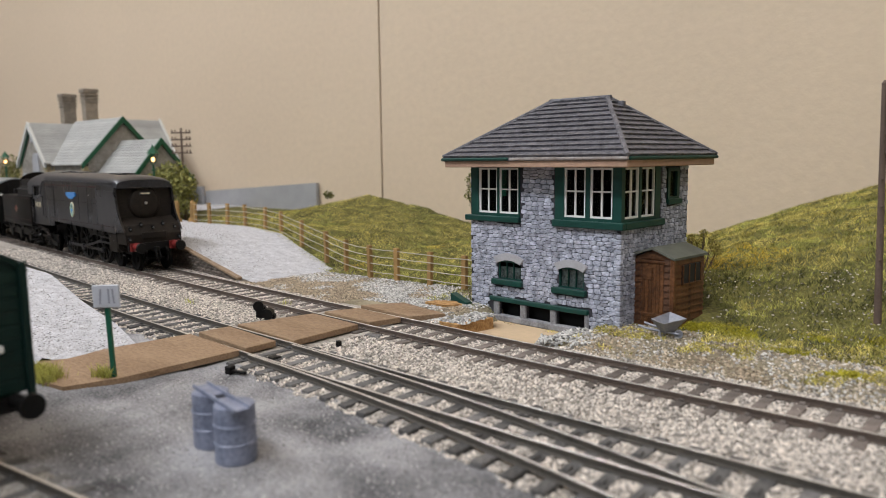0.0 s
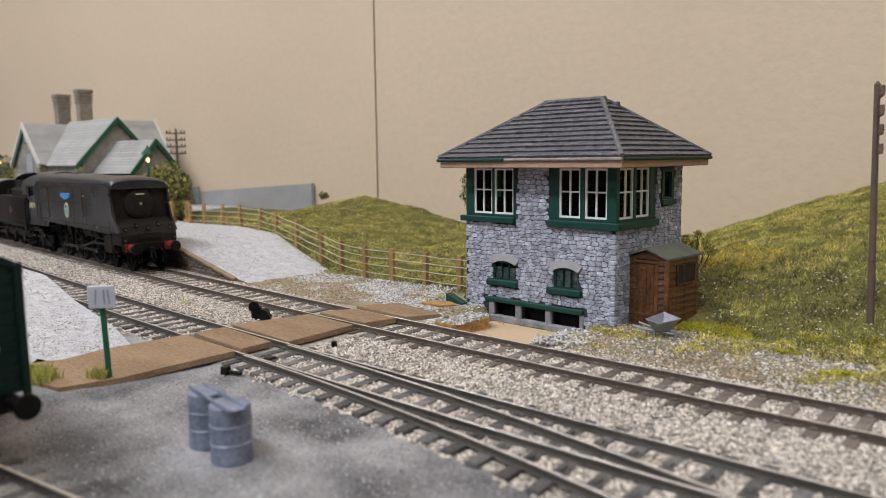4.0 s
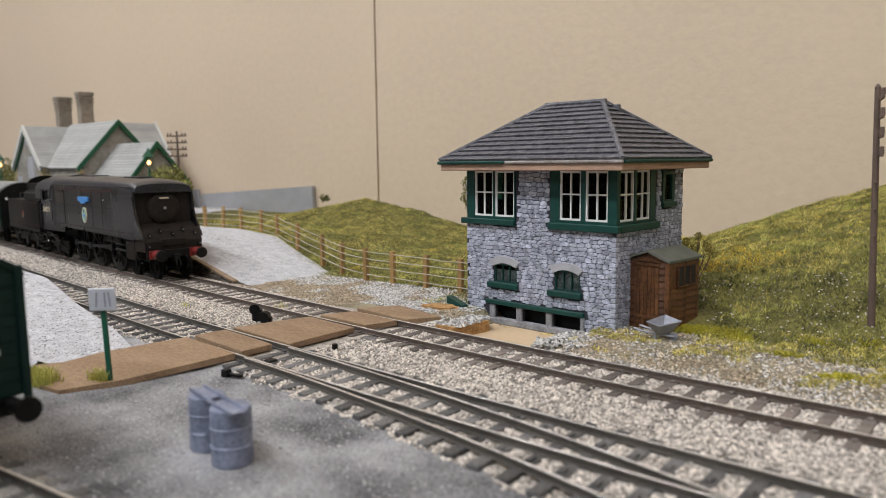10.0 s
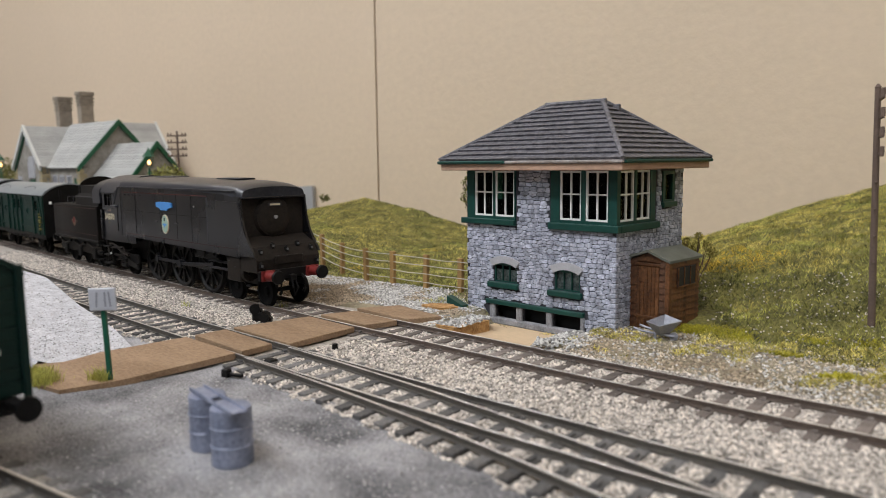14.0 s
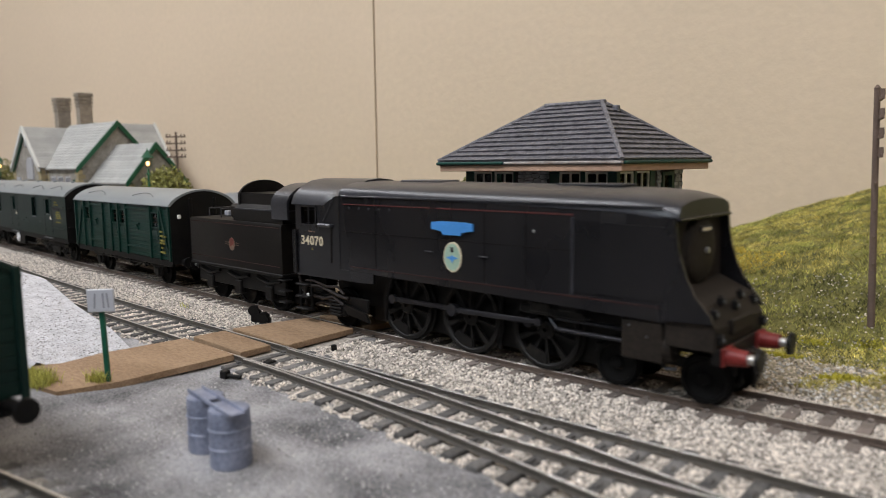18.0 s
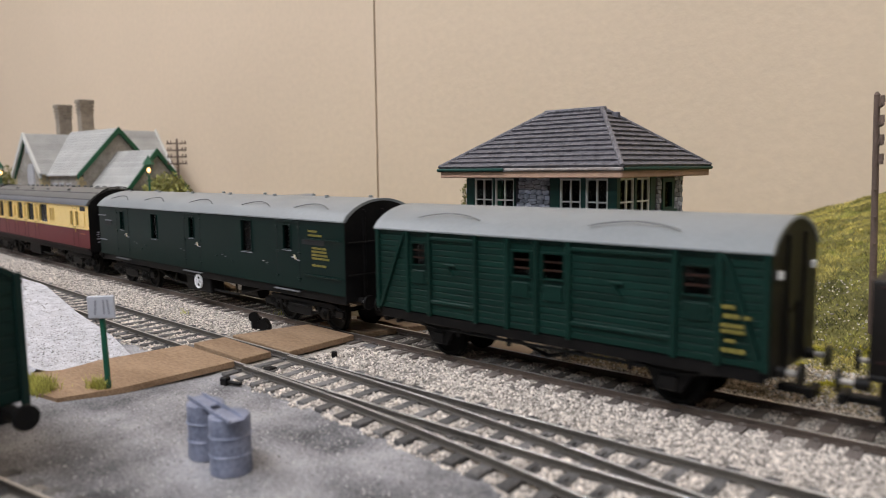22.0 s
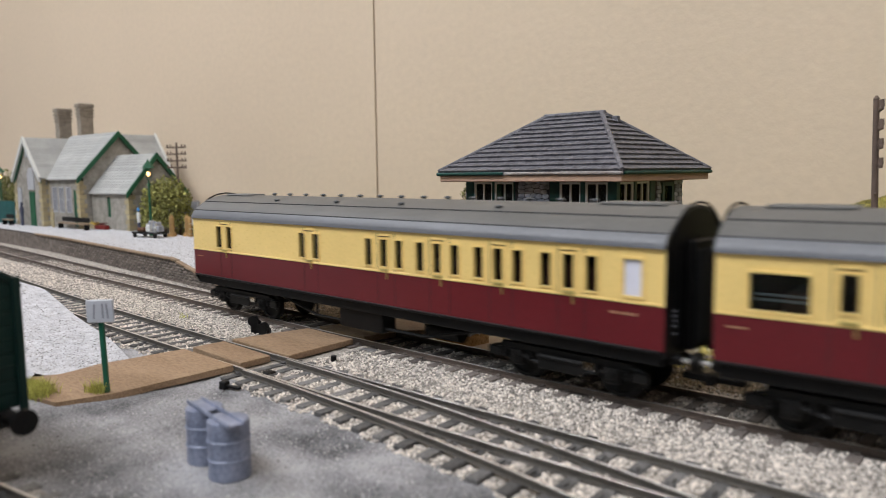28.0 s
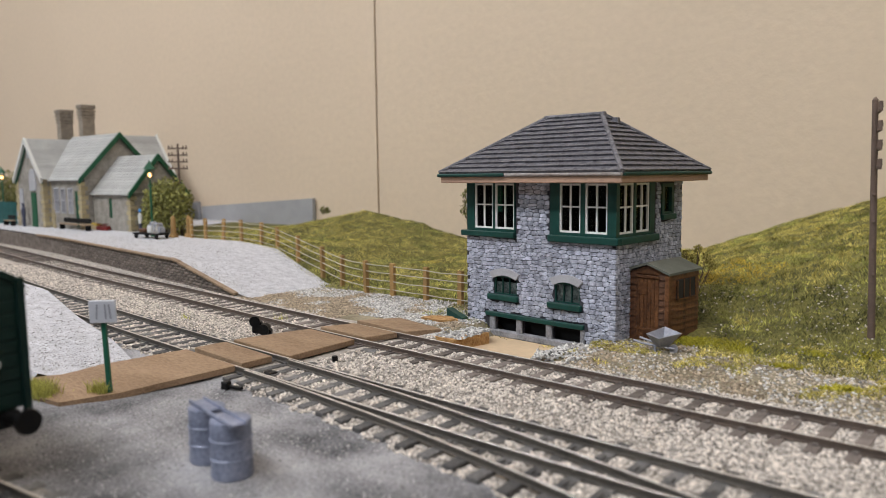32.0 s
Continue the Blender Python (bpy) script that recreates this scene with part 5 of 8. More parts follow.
# ---------- poles ----------
def telegraph_pole(x, y, z, h, arms, rz, label, rx=0.0, ry=0.0):
    t = thing("telegraph_pole", at(x, y, z, rz, rx, ry), label, "telegraph pole", "telegraph poles")
    G().cyl((0, 0, -4), (0, 0, h), 1.25, 12, 0.95).ob("pole", M_POLE, t, "brown tapered pole")
    G().cyl((0, 0, h), (0, 0, h + 1.2), 1.15, 12, 0.3).ob("cap", M_POLE, t)
    for k in range(arms):
        zz = h - 4.2 - 6.2 * k
        arm = G().box(-9.5, 9.5, -1.5, -0.5, zz, zz + 1.4, 0.2).ob("cross_arm", M_POLE, t)
        for u in (-8.4, -5.4, 5.4, 8.4):
            G().cyl((u, -1, zz + 1.3), (u, -1, zz + 3.4), 0.75, 8, 0.6).ob("insulator", M_POLE, arm)
    for k in range(4):
        G().cyl((-1.2, 0, 26 + 9 * k), (-3.0, 0, 26.6 + 9 * k), 0.3, 6).ob("step_peg", M_POLE, t)
    return t


telegraph_pole(-42.5, 91, 0.5, 84.5, 4, 103, "tall brown telegraph pole with four short arms", -1.5, 0)
telegraph_pole(-626, 181, 8, 84.5, 4, 35, "distant brown telegraph pole behind the station")


# ---------- sign and drums ----------
def whistle_sign():
    t = thing("track_sign", at(-212.8, -90.8, -3, 40, 0, -1.5), "white board sign on a green post", "sign")
    G().box(-0.68, 0.68, -0.68, 0.68, -2, 29.2, 0.2).ob("post", M_SIGNG, t, "square green post")
    b = G().box(-3.5, 4.5, -1.5, -0.68, 22.8, 29.6, 0.25).ob("board", M_SIGN, t, "pale board")
    for x, r in ((-1.5, 6), (1.0, 0), (2.3, -4)):
        G().box(-0.28, 0.28, -1.6, -1.45, -2.2, 2.2).ob("bar", M_GREYP, b, "faded grey mark", at(x + 0.4, 0, 26.2, 0, 0, r))


whistle_sign()


def drums():
    for x, y, r, h, lab in ((-134.9, -101.5, 4.5, 12.9, "blue grey oil drum under a flat strip"), (-146.7, -99.8, 4.2, 12.9, "blue grey oil drum standing beside its twin")):
        t = thing("oil_drum", at(x, y, -3.1, 20), lab, "oil drum", "oil drums")
        prof = [(0, r), (0.5, r + 0.15), (h * 0.32, r), (h * 0.34, r + 0.28), (h * 0.36, r), (h * 0.64, r), (h * 0.66, r + 0.28), (h * 0.68, r), (h - 0.6, r), (h - 0.2, r - 0.1), (h, r - 0.5), (h, r - 1.2)]
        G().loft([[(rr * math.cos(2 * math.pi * i / 24), rr * math.sin(2 * math.pi * i / 24), z) for i in range(24)] for z, rr in prof]).ob("body", M_DRUM, t, "ribbed drum body")
        G().cyl((-1.8, 2.2, h - 0.5), (-1.8, 2.2, h + 0.2), 0.7, 8).ob("bung", M_DRUM, t)
    g = G()
    for a, b in ((-11.0, -1.6), (1.4, 11.6)):
        g.box(a, b, -1.9, 1.9, 0, 0.45, 0.15)
    for y in (-1.95, 1.45):
        g.box(-11.2, 11.8, y, y + 0.5, 0, 1.0, 0.15)
    tagged(g.ob("drum_plank", M_DRUM, m=at(-139.8, -101.8, 9.82, -10.5)), "blue grey channel strip lying across the two drums", "plank")


drums()


def ground_signal():
    t = thing("ground_signal", at(-246.2, -11.6, -3.3, 38), "black shunting ground signal beside the track", "ground signal")
    G().box(-3.2, 4.6, -2.4, 2.2, 0, 1.3, 0.3).ob("base", M_BLACK, t)
    G().box(-3.0, 0.8, -1.7, 1.7, 1.2, 6.4, 0.6).ob("body", M_BLACK, t)
    G().cyl((-1.6, -2.1, 6.4), (-1.6, -1.4, 6.4), 2.2, 18).ob("disc", M_BLACK, t, "round black signal disc")
    G().cyl((-1.2, 0, 5.4), (-1.2, 0, 8.2), 1.3, 10, 0.8).ob("lamp", M_BLACK, t)
    G().cyl((1.8, -2.2, 3.0), (1.8, 1.6, 3.0), 2.3, 14).ob("drum", M_BLACK, t)
    G().cyl((3.6, -1.6, 2.0), (3.6, 1.2, 2.0), 1.3, 12).ob("counterweight", M_BLACK, t)
    G().tube([(-0.4, -1.6, 5.0), (1.6, -1.9, 4.4), (3.6, -1.6, 2.2)], 0.4, 6).ob("crank", M_BLACK, t)
    t = thing("point_lever", at(-192, -64.5, -3.2, 12), "small black point lever box at the sleeper ends", "point lever")
    G().box(-1.3, 1.3, -1.2, 1.2, 0, 2.6, 0.3).ob("box", M_BLACK, t)
    G().box(-1.2, 6.5, -0.6, 0.6, 0.6, 1.6, 0.2).ob("stretcher", M_BLACK, t)
    t = thing("point_peg", at(-186.5, -24.5, -3.2, 0), "short black peg in the ballast", "peg")
    G().cyl((0, 0, 0), (0, 0, 3.2), 1.0, 10).ob("peg", M_BLACK, t)
    t = thing("tie_bar", at(-199, -44.5, -2.6, 0), "black turnout tie bar and motor pin", "tie bar")
    G().box(-1.2, 1.2, -12, 11, -0.6, 0.5, 0.2).ob("bar", M_BLACK, t)
    G().box(5.5, 9.0, -5.0, -1.6, -0.4, 1.4, 0.3).ob("pin_box", M_BLACK, t)
    for x, y, r in ((-188.5, -5.5, 12), (-184, 1.5, -8), (-198, -50, 5)):
        tagged(G().box(-3.2, 3.2, -1.6, 1.6, 0, 1.6, 0.25).ob("sleeper_end", M_SLEEPER, m=at(x, y, -3.4, r)), "loose dark sleeper end in the ballast", "timber")


ground_signal()


# ---------- station ----------
def gable_roof(t, axis, a0, a1, c, half, ze, zr, over=3.0, courses=9, label="pale grey tiled roof"):
    """A ridge roof along axis from a0 to a1, its ridge over c on the other axis."""
    for s in (-1, 1):
        for k in range(courses):
            u, w = k / courses, (k + 1.15) / courses
            w = min(w, 1.0)
            o0, o1 = c + s * (half + over) * (1 - u), c + s * (half + over) * (1 - w)
            z0, z1 = ze - over * 0.6 + (zr - ze + over * 0.6) * u, ze - over * 0.6 + (zr - ze + over * 0.6) * w
            pts = [(o0, z0), (o0, z0 + 1.15), (o1, z1 + 0.75), (o1, z1 - 0.4)]
            g = G()
            if axis == "x":
                g.prism(pts, "x", a0, a1)
            else:
                g.prism(pts, "y", a0, a1)
            g.ob("tile_course", M_STNROOF, t, smooth=0)


def bargeboard(t, axis, at_, c, half, ze, zr, material, over=3.0, out=1.2):
    for s in (-1, 1):
        pts = [(c + s * (half + over), ze - over * 0.6 - 3.4), (c + s * (half + over), ze - over * 0.6 + 1.8), (c, zr + 1.6), (c, zr - 4.6)]
        G().prism(pts, axis, at_ - out, at_ + out).ob("bargeboard", material, t, "", smooth=0)


def station():
    t = thing("station_building", at(0, 0, 0), "stone station house with pale roofs and green bargeboards", "station")
    z0 = 11.0

    def gable_end(axis, at_, c, half, ze, zr):
        pts = [(c - half, ze - 0.5), (c + half, ze - 0.5), (c, zr - 1.2)]
        G().prism(pts, axis, at_ - 1.2, at_ + 1.2).ob("gable", M_STNWALL, t, "rendered grey stone gable", smooth=0)

    # cross wing, ridge along y
    G().box(-862, -798, 129, 270, z0 - 4, 63.5).ob("wing_wall", M_STNWALL, t, "buff stone wing")
    gable_end("y", 130.2, -830, 32, 63.5, 103)
    gable_roof(t, "y", 125.5, 190, -830, 32, 63.5, 104, 3.5, 15)
    gable_roof(t, "y", 190.2, 274, -830, 33, 66.0, 111, 3.5, 15)
    bargeboard(t, "y", 126, -830, 32, 63.5, 104, M_VERGE, 3.5)
    bargeboard(t, "y", 127.6, -830, 30.5, 62, 102, M_STNGREEN, 3.5, 0.6)
    # rear slope carried down over a lean-to, with a white verge
    G().prism([(-797, 64), (-797, 69), (-766, 32), (-766, 27)], "y", 218, 273).ob("lean_to_roof", M_STNROOF, t, "pale grey lean-to roof", smooth=0)
    G().prism([(-830, 114), (-830, 107), (-765, 24), (-765, 30.5)], "y", 273.2, 276).ob("verge", M_VERGE, t, "white verge board", smooth=0)
    G().box(-797, -770, 220, 270, z0 - 4, 30).ob("lean_to", M_STNWALL, t)
    # main block, ridge along x
    G().wall(-798, -729, z0 - 4, 62, 136, 138.5, [(-789, -779, 27, 53), (-774, -764, 27, 53), (-757, -747, 27, 53), (-744, -736, 14, 50)]).ob("front_wall", M_STNWALL, t, "buff stone platform front")
    G().box(-798, -729, 140, 216, z0 - 4, 62).ob("main_block", M_STNWALL, t)
    gable_end("x", -728.8, 176, 40, 62, 106)
    gable_roof(t, "x", -830, -725, 176, 40, 62, 107, 3.5, 16)
    bargeboard(t, "x", -725, 176, 40, 62, 107, M_STNGREEN, 3.5)
    for a, b, c, d in ((-789, -779, 27, 53), (-774, -764, 27, 53), (-757, -747, 27, 53)):
        w = G().wall(a, b, c, d, 135.2, 137, [(a + 1.2, (a + b) / 2 - 0.5, c + 1.2, (c + d) / 2), ((a + b) / 2 + 0.5, b - 1.2, c + 1.2, (c + d) / 2), (a + 1.2, (a + b) / 2 - 0.5, (c + d) / 2 + 1, d - 1.2), ((a + b) / 2 + 0.5, b - 1.2, (c + d) / 2 + 1, d - 1.2)]).ob("window", M_LINTEL, t, "grey white mullioned window")
        G().box(a + 1, b - 1, 138.7, 139.2, c + 1, d - 1).ob("pane", M_BLIND, w, "grey window glass")
    G().box(-744, -736, 137, 138, 12, 50).ob("door", M_STNGREEN, t, "green panelled door")
    # doors and window of the wing gable
    G().box(-828, -816, 127.8, 129.4, 11.5, 48, 0.4).ob("door", M_STNGREEN, t, "green double door")
    us = [-1 + k / 4 for k in range(9)]
    G().prism([(-822 - 7.5, 50), (-822 + 7.5, 50)] + [(-822 + 7.5 * u, 66 + 7 * math.sqrt(max(0, 1 - u * u))) for u in us[::-1]], "y", 127.6, 129.4).ob("window", M_LINTEL, t, "pale round-headed window")
    G().box(-858, -849, 127.8, 129.4, 28, 52, 0.4).ob("window", M_LINTEL, t, "pale mullioned window")
    G().box(-833, -827, 128, 129.4, 84, 92, 0.4).ob("vent", M_GREYWALL, t)
    # annex
    G().wall(-728, -655, z0 - 4, 48, 147, 149.5, [(-697, -690, 24, 43)]).ob("annex_front", M_STNWALL, t, "buff stone annex front")
    G().box(-728, -655, 151, 203, z0 - 4, 48).ob("annex_block", M_STNWALL, t)
    G().box(-697, -690, 148, 148.6, 24, 43).ob("door", M_STNGREEN, t, "narrow green window shutter")
    gable_end("x", -654.8, 175, 28, 48, 82.5)
    gable_roof(t, "x", -727.5, -651.5, 175, 28, 48, 83.5, 3.2, 14)
    bargeboard(t, "x", -651.5, 175, 28, 48, 83.5, M_STNGREEN, 3.2)
    # quoins
    rng = random.Random(6)
    for x, y, h in ((-729, 136, 62), (-798, 129, 63), (-862, 129, 63), (-655, 147, 48), (-797, 136, 62)):
        z = 9.0
        k = 0
        while z < h - 3:
            a, b = ((6.5, 4), (4, 6.5))[k % 2]
            G().box(x - a, x + 0.7, y - 0.7, y + b, z, z + 4.2, 0.3).ob("quoin", M_QUOIN, t)
            z += 4.6
            k += 1
    # chimneys
    for x, y, zt in ((-848, 176.3, 138.3), (-820, 187.6, 142.6)):
        c = G().box(x - 4.7, x + 4.7, y - 6.9, y + 6.9, 84, zt - 2, 0.4).ob("chimney", M_CHIM, t, "buff brick chimney stack")
        for k in range(4):
            G().box(x - 5.5 - 0.25 * k, x + 5.5 + 0.25 * k, y - 7.7 - 0.25 * k, y + 7.7 + 0.25 * k, zt - 15 + 3.6 * k, zt - 13 + 3.6 * k, 0.4).ob("corbel", M_CHIM, c)
        G().box(x - 6.0, x + 6.0, y - 8.2, y + 8.2, zt - 2, zt, 0.4).ob("capping", M_CHIM, c)
    G().cyl((-799.5, 134.5, 12), (-799.5, 134.5, 60), 0.9, 8).ob("downpipe", M_STNGREEN, t, "green downpipe")
    return t


station()


def platform_lamp(x, y, z, label):
    t = thing("platform_lamp", at(x, y, z), label, "lamp", "platform lamps")
    G().cyl((0, 0, -1), (0, 0, 3), 2.0, 12, 1.6).ob("base", M_STNGREEN, t)
    G().cyl((0, 0, 3), (0, 0, 48), 1.25, 12, 0.8).ob("post", M_STNGREEN, t, "green fluted post")
    G().box(-3.6, 3.6, -0.5, 0.5, 43, 44, 0.2).ob("ladder_bar", M_STNGREEN, t)
    lan = [(48, 1.6), (49, 2.2), (57, 4.2), (57.4, 5.4), (61.5, 2.4), (63, 1.0), (65, 0.4)]
    G().loft([[(r * math.cos(math.pi / 3 * i), r * math.sin(math.pi / 3 * i), h) for i in range(6)] for h, r in lan[3:]]).ob("lantern_cap", M_STNGREEN, t, "green lantern cap", smooth=0)
    for i in range(6):
        a = math.pi / 3 * i
        G().tube([(1.6 * math.cos(a), 1.6 * math.sin(a), 48), (3.7 * math.cos(a), 3.7 * math.sin(a), 57.2)], 0.22, 4).ob("lantern_bar", M_STNGREEN, t)
    G().ball((0, 0, 52.5), 1.7, 1.7, 1.9).ob("bulb", M_BULB, t, "glowing warm bulb")


platform_lamp(-589, 131.6, 12, "green platform lamp post with a lit warm bulb")
platform_lamp(-935, 139, 12, "green platform lamp post with a lit warm bulb")


def platform_clutter():
    t = thing("luggage_trolley", at(-572, 121, 12, 8), "black platform trolley loaded with pale luggage", "trolley")
    G().box(-17, 17, -5.5, 5.5, 3.2, 4.6, 0.3).ob("deck", M_BLACK, t)
    for x in (-13, 13):
        for y in (-5, 5):
            G().cyl((x, y - 0.6, 1.9), (x, y + 0.6, 1.9), 1.9, 12).ob("wheel", M_BLACK, t)
    for x, y, w, d, h, m in ((3, -1, 3.4, 3.2, 6, M_VERGE), (8.6, 0.4, 2.6, 3.4, 8.5, M_CAST), (13.6, -0.6, 2.0, 3, 5.5, M_CAST), (-8, 0, 4.2, 3.6, 3.5, M_SHED), (-1.6, 1, 1.8, 2.6, 7.0, M_GREYWALL), (2.6, 0.4, 2.2, 2.4, 9.4, M_CAST)):
        G().box(x - w, x + w, y - d, y + d, 4.6, 4.6 + h, 0.8).ob("case", m, t)

    for x, y, h in ((6.2, -2.6, 9.0), (11.4, -2.8, 7.4)):
        rr = [(0, 2.0), (h * 0.6, 1.8), (h * 0.78, 1.1), (h * 0.92, 1.2), (h, 1.35)]
        G().loft([[(x + q * math.cos(2 * math.pi * i / 12), y + q * math.sin(2 * math.pi * i / 12), 4.6 + z) for i in range(12)] for z, q in rr]).ob("churn", M_STEEL, t, "bright tapered metal churn")

    def bench(x, y, w, rz, label):
        b = thing("platform_bench", at(x, y, 12, rz), label, "bench", "platform benches")
        G().box(-w, w, -2.5, 2.5, 5.2, 6.2, 0.2).ob("seat", M_COPING, b)
        G().box(-w, w, 2.1, 2.9, 7, 11.5, 0.2).ob("backrest", M_BLACK, b)
        for u in (-w + 1, w - 1):
            G().box(u - 0.6, u + 0.6, -2.4, 2.6, 0, 5.2, 0.2).ob("leg", M_BLACK, b)

    bench(-731, 129, 29, 0, "long brown table bench against the station wall")
    bench(-868, 120, 10, 0, "dark slatted bench on the platform")
    for x, y, s, c, lab in ((-838, 123.5, 1.05, M_FIG, "dark painted standing model figurine"), (-592, 122.5, 0.85, M_FIG, "seated model figurine with pale coat and blue cap"), (-776, 129, 0.8, M_QUOIN, "small yellow painted figurine")):
        r = [(0, 1.6), (2, 1.9), (9, 1.7), (15, 2.6), (18.5, 2.2), (19.3, 0.9), (20.5, 1.5), (22.5, 1.6), (24, 0.6)]
        g = G().loft([[(q * s * math.cos(2 * math.pi * i / 10), 0.75 * q * s * math.sin(2 * math.pi * i / 10), h * s) for i in range(10)] for h, q in r])
        f = tagged(g.ob("figurine", c, m=at(x, y, 12 + (4 if s == 0.85 else 0))), lab, "figurine")
        if s == 0.85:
            for m in (M_VERGE, M_BLUE):
                f.data.materials.append(m)
            for p in f.data.polygons:
                p.material_index = 2 if p.center.z > 0.018 else 1 if 0.008 < p.center.z < 0.0165 else 0
    for x, y, w, m, lab in ((-702, 143, 11, M_RED, "low red flower trough"), (-716, 143.5, 10, M_QUOIN, "low stone flower trough")):
        p = thing("flower_trough", at(x, y, 12, 0), lab, "flower trough", "flower troughs")
        G().box(-w, w, -2.2, 2.2, 0, 4.0, 0.3).ob("trough", m, p)
        leaves("flowers", [(u, 0, 4.5, 2.2) for u in range(int(-w) + 2, int(w) - 1, 3)], 120, 0.8, p, "small blooms", M_RED if m is M_RED else M_GRASSY, 9)
    for x, y in ((-565, 137), (-556, 146)):
        p = thing("bollard", at(x, y, 11.8), "stout brown timber gate post", "gate post")
        G().cyl((0, 0, -1), (0, 0, 3), 4.2, 12, 3.6).ob("base", M_POST, p)
        G().cyl((0, 0, 3), (0, 0, 16), 2.4, 12, 2.0).ob("post", M_POST, p)
        G().cyl((0, 0, 16), (0, 0, 18.5), 2.2, 12, 0.4).ob("cap", M_POST, p)
    f = thing("picket_fence", at(-925, 133, 12), "blue green wooden platform fence", "fence")
    G().box(-45, 45, -0.5, 0.5, 6, 8, 0.1).ob("rail", M_TEAL, f)
    me = G().box(-1.8, 1.8, -0.9, -0.4, 0, 25, 0.1).mesh("board", M_TEAL)
    for k in range(22):
        shared("board", me, f, at(-43 + 4.1 * k, 0, 0))


platform_clutter()


def grey_wall():
    g = G()
    g.prism([(-771, -4), (-571, -4), (-571, 39.5), (-771, 27.5)], "y", 294.5, 298.5)
    tagged(g.ob("retaining_wall", M_GREYWALL), "long plain grey retaining wall before the backboard", "wall")
    g = G()
    g.prism([(-840, -4), (-771.5, -4), (-771.5, 33), (-840, 32)], "y", 290, 294)
    tagged(g.ob("retaining_wall_end", M_GREYWALL), "grey end panel of the retaining wall", "wall")


grey_wall()


# ---------- rolling stock ----------
WHEELS = []  # (wheelset, x, z, radius), each turned by motions()


WHEEL_MESH = {}


def wheel_mesh(r, spokes, s):
    """A flanged wheel; driving wheels have open spokes."""
    key = (r, spokes, s)
    if key in WHEEL_MESH:
        return WHEEL_MESH[key]
    if spokes:
        # open driving wheel: rim, hub and tapered spokes
        n, g = 40, G()
        for prof in ([(-0.9, r - 1.9), (-0.9, r + 0.7), (-0.5, r + 0.7), (-0.3, r), (1.1, r - 0.1), (1.1, r - 1.25), (0.6, r - 1.9)], [(-0.8, 0.6), (-0.8, 3.2), (0.75, 3.0), (1.35, 2.3), (1.35, 0.6)]):
            rings = [[(q * math.cos(2 * math.pi * i / n), s * d, q * math.sin(2 * math.pi * i / n)) for i in range(n)] for d, q in prof]
            g.loft(rings + rings[:1], cap=False)
        # a plate pierced between the spokes, bent round the axle
        step, radius = n / spokes, (0.8, 3.0, r - 1.85, r - 0.6)
        plate = G().wall(0, n, 0, 3, -0.25 * s, 0.62 * s, [(k * step + 0.55, (k + 1) * step - 0.55, 1, 2) for k in range(spokes)] + [(i, i, 0, 0) for i in range(n)])
        turn = [2 * math.pi * x / n for x, y, z in plate.v]
        ends = [f for f in plate.f if not all(plate.v[i][0] in (0, n) for i in f)]
        g.add([(radius[int(v[2])] * math.cos(a), v[1], radius[int(v[2])] * math.sin(a)) for v, a in zip(plate.v, turn)], ends)
        a0 = 0.4
        g.prism([((r - 1.7) * math.cos(a0 + 0.11 * k), (r - 1.7) * math.sin(a0 + 0.11 * k)) for k in range(9)] + [((r - 4.6) * math.cos(a0 + 0.88), (r - 4.6) * math.sin(a0 + 0.88)), ((r - 4.6) * math.cos(a0), (r - 4.6) * math.sin(a0))], "y", 0.1 * s, 0.9 * s)
        WHEEL_MESH[key] = g.mesh("wheel", M_DRIVER, 30)
        return WHEEL_MESH[key]
    n = 28
    prof = [(-0.9, 1.0), (-0.9, r + 0.7), (-0.5, r + 0.7), (-0.3, r), (1.1, r - 0.1), (1.1, r - 1.2), (0.5, r - 1.35)]
    prof += [(-0.1, 3.6), (0.0, 2.0), (0.8, 1.6), (0.8, 0.6)]
    rings = []
    for d, q in prof:
        ring = []
        for i in range(n):
            g = 2 * math.pi * i / n
            ring.append((q * math.cos(g), s * d, q * math.sin(g)))
        rings.append(ring)
    WHEEL_MESH[key] = G().loft(rings).mesh("wheel", M_TYRE, 30)
    return WHEEL_MESH[key]


def wheelset(parent, x, r, spokes=0, gauge=8.4, label="dark steel axle", name="wheelset", joined=False):
    if joined:
        g = G()
        for s in (-1, 1):
            me = wheel_mesh(r, spokes, s)
            g.add([(v.co.x / MM, v.co.y / MM + s * gauge, v.co.z / MM) for v in me.vertices], [tuple(p.vertices) for p in me.polygons])
        g.cyl((0, -gauge, 0), (0, gauge, 0), 1.0, 10)
        o = g.ob(name, M_DRIVER, parent, "dark wheels on their axle", at(x, 0, r))
        WHEELS.append((o, x, r, r))
        return o
    o = G().cyl((0, -gauge, 0), (0, gauge, 0), 1.0, 10).ob(name, M_TYRE, parent, label, at(x, 0, r))
    for s in (-1, 1):
        shared("wheel", wheel_mesh(r, spokes, s), o, at(0, s * gauge, 0), "dusty black spoked driving wheel" if spokes else "dark flanged wheel")
    WHEELS.append((o, x, r, r))
    return o


def buffers(t, x, s, z=14.0, half=11.4, red=False):
    for y in (-half, half):
        b = G().cyl((x, y, z), (x + s * 3.2, y, z), 1.7, 14, 1.3).ob("buffer", M_RED if red else M_BLACK, t, "round buffer stock")
        G().cyl((x + s * 3.0, y, z), (x + s * 6.2, y, z), 0.7, 10).ob("shank", M_STEEL, b, "steel shank")
        G().cyl((x + s * 6.0, y, z), (x + s * 6.8, y, z), 2.75, 20, 2.6).ob("buffer_head", M_BLACK, b)


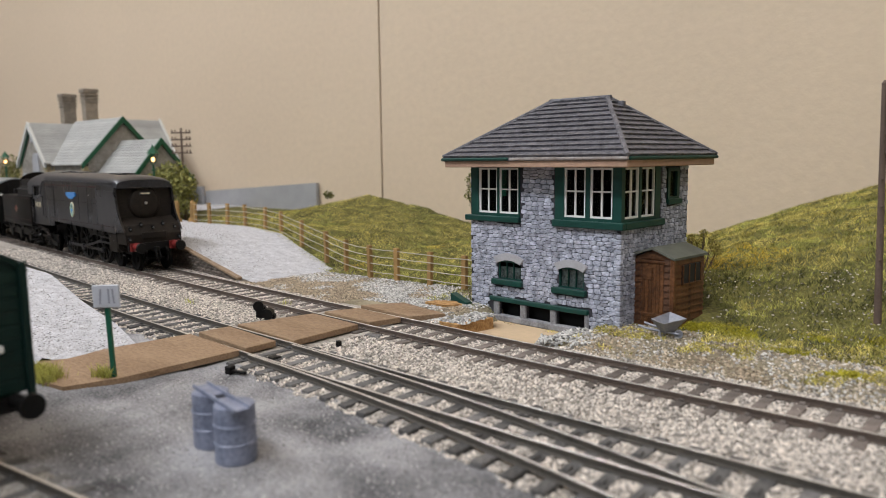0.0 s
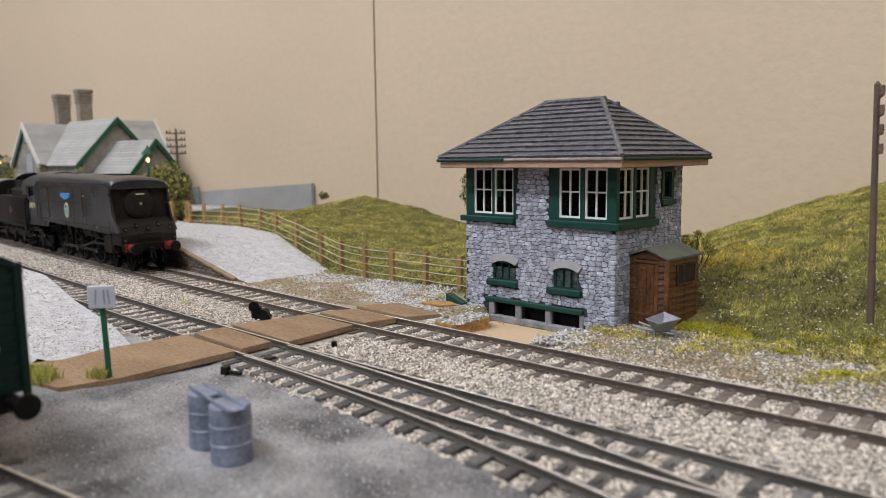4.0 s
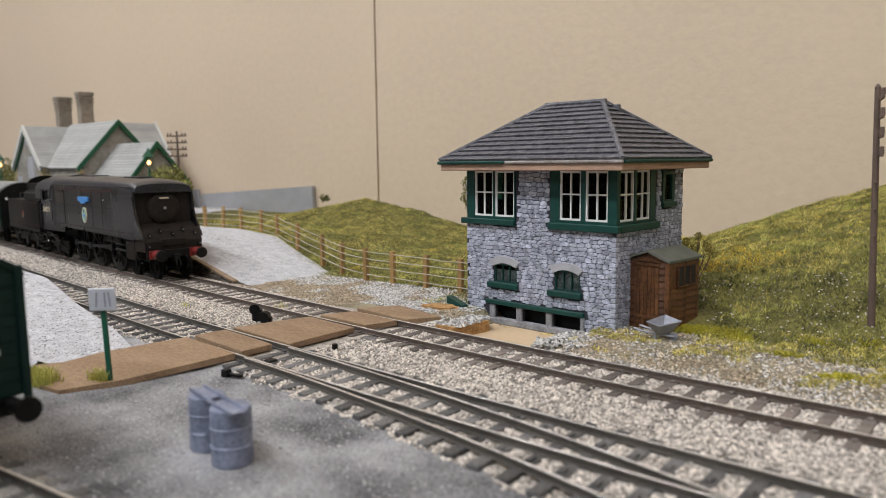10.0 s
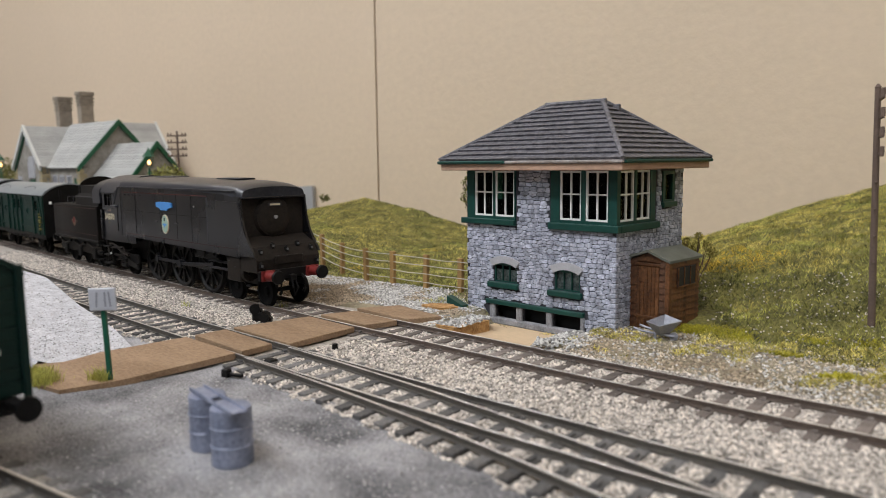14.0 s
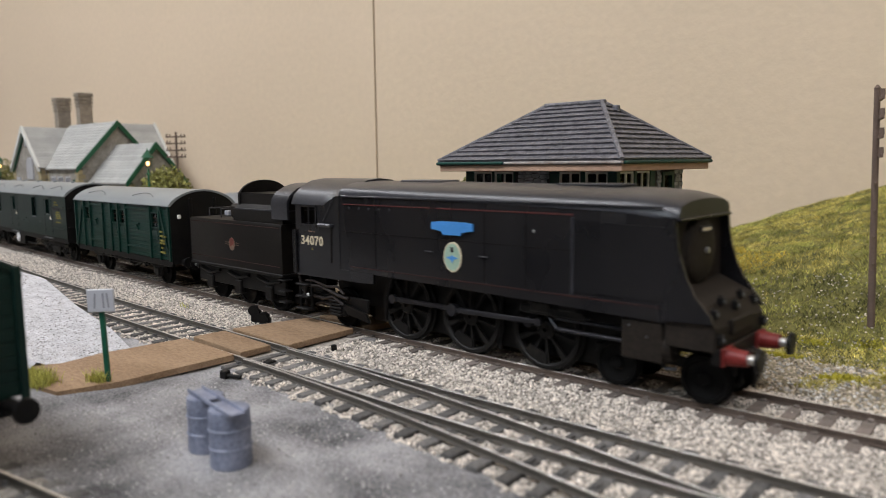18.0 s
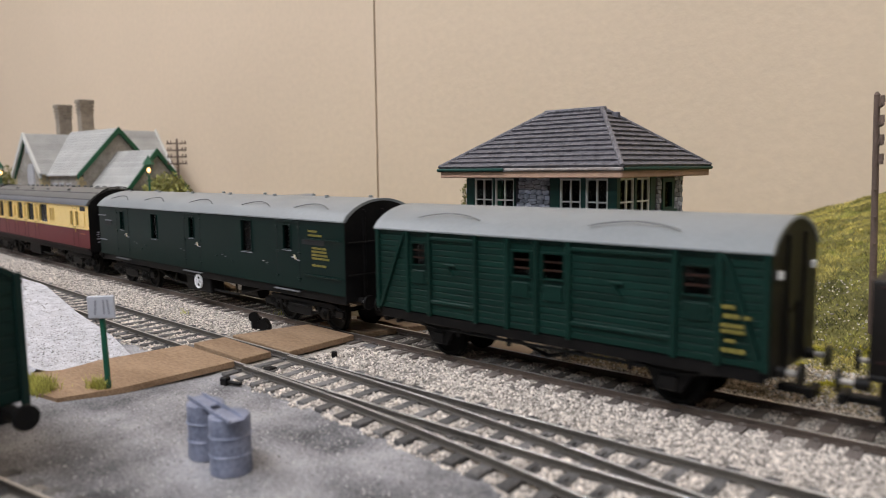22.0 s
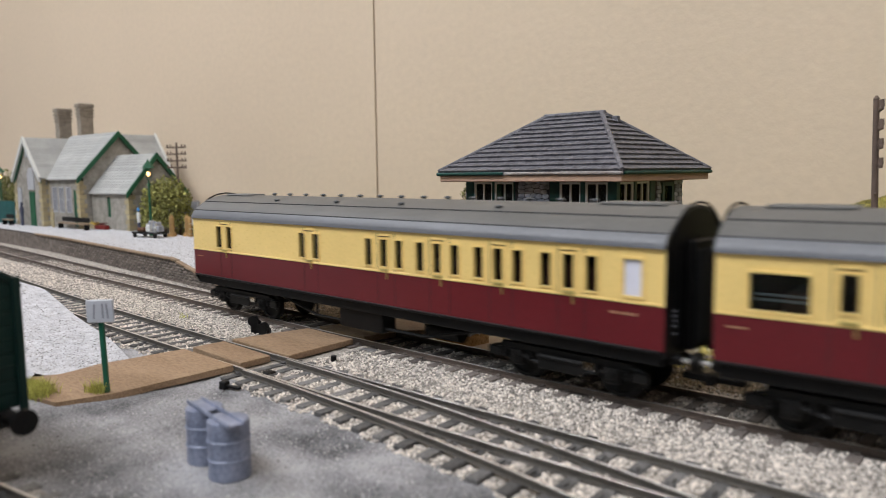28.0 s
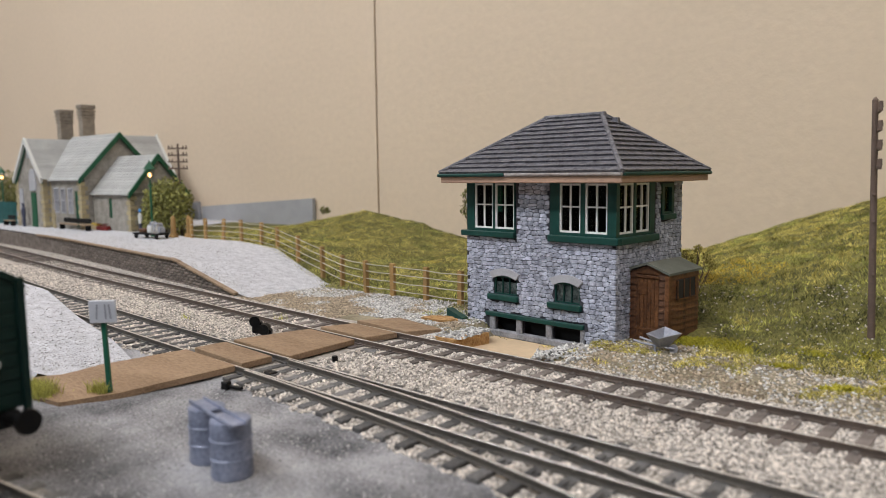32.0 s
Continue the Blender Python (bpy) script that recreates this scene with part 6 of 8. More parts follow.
def coupling(t, x, s):
    G().box(x, x + s * 9, -1.6, 1.6, 6.5, 8.2, 0.3).box(x + s * 7, x + s * 9, -3.5, 3.5, 6.2, 8.8, 0.3).ob("coupling", M_BLACK, t, "black tension lock coupling")


def bogie(t, x, wb=32.0, r=7.1):
    b = G().box(-6, 6, -12, 12, 8.4, 12.5, 0.4).ob("bogie", M_BLACK, t, "black four-wheeled bogie", at(x, 0, 0))
    for y in (-13.4, 13.4):
        s = 1 if y > 0 else -1
        g = G()
        g.box(-wb / 2 - 6, wb / 2 + 6, y - 0.7, y + 0.7, 9.4, 11.4, 0.2)
        g.box(-8, 8, y - 1.0, y + 1.6 * s, 5.2, 9.6, 0.4)
        for u in (-wb / 2, wb / 2):
            g.box(u - 2.3, u + 2.3, y - 1.2, y + 1.2, 4.8, 9.6, 0.4)
            g.cyl((u, y, 7.1), (u, y + 2.0 * s, 7.1), 1.5, 10)
            for d in (-4.6, 4.6):
                g.cyl((u + d, y, 6.4), (u + d, y, 9.6), 0.9, 8)
        g.tube([(-wb / 2 - 5, y, 9.6), (-wb / 4, y, 6.2), (wb / 4, y, 6.2), (wb / 2 + 5, y, 9.6)], 0.6, 6)
        for e in (-1, 1):
            g.box(e * (wb / 2 + 6), e * (wb / 2 + 11), y - 0.8, y + 0.8, 6.4, 9.2, 0.3)
            g.tube([(e * (wb / 2 + 4), y, 10.4), (e * (wb / 2 + 9), y, 9.4), (e * (wb / 2 + 10.5), y, 5.4)], 0.5, 6)
        g.ob("bogie_side", M_DRIVER, b, "dusty black bogie side frame with springs")
        G().box(-7, 7, y + s * 1.7, y + s * 2.2, 8.4, 9.3, 0.2).ob("bolster_step", M_DRIVER, b)
        for u in (-wb / 2, wb / 2):
            G().cyl((u, y + 2.0 * s, 7.1), (u, y + 2.5 * s, 7.1), 1.1, 12).ob("axle_box_cover", M_DRIVER, b, "dull black axle box cover")
            for d in (-4.6, 4.6):
                for k in range(3):
                    G().ring((u + d, 0), 1.25, 0.5, 6.7 + k, 7.2 + k, 10, "z").ob("coil_spring", M_DRIVER, b, "", at(0, y, 0))
    for u in (-wb / 2, wb / 2):
        wheelset(b, u, r, joined=True)
    return b


def arc_roof(x0, x1, half, ze, zt, n=18, drop=0.5, p=2.0):
    pts = []
    for i in range(n + 1):
        u = -1 + 2 * i / n
        pts.append((half * u, ze + (zt - ze) * (1 - abs(u) ** p) ** (1 / 1.35)))
    inner = [(y * 0.94, z - 0.9) for y, z in pts[::-1]]
    return G().prism(pts + [(half, ze - drop), (half * 0.94, ze - drop)] + inner[1:-1] + [(-half * 0.94, ze - drop), (-half, ze - drop)], "x", x0, x1)


def end_plate(t, x, half, zb, ze, zt, name="end", material=None, p=2.0):
    pts = [(-half, zb)]
    n = 16
    for i in range(n + 1):
        u = -1 + 2 * i / n
        pts.append((half * u, ze + (zt - ze) * (1 - abs(u) ** p) ** (1 / 1.35)))
    pts.append((half, zb))
    return G().prism(pts, "x", x - 0.6, x + 0.6).ob(name, material or M_BLACK, t, "black carriage end")


def gangway(t, x, s):
    g = G().box(x, x + s * 2.6, -6.4, 6.4, 15.5, 44.5, 0.6)
    c = g.ob("gangway", M_BLACK, t, "black folded gangway bellows")
    G().box(x + s * 2.6, x + s * 3.0, -4.6, 4.6, 17.5, 42, 0.2).ob("gangway_door", M_DARK, c)


def underframe(t, L, zt=16.0, trusses=True):
    for y in (-16.2, 16.2):
        G().box(-L / 2 + 1, L / 2 - 1, y - 0.8, y + 0.8, zt - 3.2, zt, 0.2).ob("solebar", M_BLACK, t, "black solebar")
    G().box(-L / 2 + 2, L / 2 - 2, -15, 15, zt - 2.2, zt - 0.4).ob("floor_pan", M_BLACK, t)
    if trusses:
        for y in (-13.5, 13.5):
            g = G().tube([(-56, y, zt - 3), (-30, y, 7.2), (30, y, 7.2), (56, y, zt - 3)], 0.55, 6)
            for u in (-30, 30, 0):
                g.tube([(u, y, 7.2), (u, y, zt - 3)], 0.5, 6)
            g.ob("truss_rod", M_BLACK, t, "black underframe truss")
        G().box(-14, 10, -15.6, -8.5, 5.6, zt - 3, 0.5).ob("battery_box", M_BLACK, t, "black battery box")
        G().box(-8, 16, 8.5, 15.6, 5.6, zt - 3, 0.5).ob("battery_box", M_BLACK, t, "black battery box")
        G().cyl((26, -6, 8.5), (40, -6, 8.5), 3.2, 14).ob("vacuum_cylinder", M_BLACK, t)


def bar_text(t, x, z, w, h, y, material, label, parent=None):
    """Unreadable lettering: plain bars."""
    return G().box(x, x + w, y - 0.06, y + 0.3, z, z + h).ob("lettering", material, parent or t, label)


def side_windows(t, wins, z0, z1, y, frame=0.55, material=None, flip=False):
    """Glazed lights set back in openings of a carriage side, with raised bolections."""
    s = -1 if y < 0 else 1
    for a, b in wins:
        g = G().wall(a - frame, b + frame, z0 - frame, z1 + frame, y + s * 0.38, y - s * 0.3, [(a, b, z0, z1)])
        w = g.ob("window", material, t, "raised window frame")
        p = G().box(a, b, y - s * 0.75, y - s * 0.6, z0, z1).ob("pane", M_GLASS, w)


def coach(kind, label):
    L = 236.6 if kind == 1 else 235.6
    h = L / 2
    t = thing("passenger_coach", pose(0, 0, 0), label, "railway coach", "train")
    zb, zs, ze, zt = 17.1, 28.4, 43.6, 53.2
    if kind == 1:
        small = [(86.6, 91.2), (96.2, 100.8), (46.0, 49.2), (50.8, 54.0), (14.0, 18.0), (-14.2, -10.2), (-39.6, -35.6), (-65.2, -61.2), (-91.6, -88.0)]
        big = [(21.9, 40.0), (-6.4, 9.8), (-31.2, -17.4), (-57.6, -44.0), (-82.9, -69.0), (-110.4, -97.4)]
        vents = [13, -12, -37.5, -63, -90, 93.5]
    else:
        k = lambda v: v - 117.8
        q = 0.994
        lights = [(21.0, 25.2), (29.4, 33.6), (83.2, 87.0), (91.8, 95.8)]
        lights += [(q * (c - 1.75), q * (c + 1.75)) for c in (125.1, 133.0, 140.6, 150.7, 158.5, 166.2, 176.0, 183.7, 191.0, 201.0, 208.5, 215.9)]
        small = [(k(a), k(b)) for a, b in lights]
        big = [(k(224.3), k(229.4))]
        vents = [k(27.3), k(89.4), k(132.2), k(157.6), k(182.6), k(207.2)]
    # tall saloon lights, lower door and guard lights
    def light(w):
        if kind == 2:
            return 30.4, 39.8
        if w in big:
            return (30.2, 38.8) if w[0] < -100 else (29.9, 41.9)
        return (30.4, 39.0) if w[0] > 80 else (31.6, 39.8)

    wins = small + big
    holes = [(a, b, *light((a, b))) for a, b in wins]
    for s in (-1, 1):
        y = s * 18.0
        up = G().wall(-h, h, zs, ze, y, y - s * 1.0, holes).ob("upper_side", M_CREAM, t, "cream upper panels")
        lo = G().wall(-h, h, zb, zs, y, y - s * 1.0).ob("lower_side", M_CRIMSON, t, "crimson lower panels")
        for w in small:
            side_windows(t, [w], *light(w), y, 0.5, M_CREAM)
        for w in big:
            side_windows(t, [w], *light(w), y, 0.7, M_CREAM)
        for v in vents:
            d = G().box(v - 2.6, v + 3.0, y - 0.05, y + s * 0.45, 41.0, 41.8, 0.12).ob("door_vent", M_CREAM, t, "cream louvre hood over the door")
            # black line painting the shade below the louvre hood
            G().box(v - 2.4, v + 2.8, y, y + s * 0.1, 40.7, 41.0).ob("vent_shade", M_BLACKP, t)
            hd = G().box(v - 1.6, v + 2.2, y - 0.05, y + s * 0.6, 28.9, 29.7, 0.1).ob("door_handle", M_BRASS, t, "brass door handle")
            G().box(v + 1.4, v + 1.9, y - 0.05, y + s * 0.5, 26.2, 29.0, 0.1).ob("grab", M_BRASS, t, "brass grab handle")
            for e in (-3.4, 5.2):
                G().box(v + e, v + e + 0.18, y, y + s * 0.08, zb + 0.6, 42).ob("door_joint", M_BLACKP, t)
        G().box(-h, h, y - 0.02, y + s * 0.3, zs - 0.05, zs + 0.7, 0.12).ob("waist_bead", M_CREAM, t, "raised cream waist bead")
        for q in range(6):
            bar_text(t, h - 15.5 + 1.4 * q, 25.2, 1.0, 0.7, y + s * 0.05 - (0.3 if s > 0 else 0), M_CREAMD, "faded unreadable number")
        bar_text(t, -h + 3, 25.4, 5, 0.4, y + s * 0.05 - (0.3 if s > 0 else 0), M_CREAMD, "faded unreadable number")
        G().box(-h + 1, h - 1, s * 16.4, s * 18.6, zb - 0.9, zb, 0.2).ob("footboard", M_BLACK, t, "long black footboard")
    if kind == 1:
        G().box(104.5, 113.0, -18.25, -17.9, 39.6, 42.2, 0.1).ob("guard_vent", M_BLACKP, t, "small black guard louvre")
        G().box(104.8, 112.6, -18.6, -17.9, 30.0, 39.0, 0.3).ob("guard_ducket", M_CREAM, t, "cream guard side lookout")
    else:
        for a, b in small:
            G().box(a - 0.6, b + 0.6, -15.2, -14.6, 29.4, 36.5 if a > k(100) else 33.0).ob("seat_back", M_SEATR, t, "maroon seat back behind the window")
        G().box(k(224.3), k(229.4), -17.75, -17.5, 30.4, 39.6).ob("blind", M_LILAC, t, "frosted white toilet window")
    # inside
    G().box(-h + 2, h - 2, -15, 15, 16.5, 17.6).ob("inner_floor", M_SEAT, t)
    G().box(-h + 3, h - 3, 4.0, 5.0, 17.6, 43.4).ob("corridor_wall", M_SEAT, t, "dark brown corridor partition")
    if kind == 1:
        for a, b in big:
            for z in (32.4, 33.6):
                G().box(a, b, -16.6, -16.2, z, z + 0.3).ob("window_rail", M_GREYP, t, "thin grey rail across the window")
    for i in range(9):
        u = -h + 14 + i * (L - 60) / 9
        G().box(u, u + 7, -14, 14, 17.6, 34, 0.8).ob("seat", M_SEAT, t, "brown upholstered seats")
        G().box(u + 10, u + 11, -16.5, 16.5, 17.6, 43).ob("partition", M_SEAT, t)
    arc_roof(-h - 0.2, h + 0.2, 18.6, ze, zt).ob("roof", M_COACHROOF, t, "dark weathered arched roof", smooth=30)
    for s in (-1, 1):
        # pale cantrail band that follows the roof's curve, between two dark rain strips
        prof = [(18.6 * u, ze + (zt - ze) * (1 - u * u) ** (1 / 1.35)) for u in (1.0, 0.995, 0.985, 0.97, 0.95, 0.925, 0.90)]
        band = [(y + 0.22, z + 0.12) for y, z in prof] + [(y - 0.3, z - 0.3) for y, z in prof[::-1]]
        band[0] = (18.82, ze - 0.7)
        band[-1] = (18.3, ze - 0.7)
        G().prism([(s * y, z) for y, z in band], "x", -h - 0.1, h + 0.1).ob("cantrail", M_GUTTER, t, "blue grey roof edge", smooth=50)
        for u, rr in ((0.893, 0.26), (0.62, 0.2)):
            y, z = 18.6 * u, ze + (zt - ze) * (1 - u * u) ** (1 / 1.35)
            G().tube([(-h, s * y, z + 0.1), (h, s * y, z + 0.1)], rr, 6).ob("rain_strip", M_BLACKP, t, "dark rain strip along the roof")
        # black strip in place of the shadow below the roof edge
        G().box(-h, h, s * 18.0, s * 18.35, ze - 0.75, ze - 0.35).ob("roof_shadow_gap", M_BLACKP, t, "black strip painting shade under the roof edge")
    for s in (-1, 1):
        G().box(s * (h - 27), s * (h - 7), -4.5, 4.5, zt - 0.6, zt + 0.55, 0.5).ob("roof_hatch", M_COACHROOF, t, "low flat roof end panel")
        G().tube([(s * (h + 0.4), 15 * math.cos(q), ze - 1 + (zt - ze + 1.8) * math.sin(q)) for q in [math.pi * e / 10 for e in range(1, 10)]], 0.35, 6).ob("end_hoop", M_BLACK, t)
    vm = G().cyl((0, 0, -0.8), (0, 0, 0.7), 1.0, 10, 0.8).ball((0, 0, 0.9), 1.3, 1.3, 0.55, 10, 4).mesh("roof_vent", M_STRIP)
    for i in range(15):
        u = -h + 34 + i * (L - 68) / 14
        shared("roof_vent", vm, t, at(u, 4.5, 52.8))
    for u in (-62, -22, 14, 58):
        shared("roof_vent", vm, t, at(u, -9.0, 51.0))
    end_plate(t, h - 0.4, 17.9, zb - 2, ze, zt - 0.2)
    end_plate(t, -h + 0.4, 17.9, zb - 2, ze, zt - 0.2)
    for s in (-1, 1):
        gangway(t, s * h, s)
        for y in (-12, 12):
            G().tube([(s * (h + 0.8), y, 18), (s * (h + 0.8), y, 42)], 0.4, 5).ob("end_pipe", M_BLACK, t)
        buffers(t, s * (h - 1), s, 14.0)
        for k, (y, z, w) in enumerate(((-13.6, 26.5, 2.2), (-14.0, 25.2, 3.0), (-13.2, 23.9, 1.8), (-14.0, 22.6, 3.0), (-13.4, 20.6, 2.2))):
            G().box(s * (h + 0.1), s * (h + 0.35), y, y + w, z, z + 0.6).ob("end_print", M_GREYP, t, "small grey unreadable print")
    coupling(t, h - 3, 1)
    coupling(t, -h + 3, -1)
    underframe(t, L)
    bogie(t, h - 33)
    bogie(t, -h + 33)
    return t


def bogie_van():
    L, h = 230.6, 115.3
    t = thing("bogie_luggage_van", pose(0, 0, 0), "smooth bottle green bogie luggage van with grey roof", "railway van", "train")
    zb, ze, zt = 16.2, 43.9, 51.8
    doors = [-83.0, -1.8, 78.5]
    wins = [(-85.0, -81.0), (-45.6, -39.4), (-4.0, 0.2), (43.8, 51.8), (76.0, 81.0)]
    tall = {1: (28.6, 41.0), 3: (28.6, 41.6)}
    holes = [(a, b, *(tall.get(i, (31.5, 41.0)))) for i, (a, b) in enumerate(wins)]
    for s in (-1, 1):
        y = s * 18.0
        G().wall(-h, h, zb, ze, y, y - s * 1.0, holes).ob("side", M_VAN, t, "smooth bottle green side")
        for a, b, c, d in holes:
            side_windows(t, [(a, b)], c, d, y, 0.35, M_VAN)
            # black sheet stands for the dark van inside; narrow uprights are curtains
            G().box(a + 0.6, b - 0.6, s * 15.0, s * 15.3, c + 0.6, d).box(a + 0.1, a + 0.7, s * 15.9, s * 16.2, c, d).box(b - 0.7, b - 0.1, s * 15.9, s * 16.2, c, d).box((a + b) / 2 - 0.3, (a + b) / 2 + 0.3, s * 15.9, s * 16.2, c, d).ob("blind", M_BLACKP, t, "black sheet painting the unlit inside, with upright curtains")
            G().box(a - 0.5, b + 0.5, y, y + s * 0.55, c - 0.6, c - 0.35, 0.1).ob("window_ledge", M_GREYP, t, "thin pale window ledge")
        for u in doors:
            for e in (-7.5, 8.0):
                G().box(u + e, u + e + 0.2, y - 0.02, y + s * 0.1, zb + 1, ze - 1).ob("door_joint", M_BLACKP, t)
                for z in (20, 30, 40):
                    G().box(u + e - 0.9, u + e + 1.1, y, y + s * 0.45, z, z + 0.7, 0.1).ob("hinge", M_VAN, t)
            G().box(u + 3.4, u + 5.2, y, y + s * 0.7, 28.3, 28.8, 0.15).box(u + 6.6, u + 8.6, y, y + s * 0.5, 27.4, 27.8, 0.1).ob("door_handle", M_GREYP, t, "grey metal door handle")
            G().hexa([(u + 5.6, y, 27.8), (u + 6.3, y, 27.8), (u + 6.3, y + s * 0.5, 27.8), (u + 5.6, y + s * 0.5, 27.8), (u + 4.6, y, 29.6), (u + 5.3, y, 29.6), (u + 5.3, y + s * 0.5, 29.6), (u + 4.6, y + s * 0.5, 29.6)]).ob("lever", M_CREAMT, t, "small cream door lever")
            G().box(u - 10, u + 8, s * 17.2, s * 18.8, zb - 1.4, zb - 0.9, 0.15).ob("step", M_STRIP, t, "thin grey step edge")
            G().box(u - 8, u + 9, y, y + s * 0.6, 42.4, 43.0, 0.15).ob("door_hood", M_VAN, t)
        for u, z in ((-60, 22), (-55, 24), (20, 24.5), (26, 26), (34, 23), (62, 24), (104, 22)):
            G().box(u, u + 2.2, y, y + s * 0.5, z, z + 0.6, 0.1).ob("bracket", M_VAN, t)
        for z in (22.5, 36.5):
            G().tube([(h - 24, y + s * 0.8, z), (h - 2, y + s * 0.8, z)], 0.3, 6).ob("handrail", M_VAN, t)
            G().tube([(-h + 1, y + s * 0.8, z + 2), (-h + 12, y + s * 0.8, z + 2)], 0.22, 6).ob("handrail", M_CAST, t, "thin pale handrail")
        off = -0.3 if s > 0 else 0
        for k, (w, z) in enumerate(((6, 39.0), (9, 37.4), (9.5, 32.6), (9.5, 31.3), (10, 30.0), (11, 28.7), (9, 26.0))):
            x = 93.0 + (2.2 if k > 1 else 0)
            for q in range(3):
                bar_text(t, x + q * w / 3, z, w / 3 - 0.35, 0.8, y + s * 0.08 + off, M_YELLOWT, "yellow unreadable lettering")
        G().box(-h + 9, -h + 18, y, y + s * 0.3, 33.0, 35.4, 0.1).ob("data_panel", M_BLACKP, t, "black data panel")
        G().box(-h + 9, -h + 18, y, y + s * 0.4, 35.5, 36.0, 0.1).ob("panel_ledge", M_CAST, t, "thin pale ledge")
        for u in (-68, -14, 26, 60):
            G().box(u, u + 1.5, y, y + s * 0.4, 25.2, 25.6, 0.1).box(u + 3, u + 4.2, y, y + s * 0.4, 24.6, 25.0, 0.1).ob("bracket", M_STRIP, t)
        G().box(89, 103, y, y + s * 0.15, 34.2, 36.0).ob("data_panel", M_BLACKP, t, "black data panel")
    arc_roof(-h - 0.3, h + 0.3, 18.7, ze, zt, 20).ob("roof", M_GREYROOF, t, "smooth grey arched roof", smooth=30)
    for u in (-90, -46, 4, 52, 92):
        for s in (-1, 1):
            path = [(u + 11 * k / 4, s * (15.8 - 2.6 * (1 - (k / 4) ** 2)), 48.0 + 1.55 * (1 - (k / 4) ** 2)) for k in range(-4, 5)]
            G().tube(path, 0.2, 5).ob("rain_strip", M_STRIP, t, "thin curved grey rain strip")
    vm = G().cyl((0, 0, -0.6), (0, 0, 0.9), 1.0, 10, 0.8).mesh("roof_vent", M_GREYROOF)
    for i in range(12):
        shared("roof_vent", vm, t, at(-104 + 19 * i, 3.5 if i % 2 else -3.5, 51.6))
    for s in (-1, 1):
        end_plate(t, s * (h - 0.4), 17.9, zb - 2, ze, zt - 0.2)
        for y in (-9, 0, 9):
            G().box(s * h, s * (h + 0.7), y - 0.6, y + 0.6, 16, 48, 0.2).ob("end_stanchion", M_BLACK, t)
        for z in (24, 36):
            G().tube([(s * (h + 1.2), -17, z), (s * (h + 1.2), 17, z)], 0.35, 6).ob("end_rail", M_BLACK, t)
        buffers(t, s * (h - 1), s)
    coupling(t, h - 3, 1)
    coupling(t, -h + 3, -1)
    underframe(t, L)
    hw = G().ring((0, 0), 3.4, 0.8, -0.4, 0.4, 20)
    hw.cyl((0, -0.5, 0), (0, 0.5, 0), 0.9, 8)
    for k in range(4):
        a = math.pi / 4 + math.pi / 2 * k
        hw.tube([(0, 0, 0), (2.9 * math.cos(a), 0, 2.9 * math.sin(a))], 0.35, 5)
    for x, y in ((2.0, -17.6), (8, 17.6)):
        hw.ob("handwheel", M_WHEELW, t, "white brake handwheel", at(x, y, 10.8))
    bogie(t, h - 34)
    bogie(t, -h + 34)
    return t


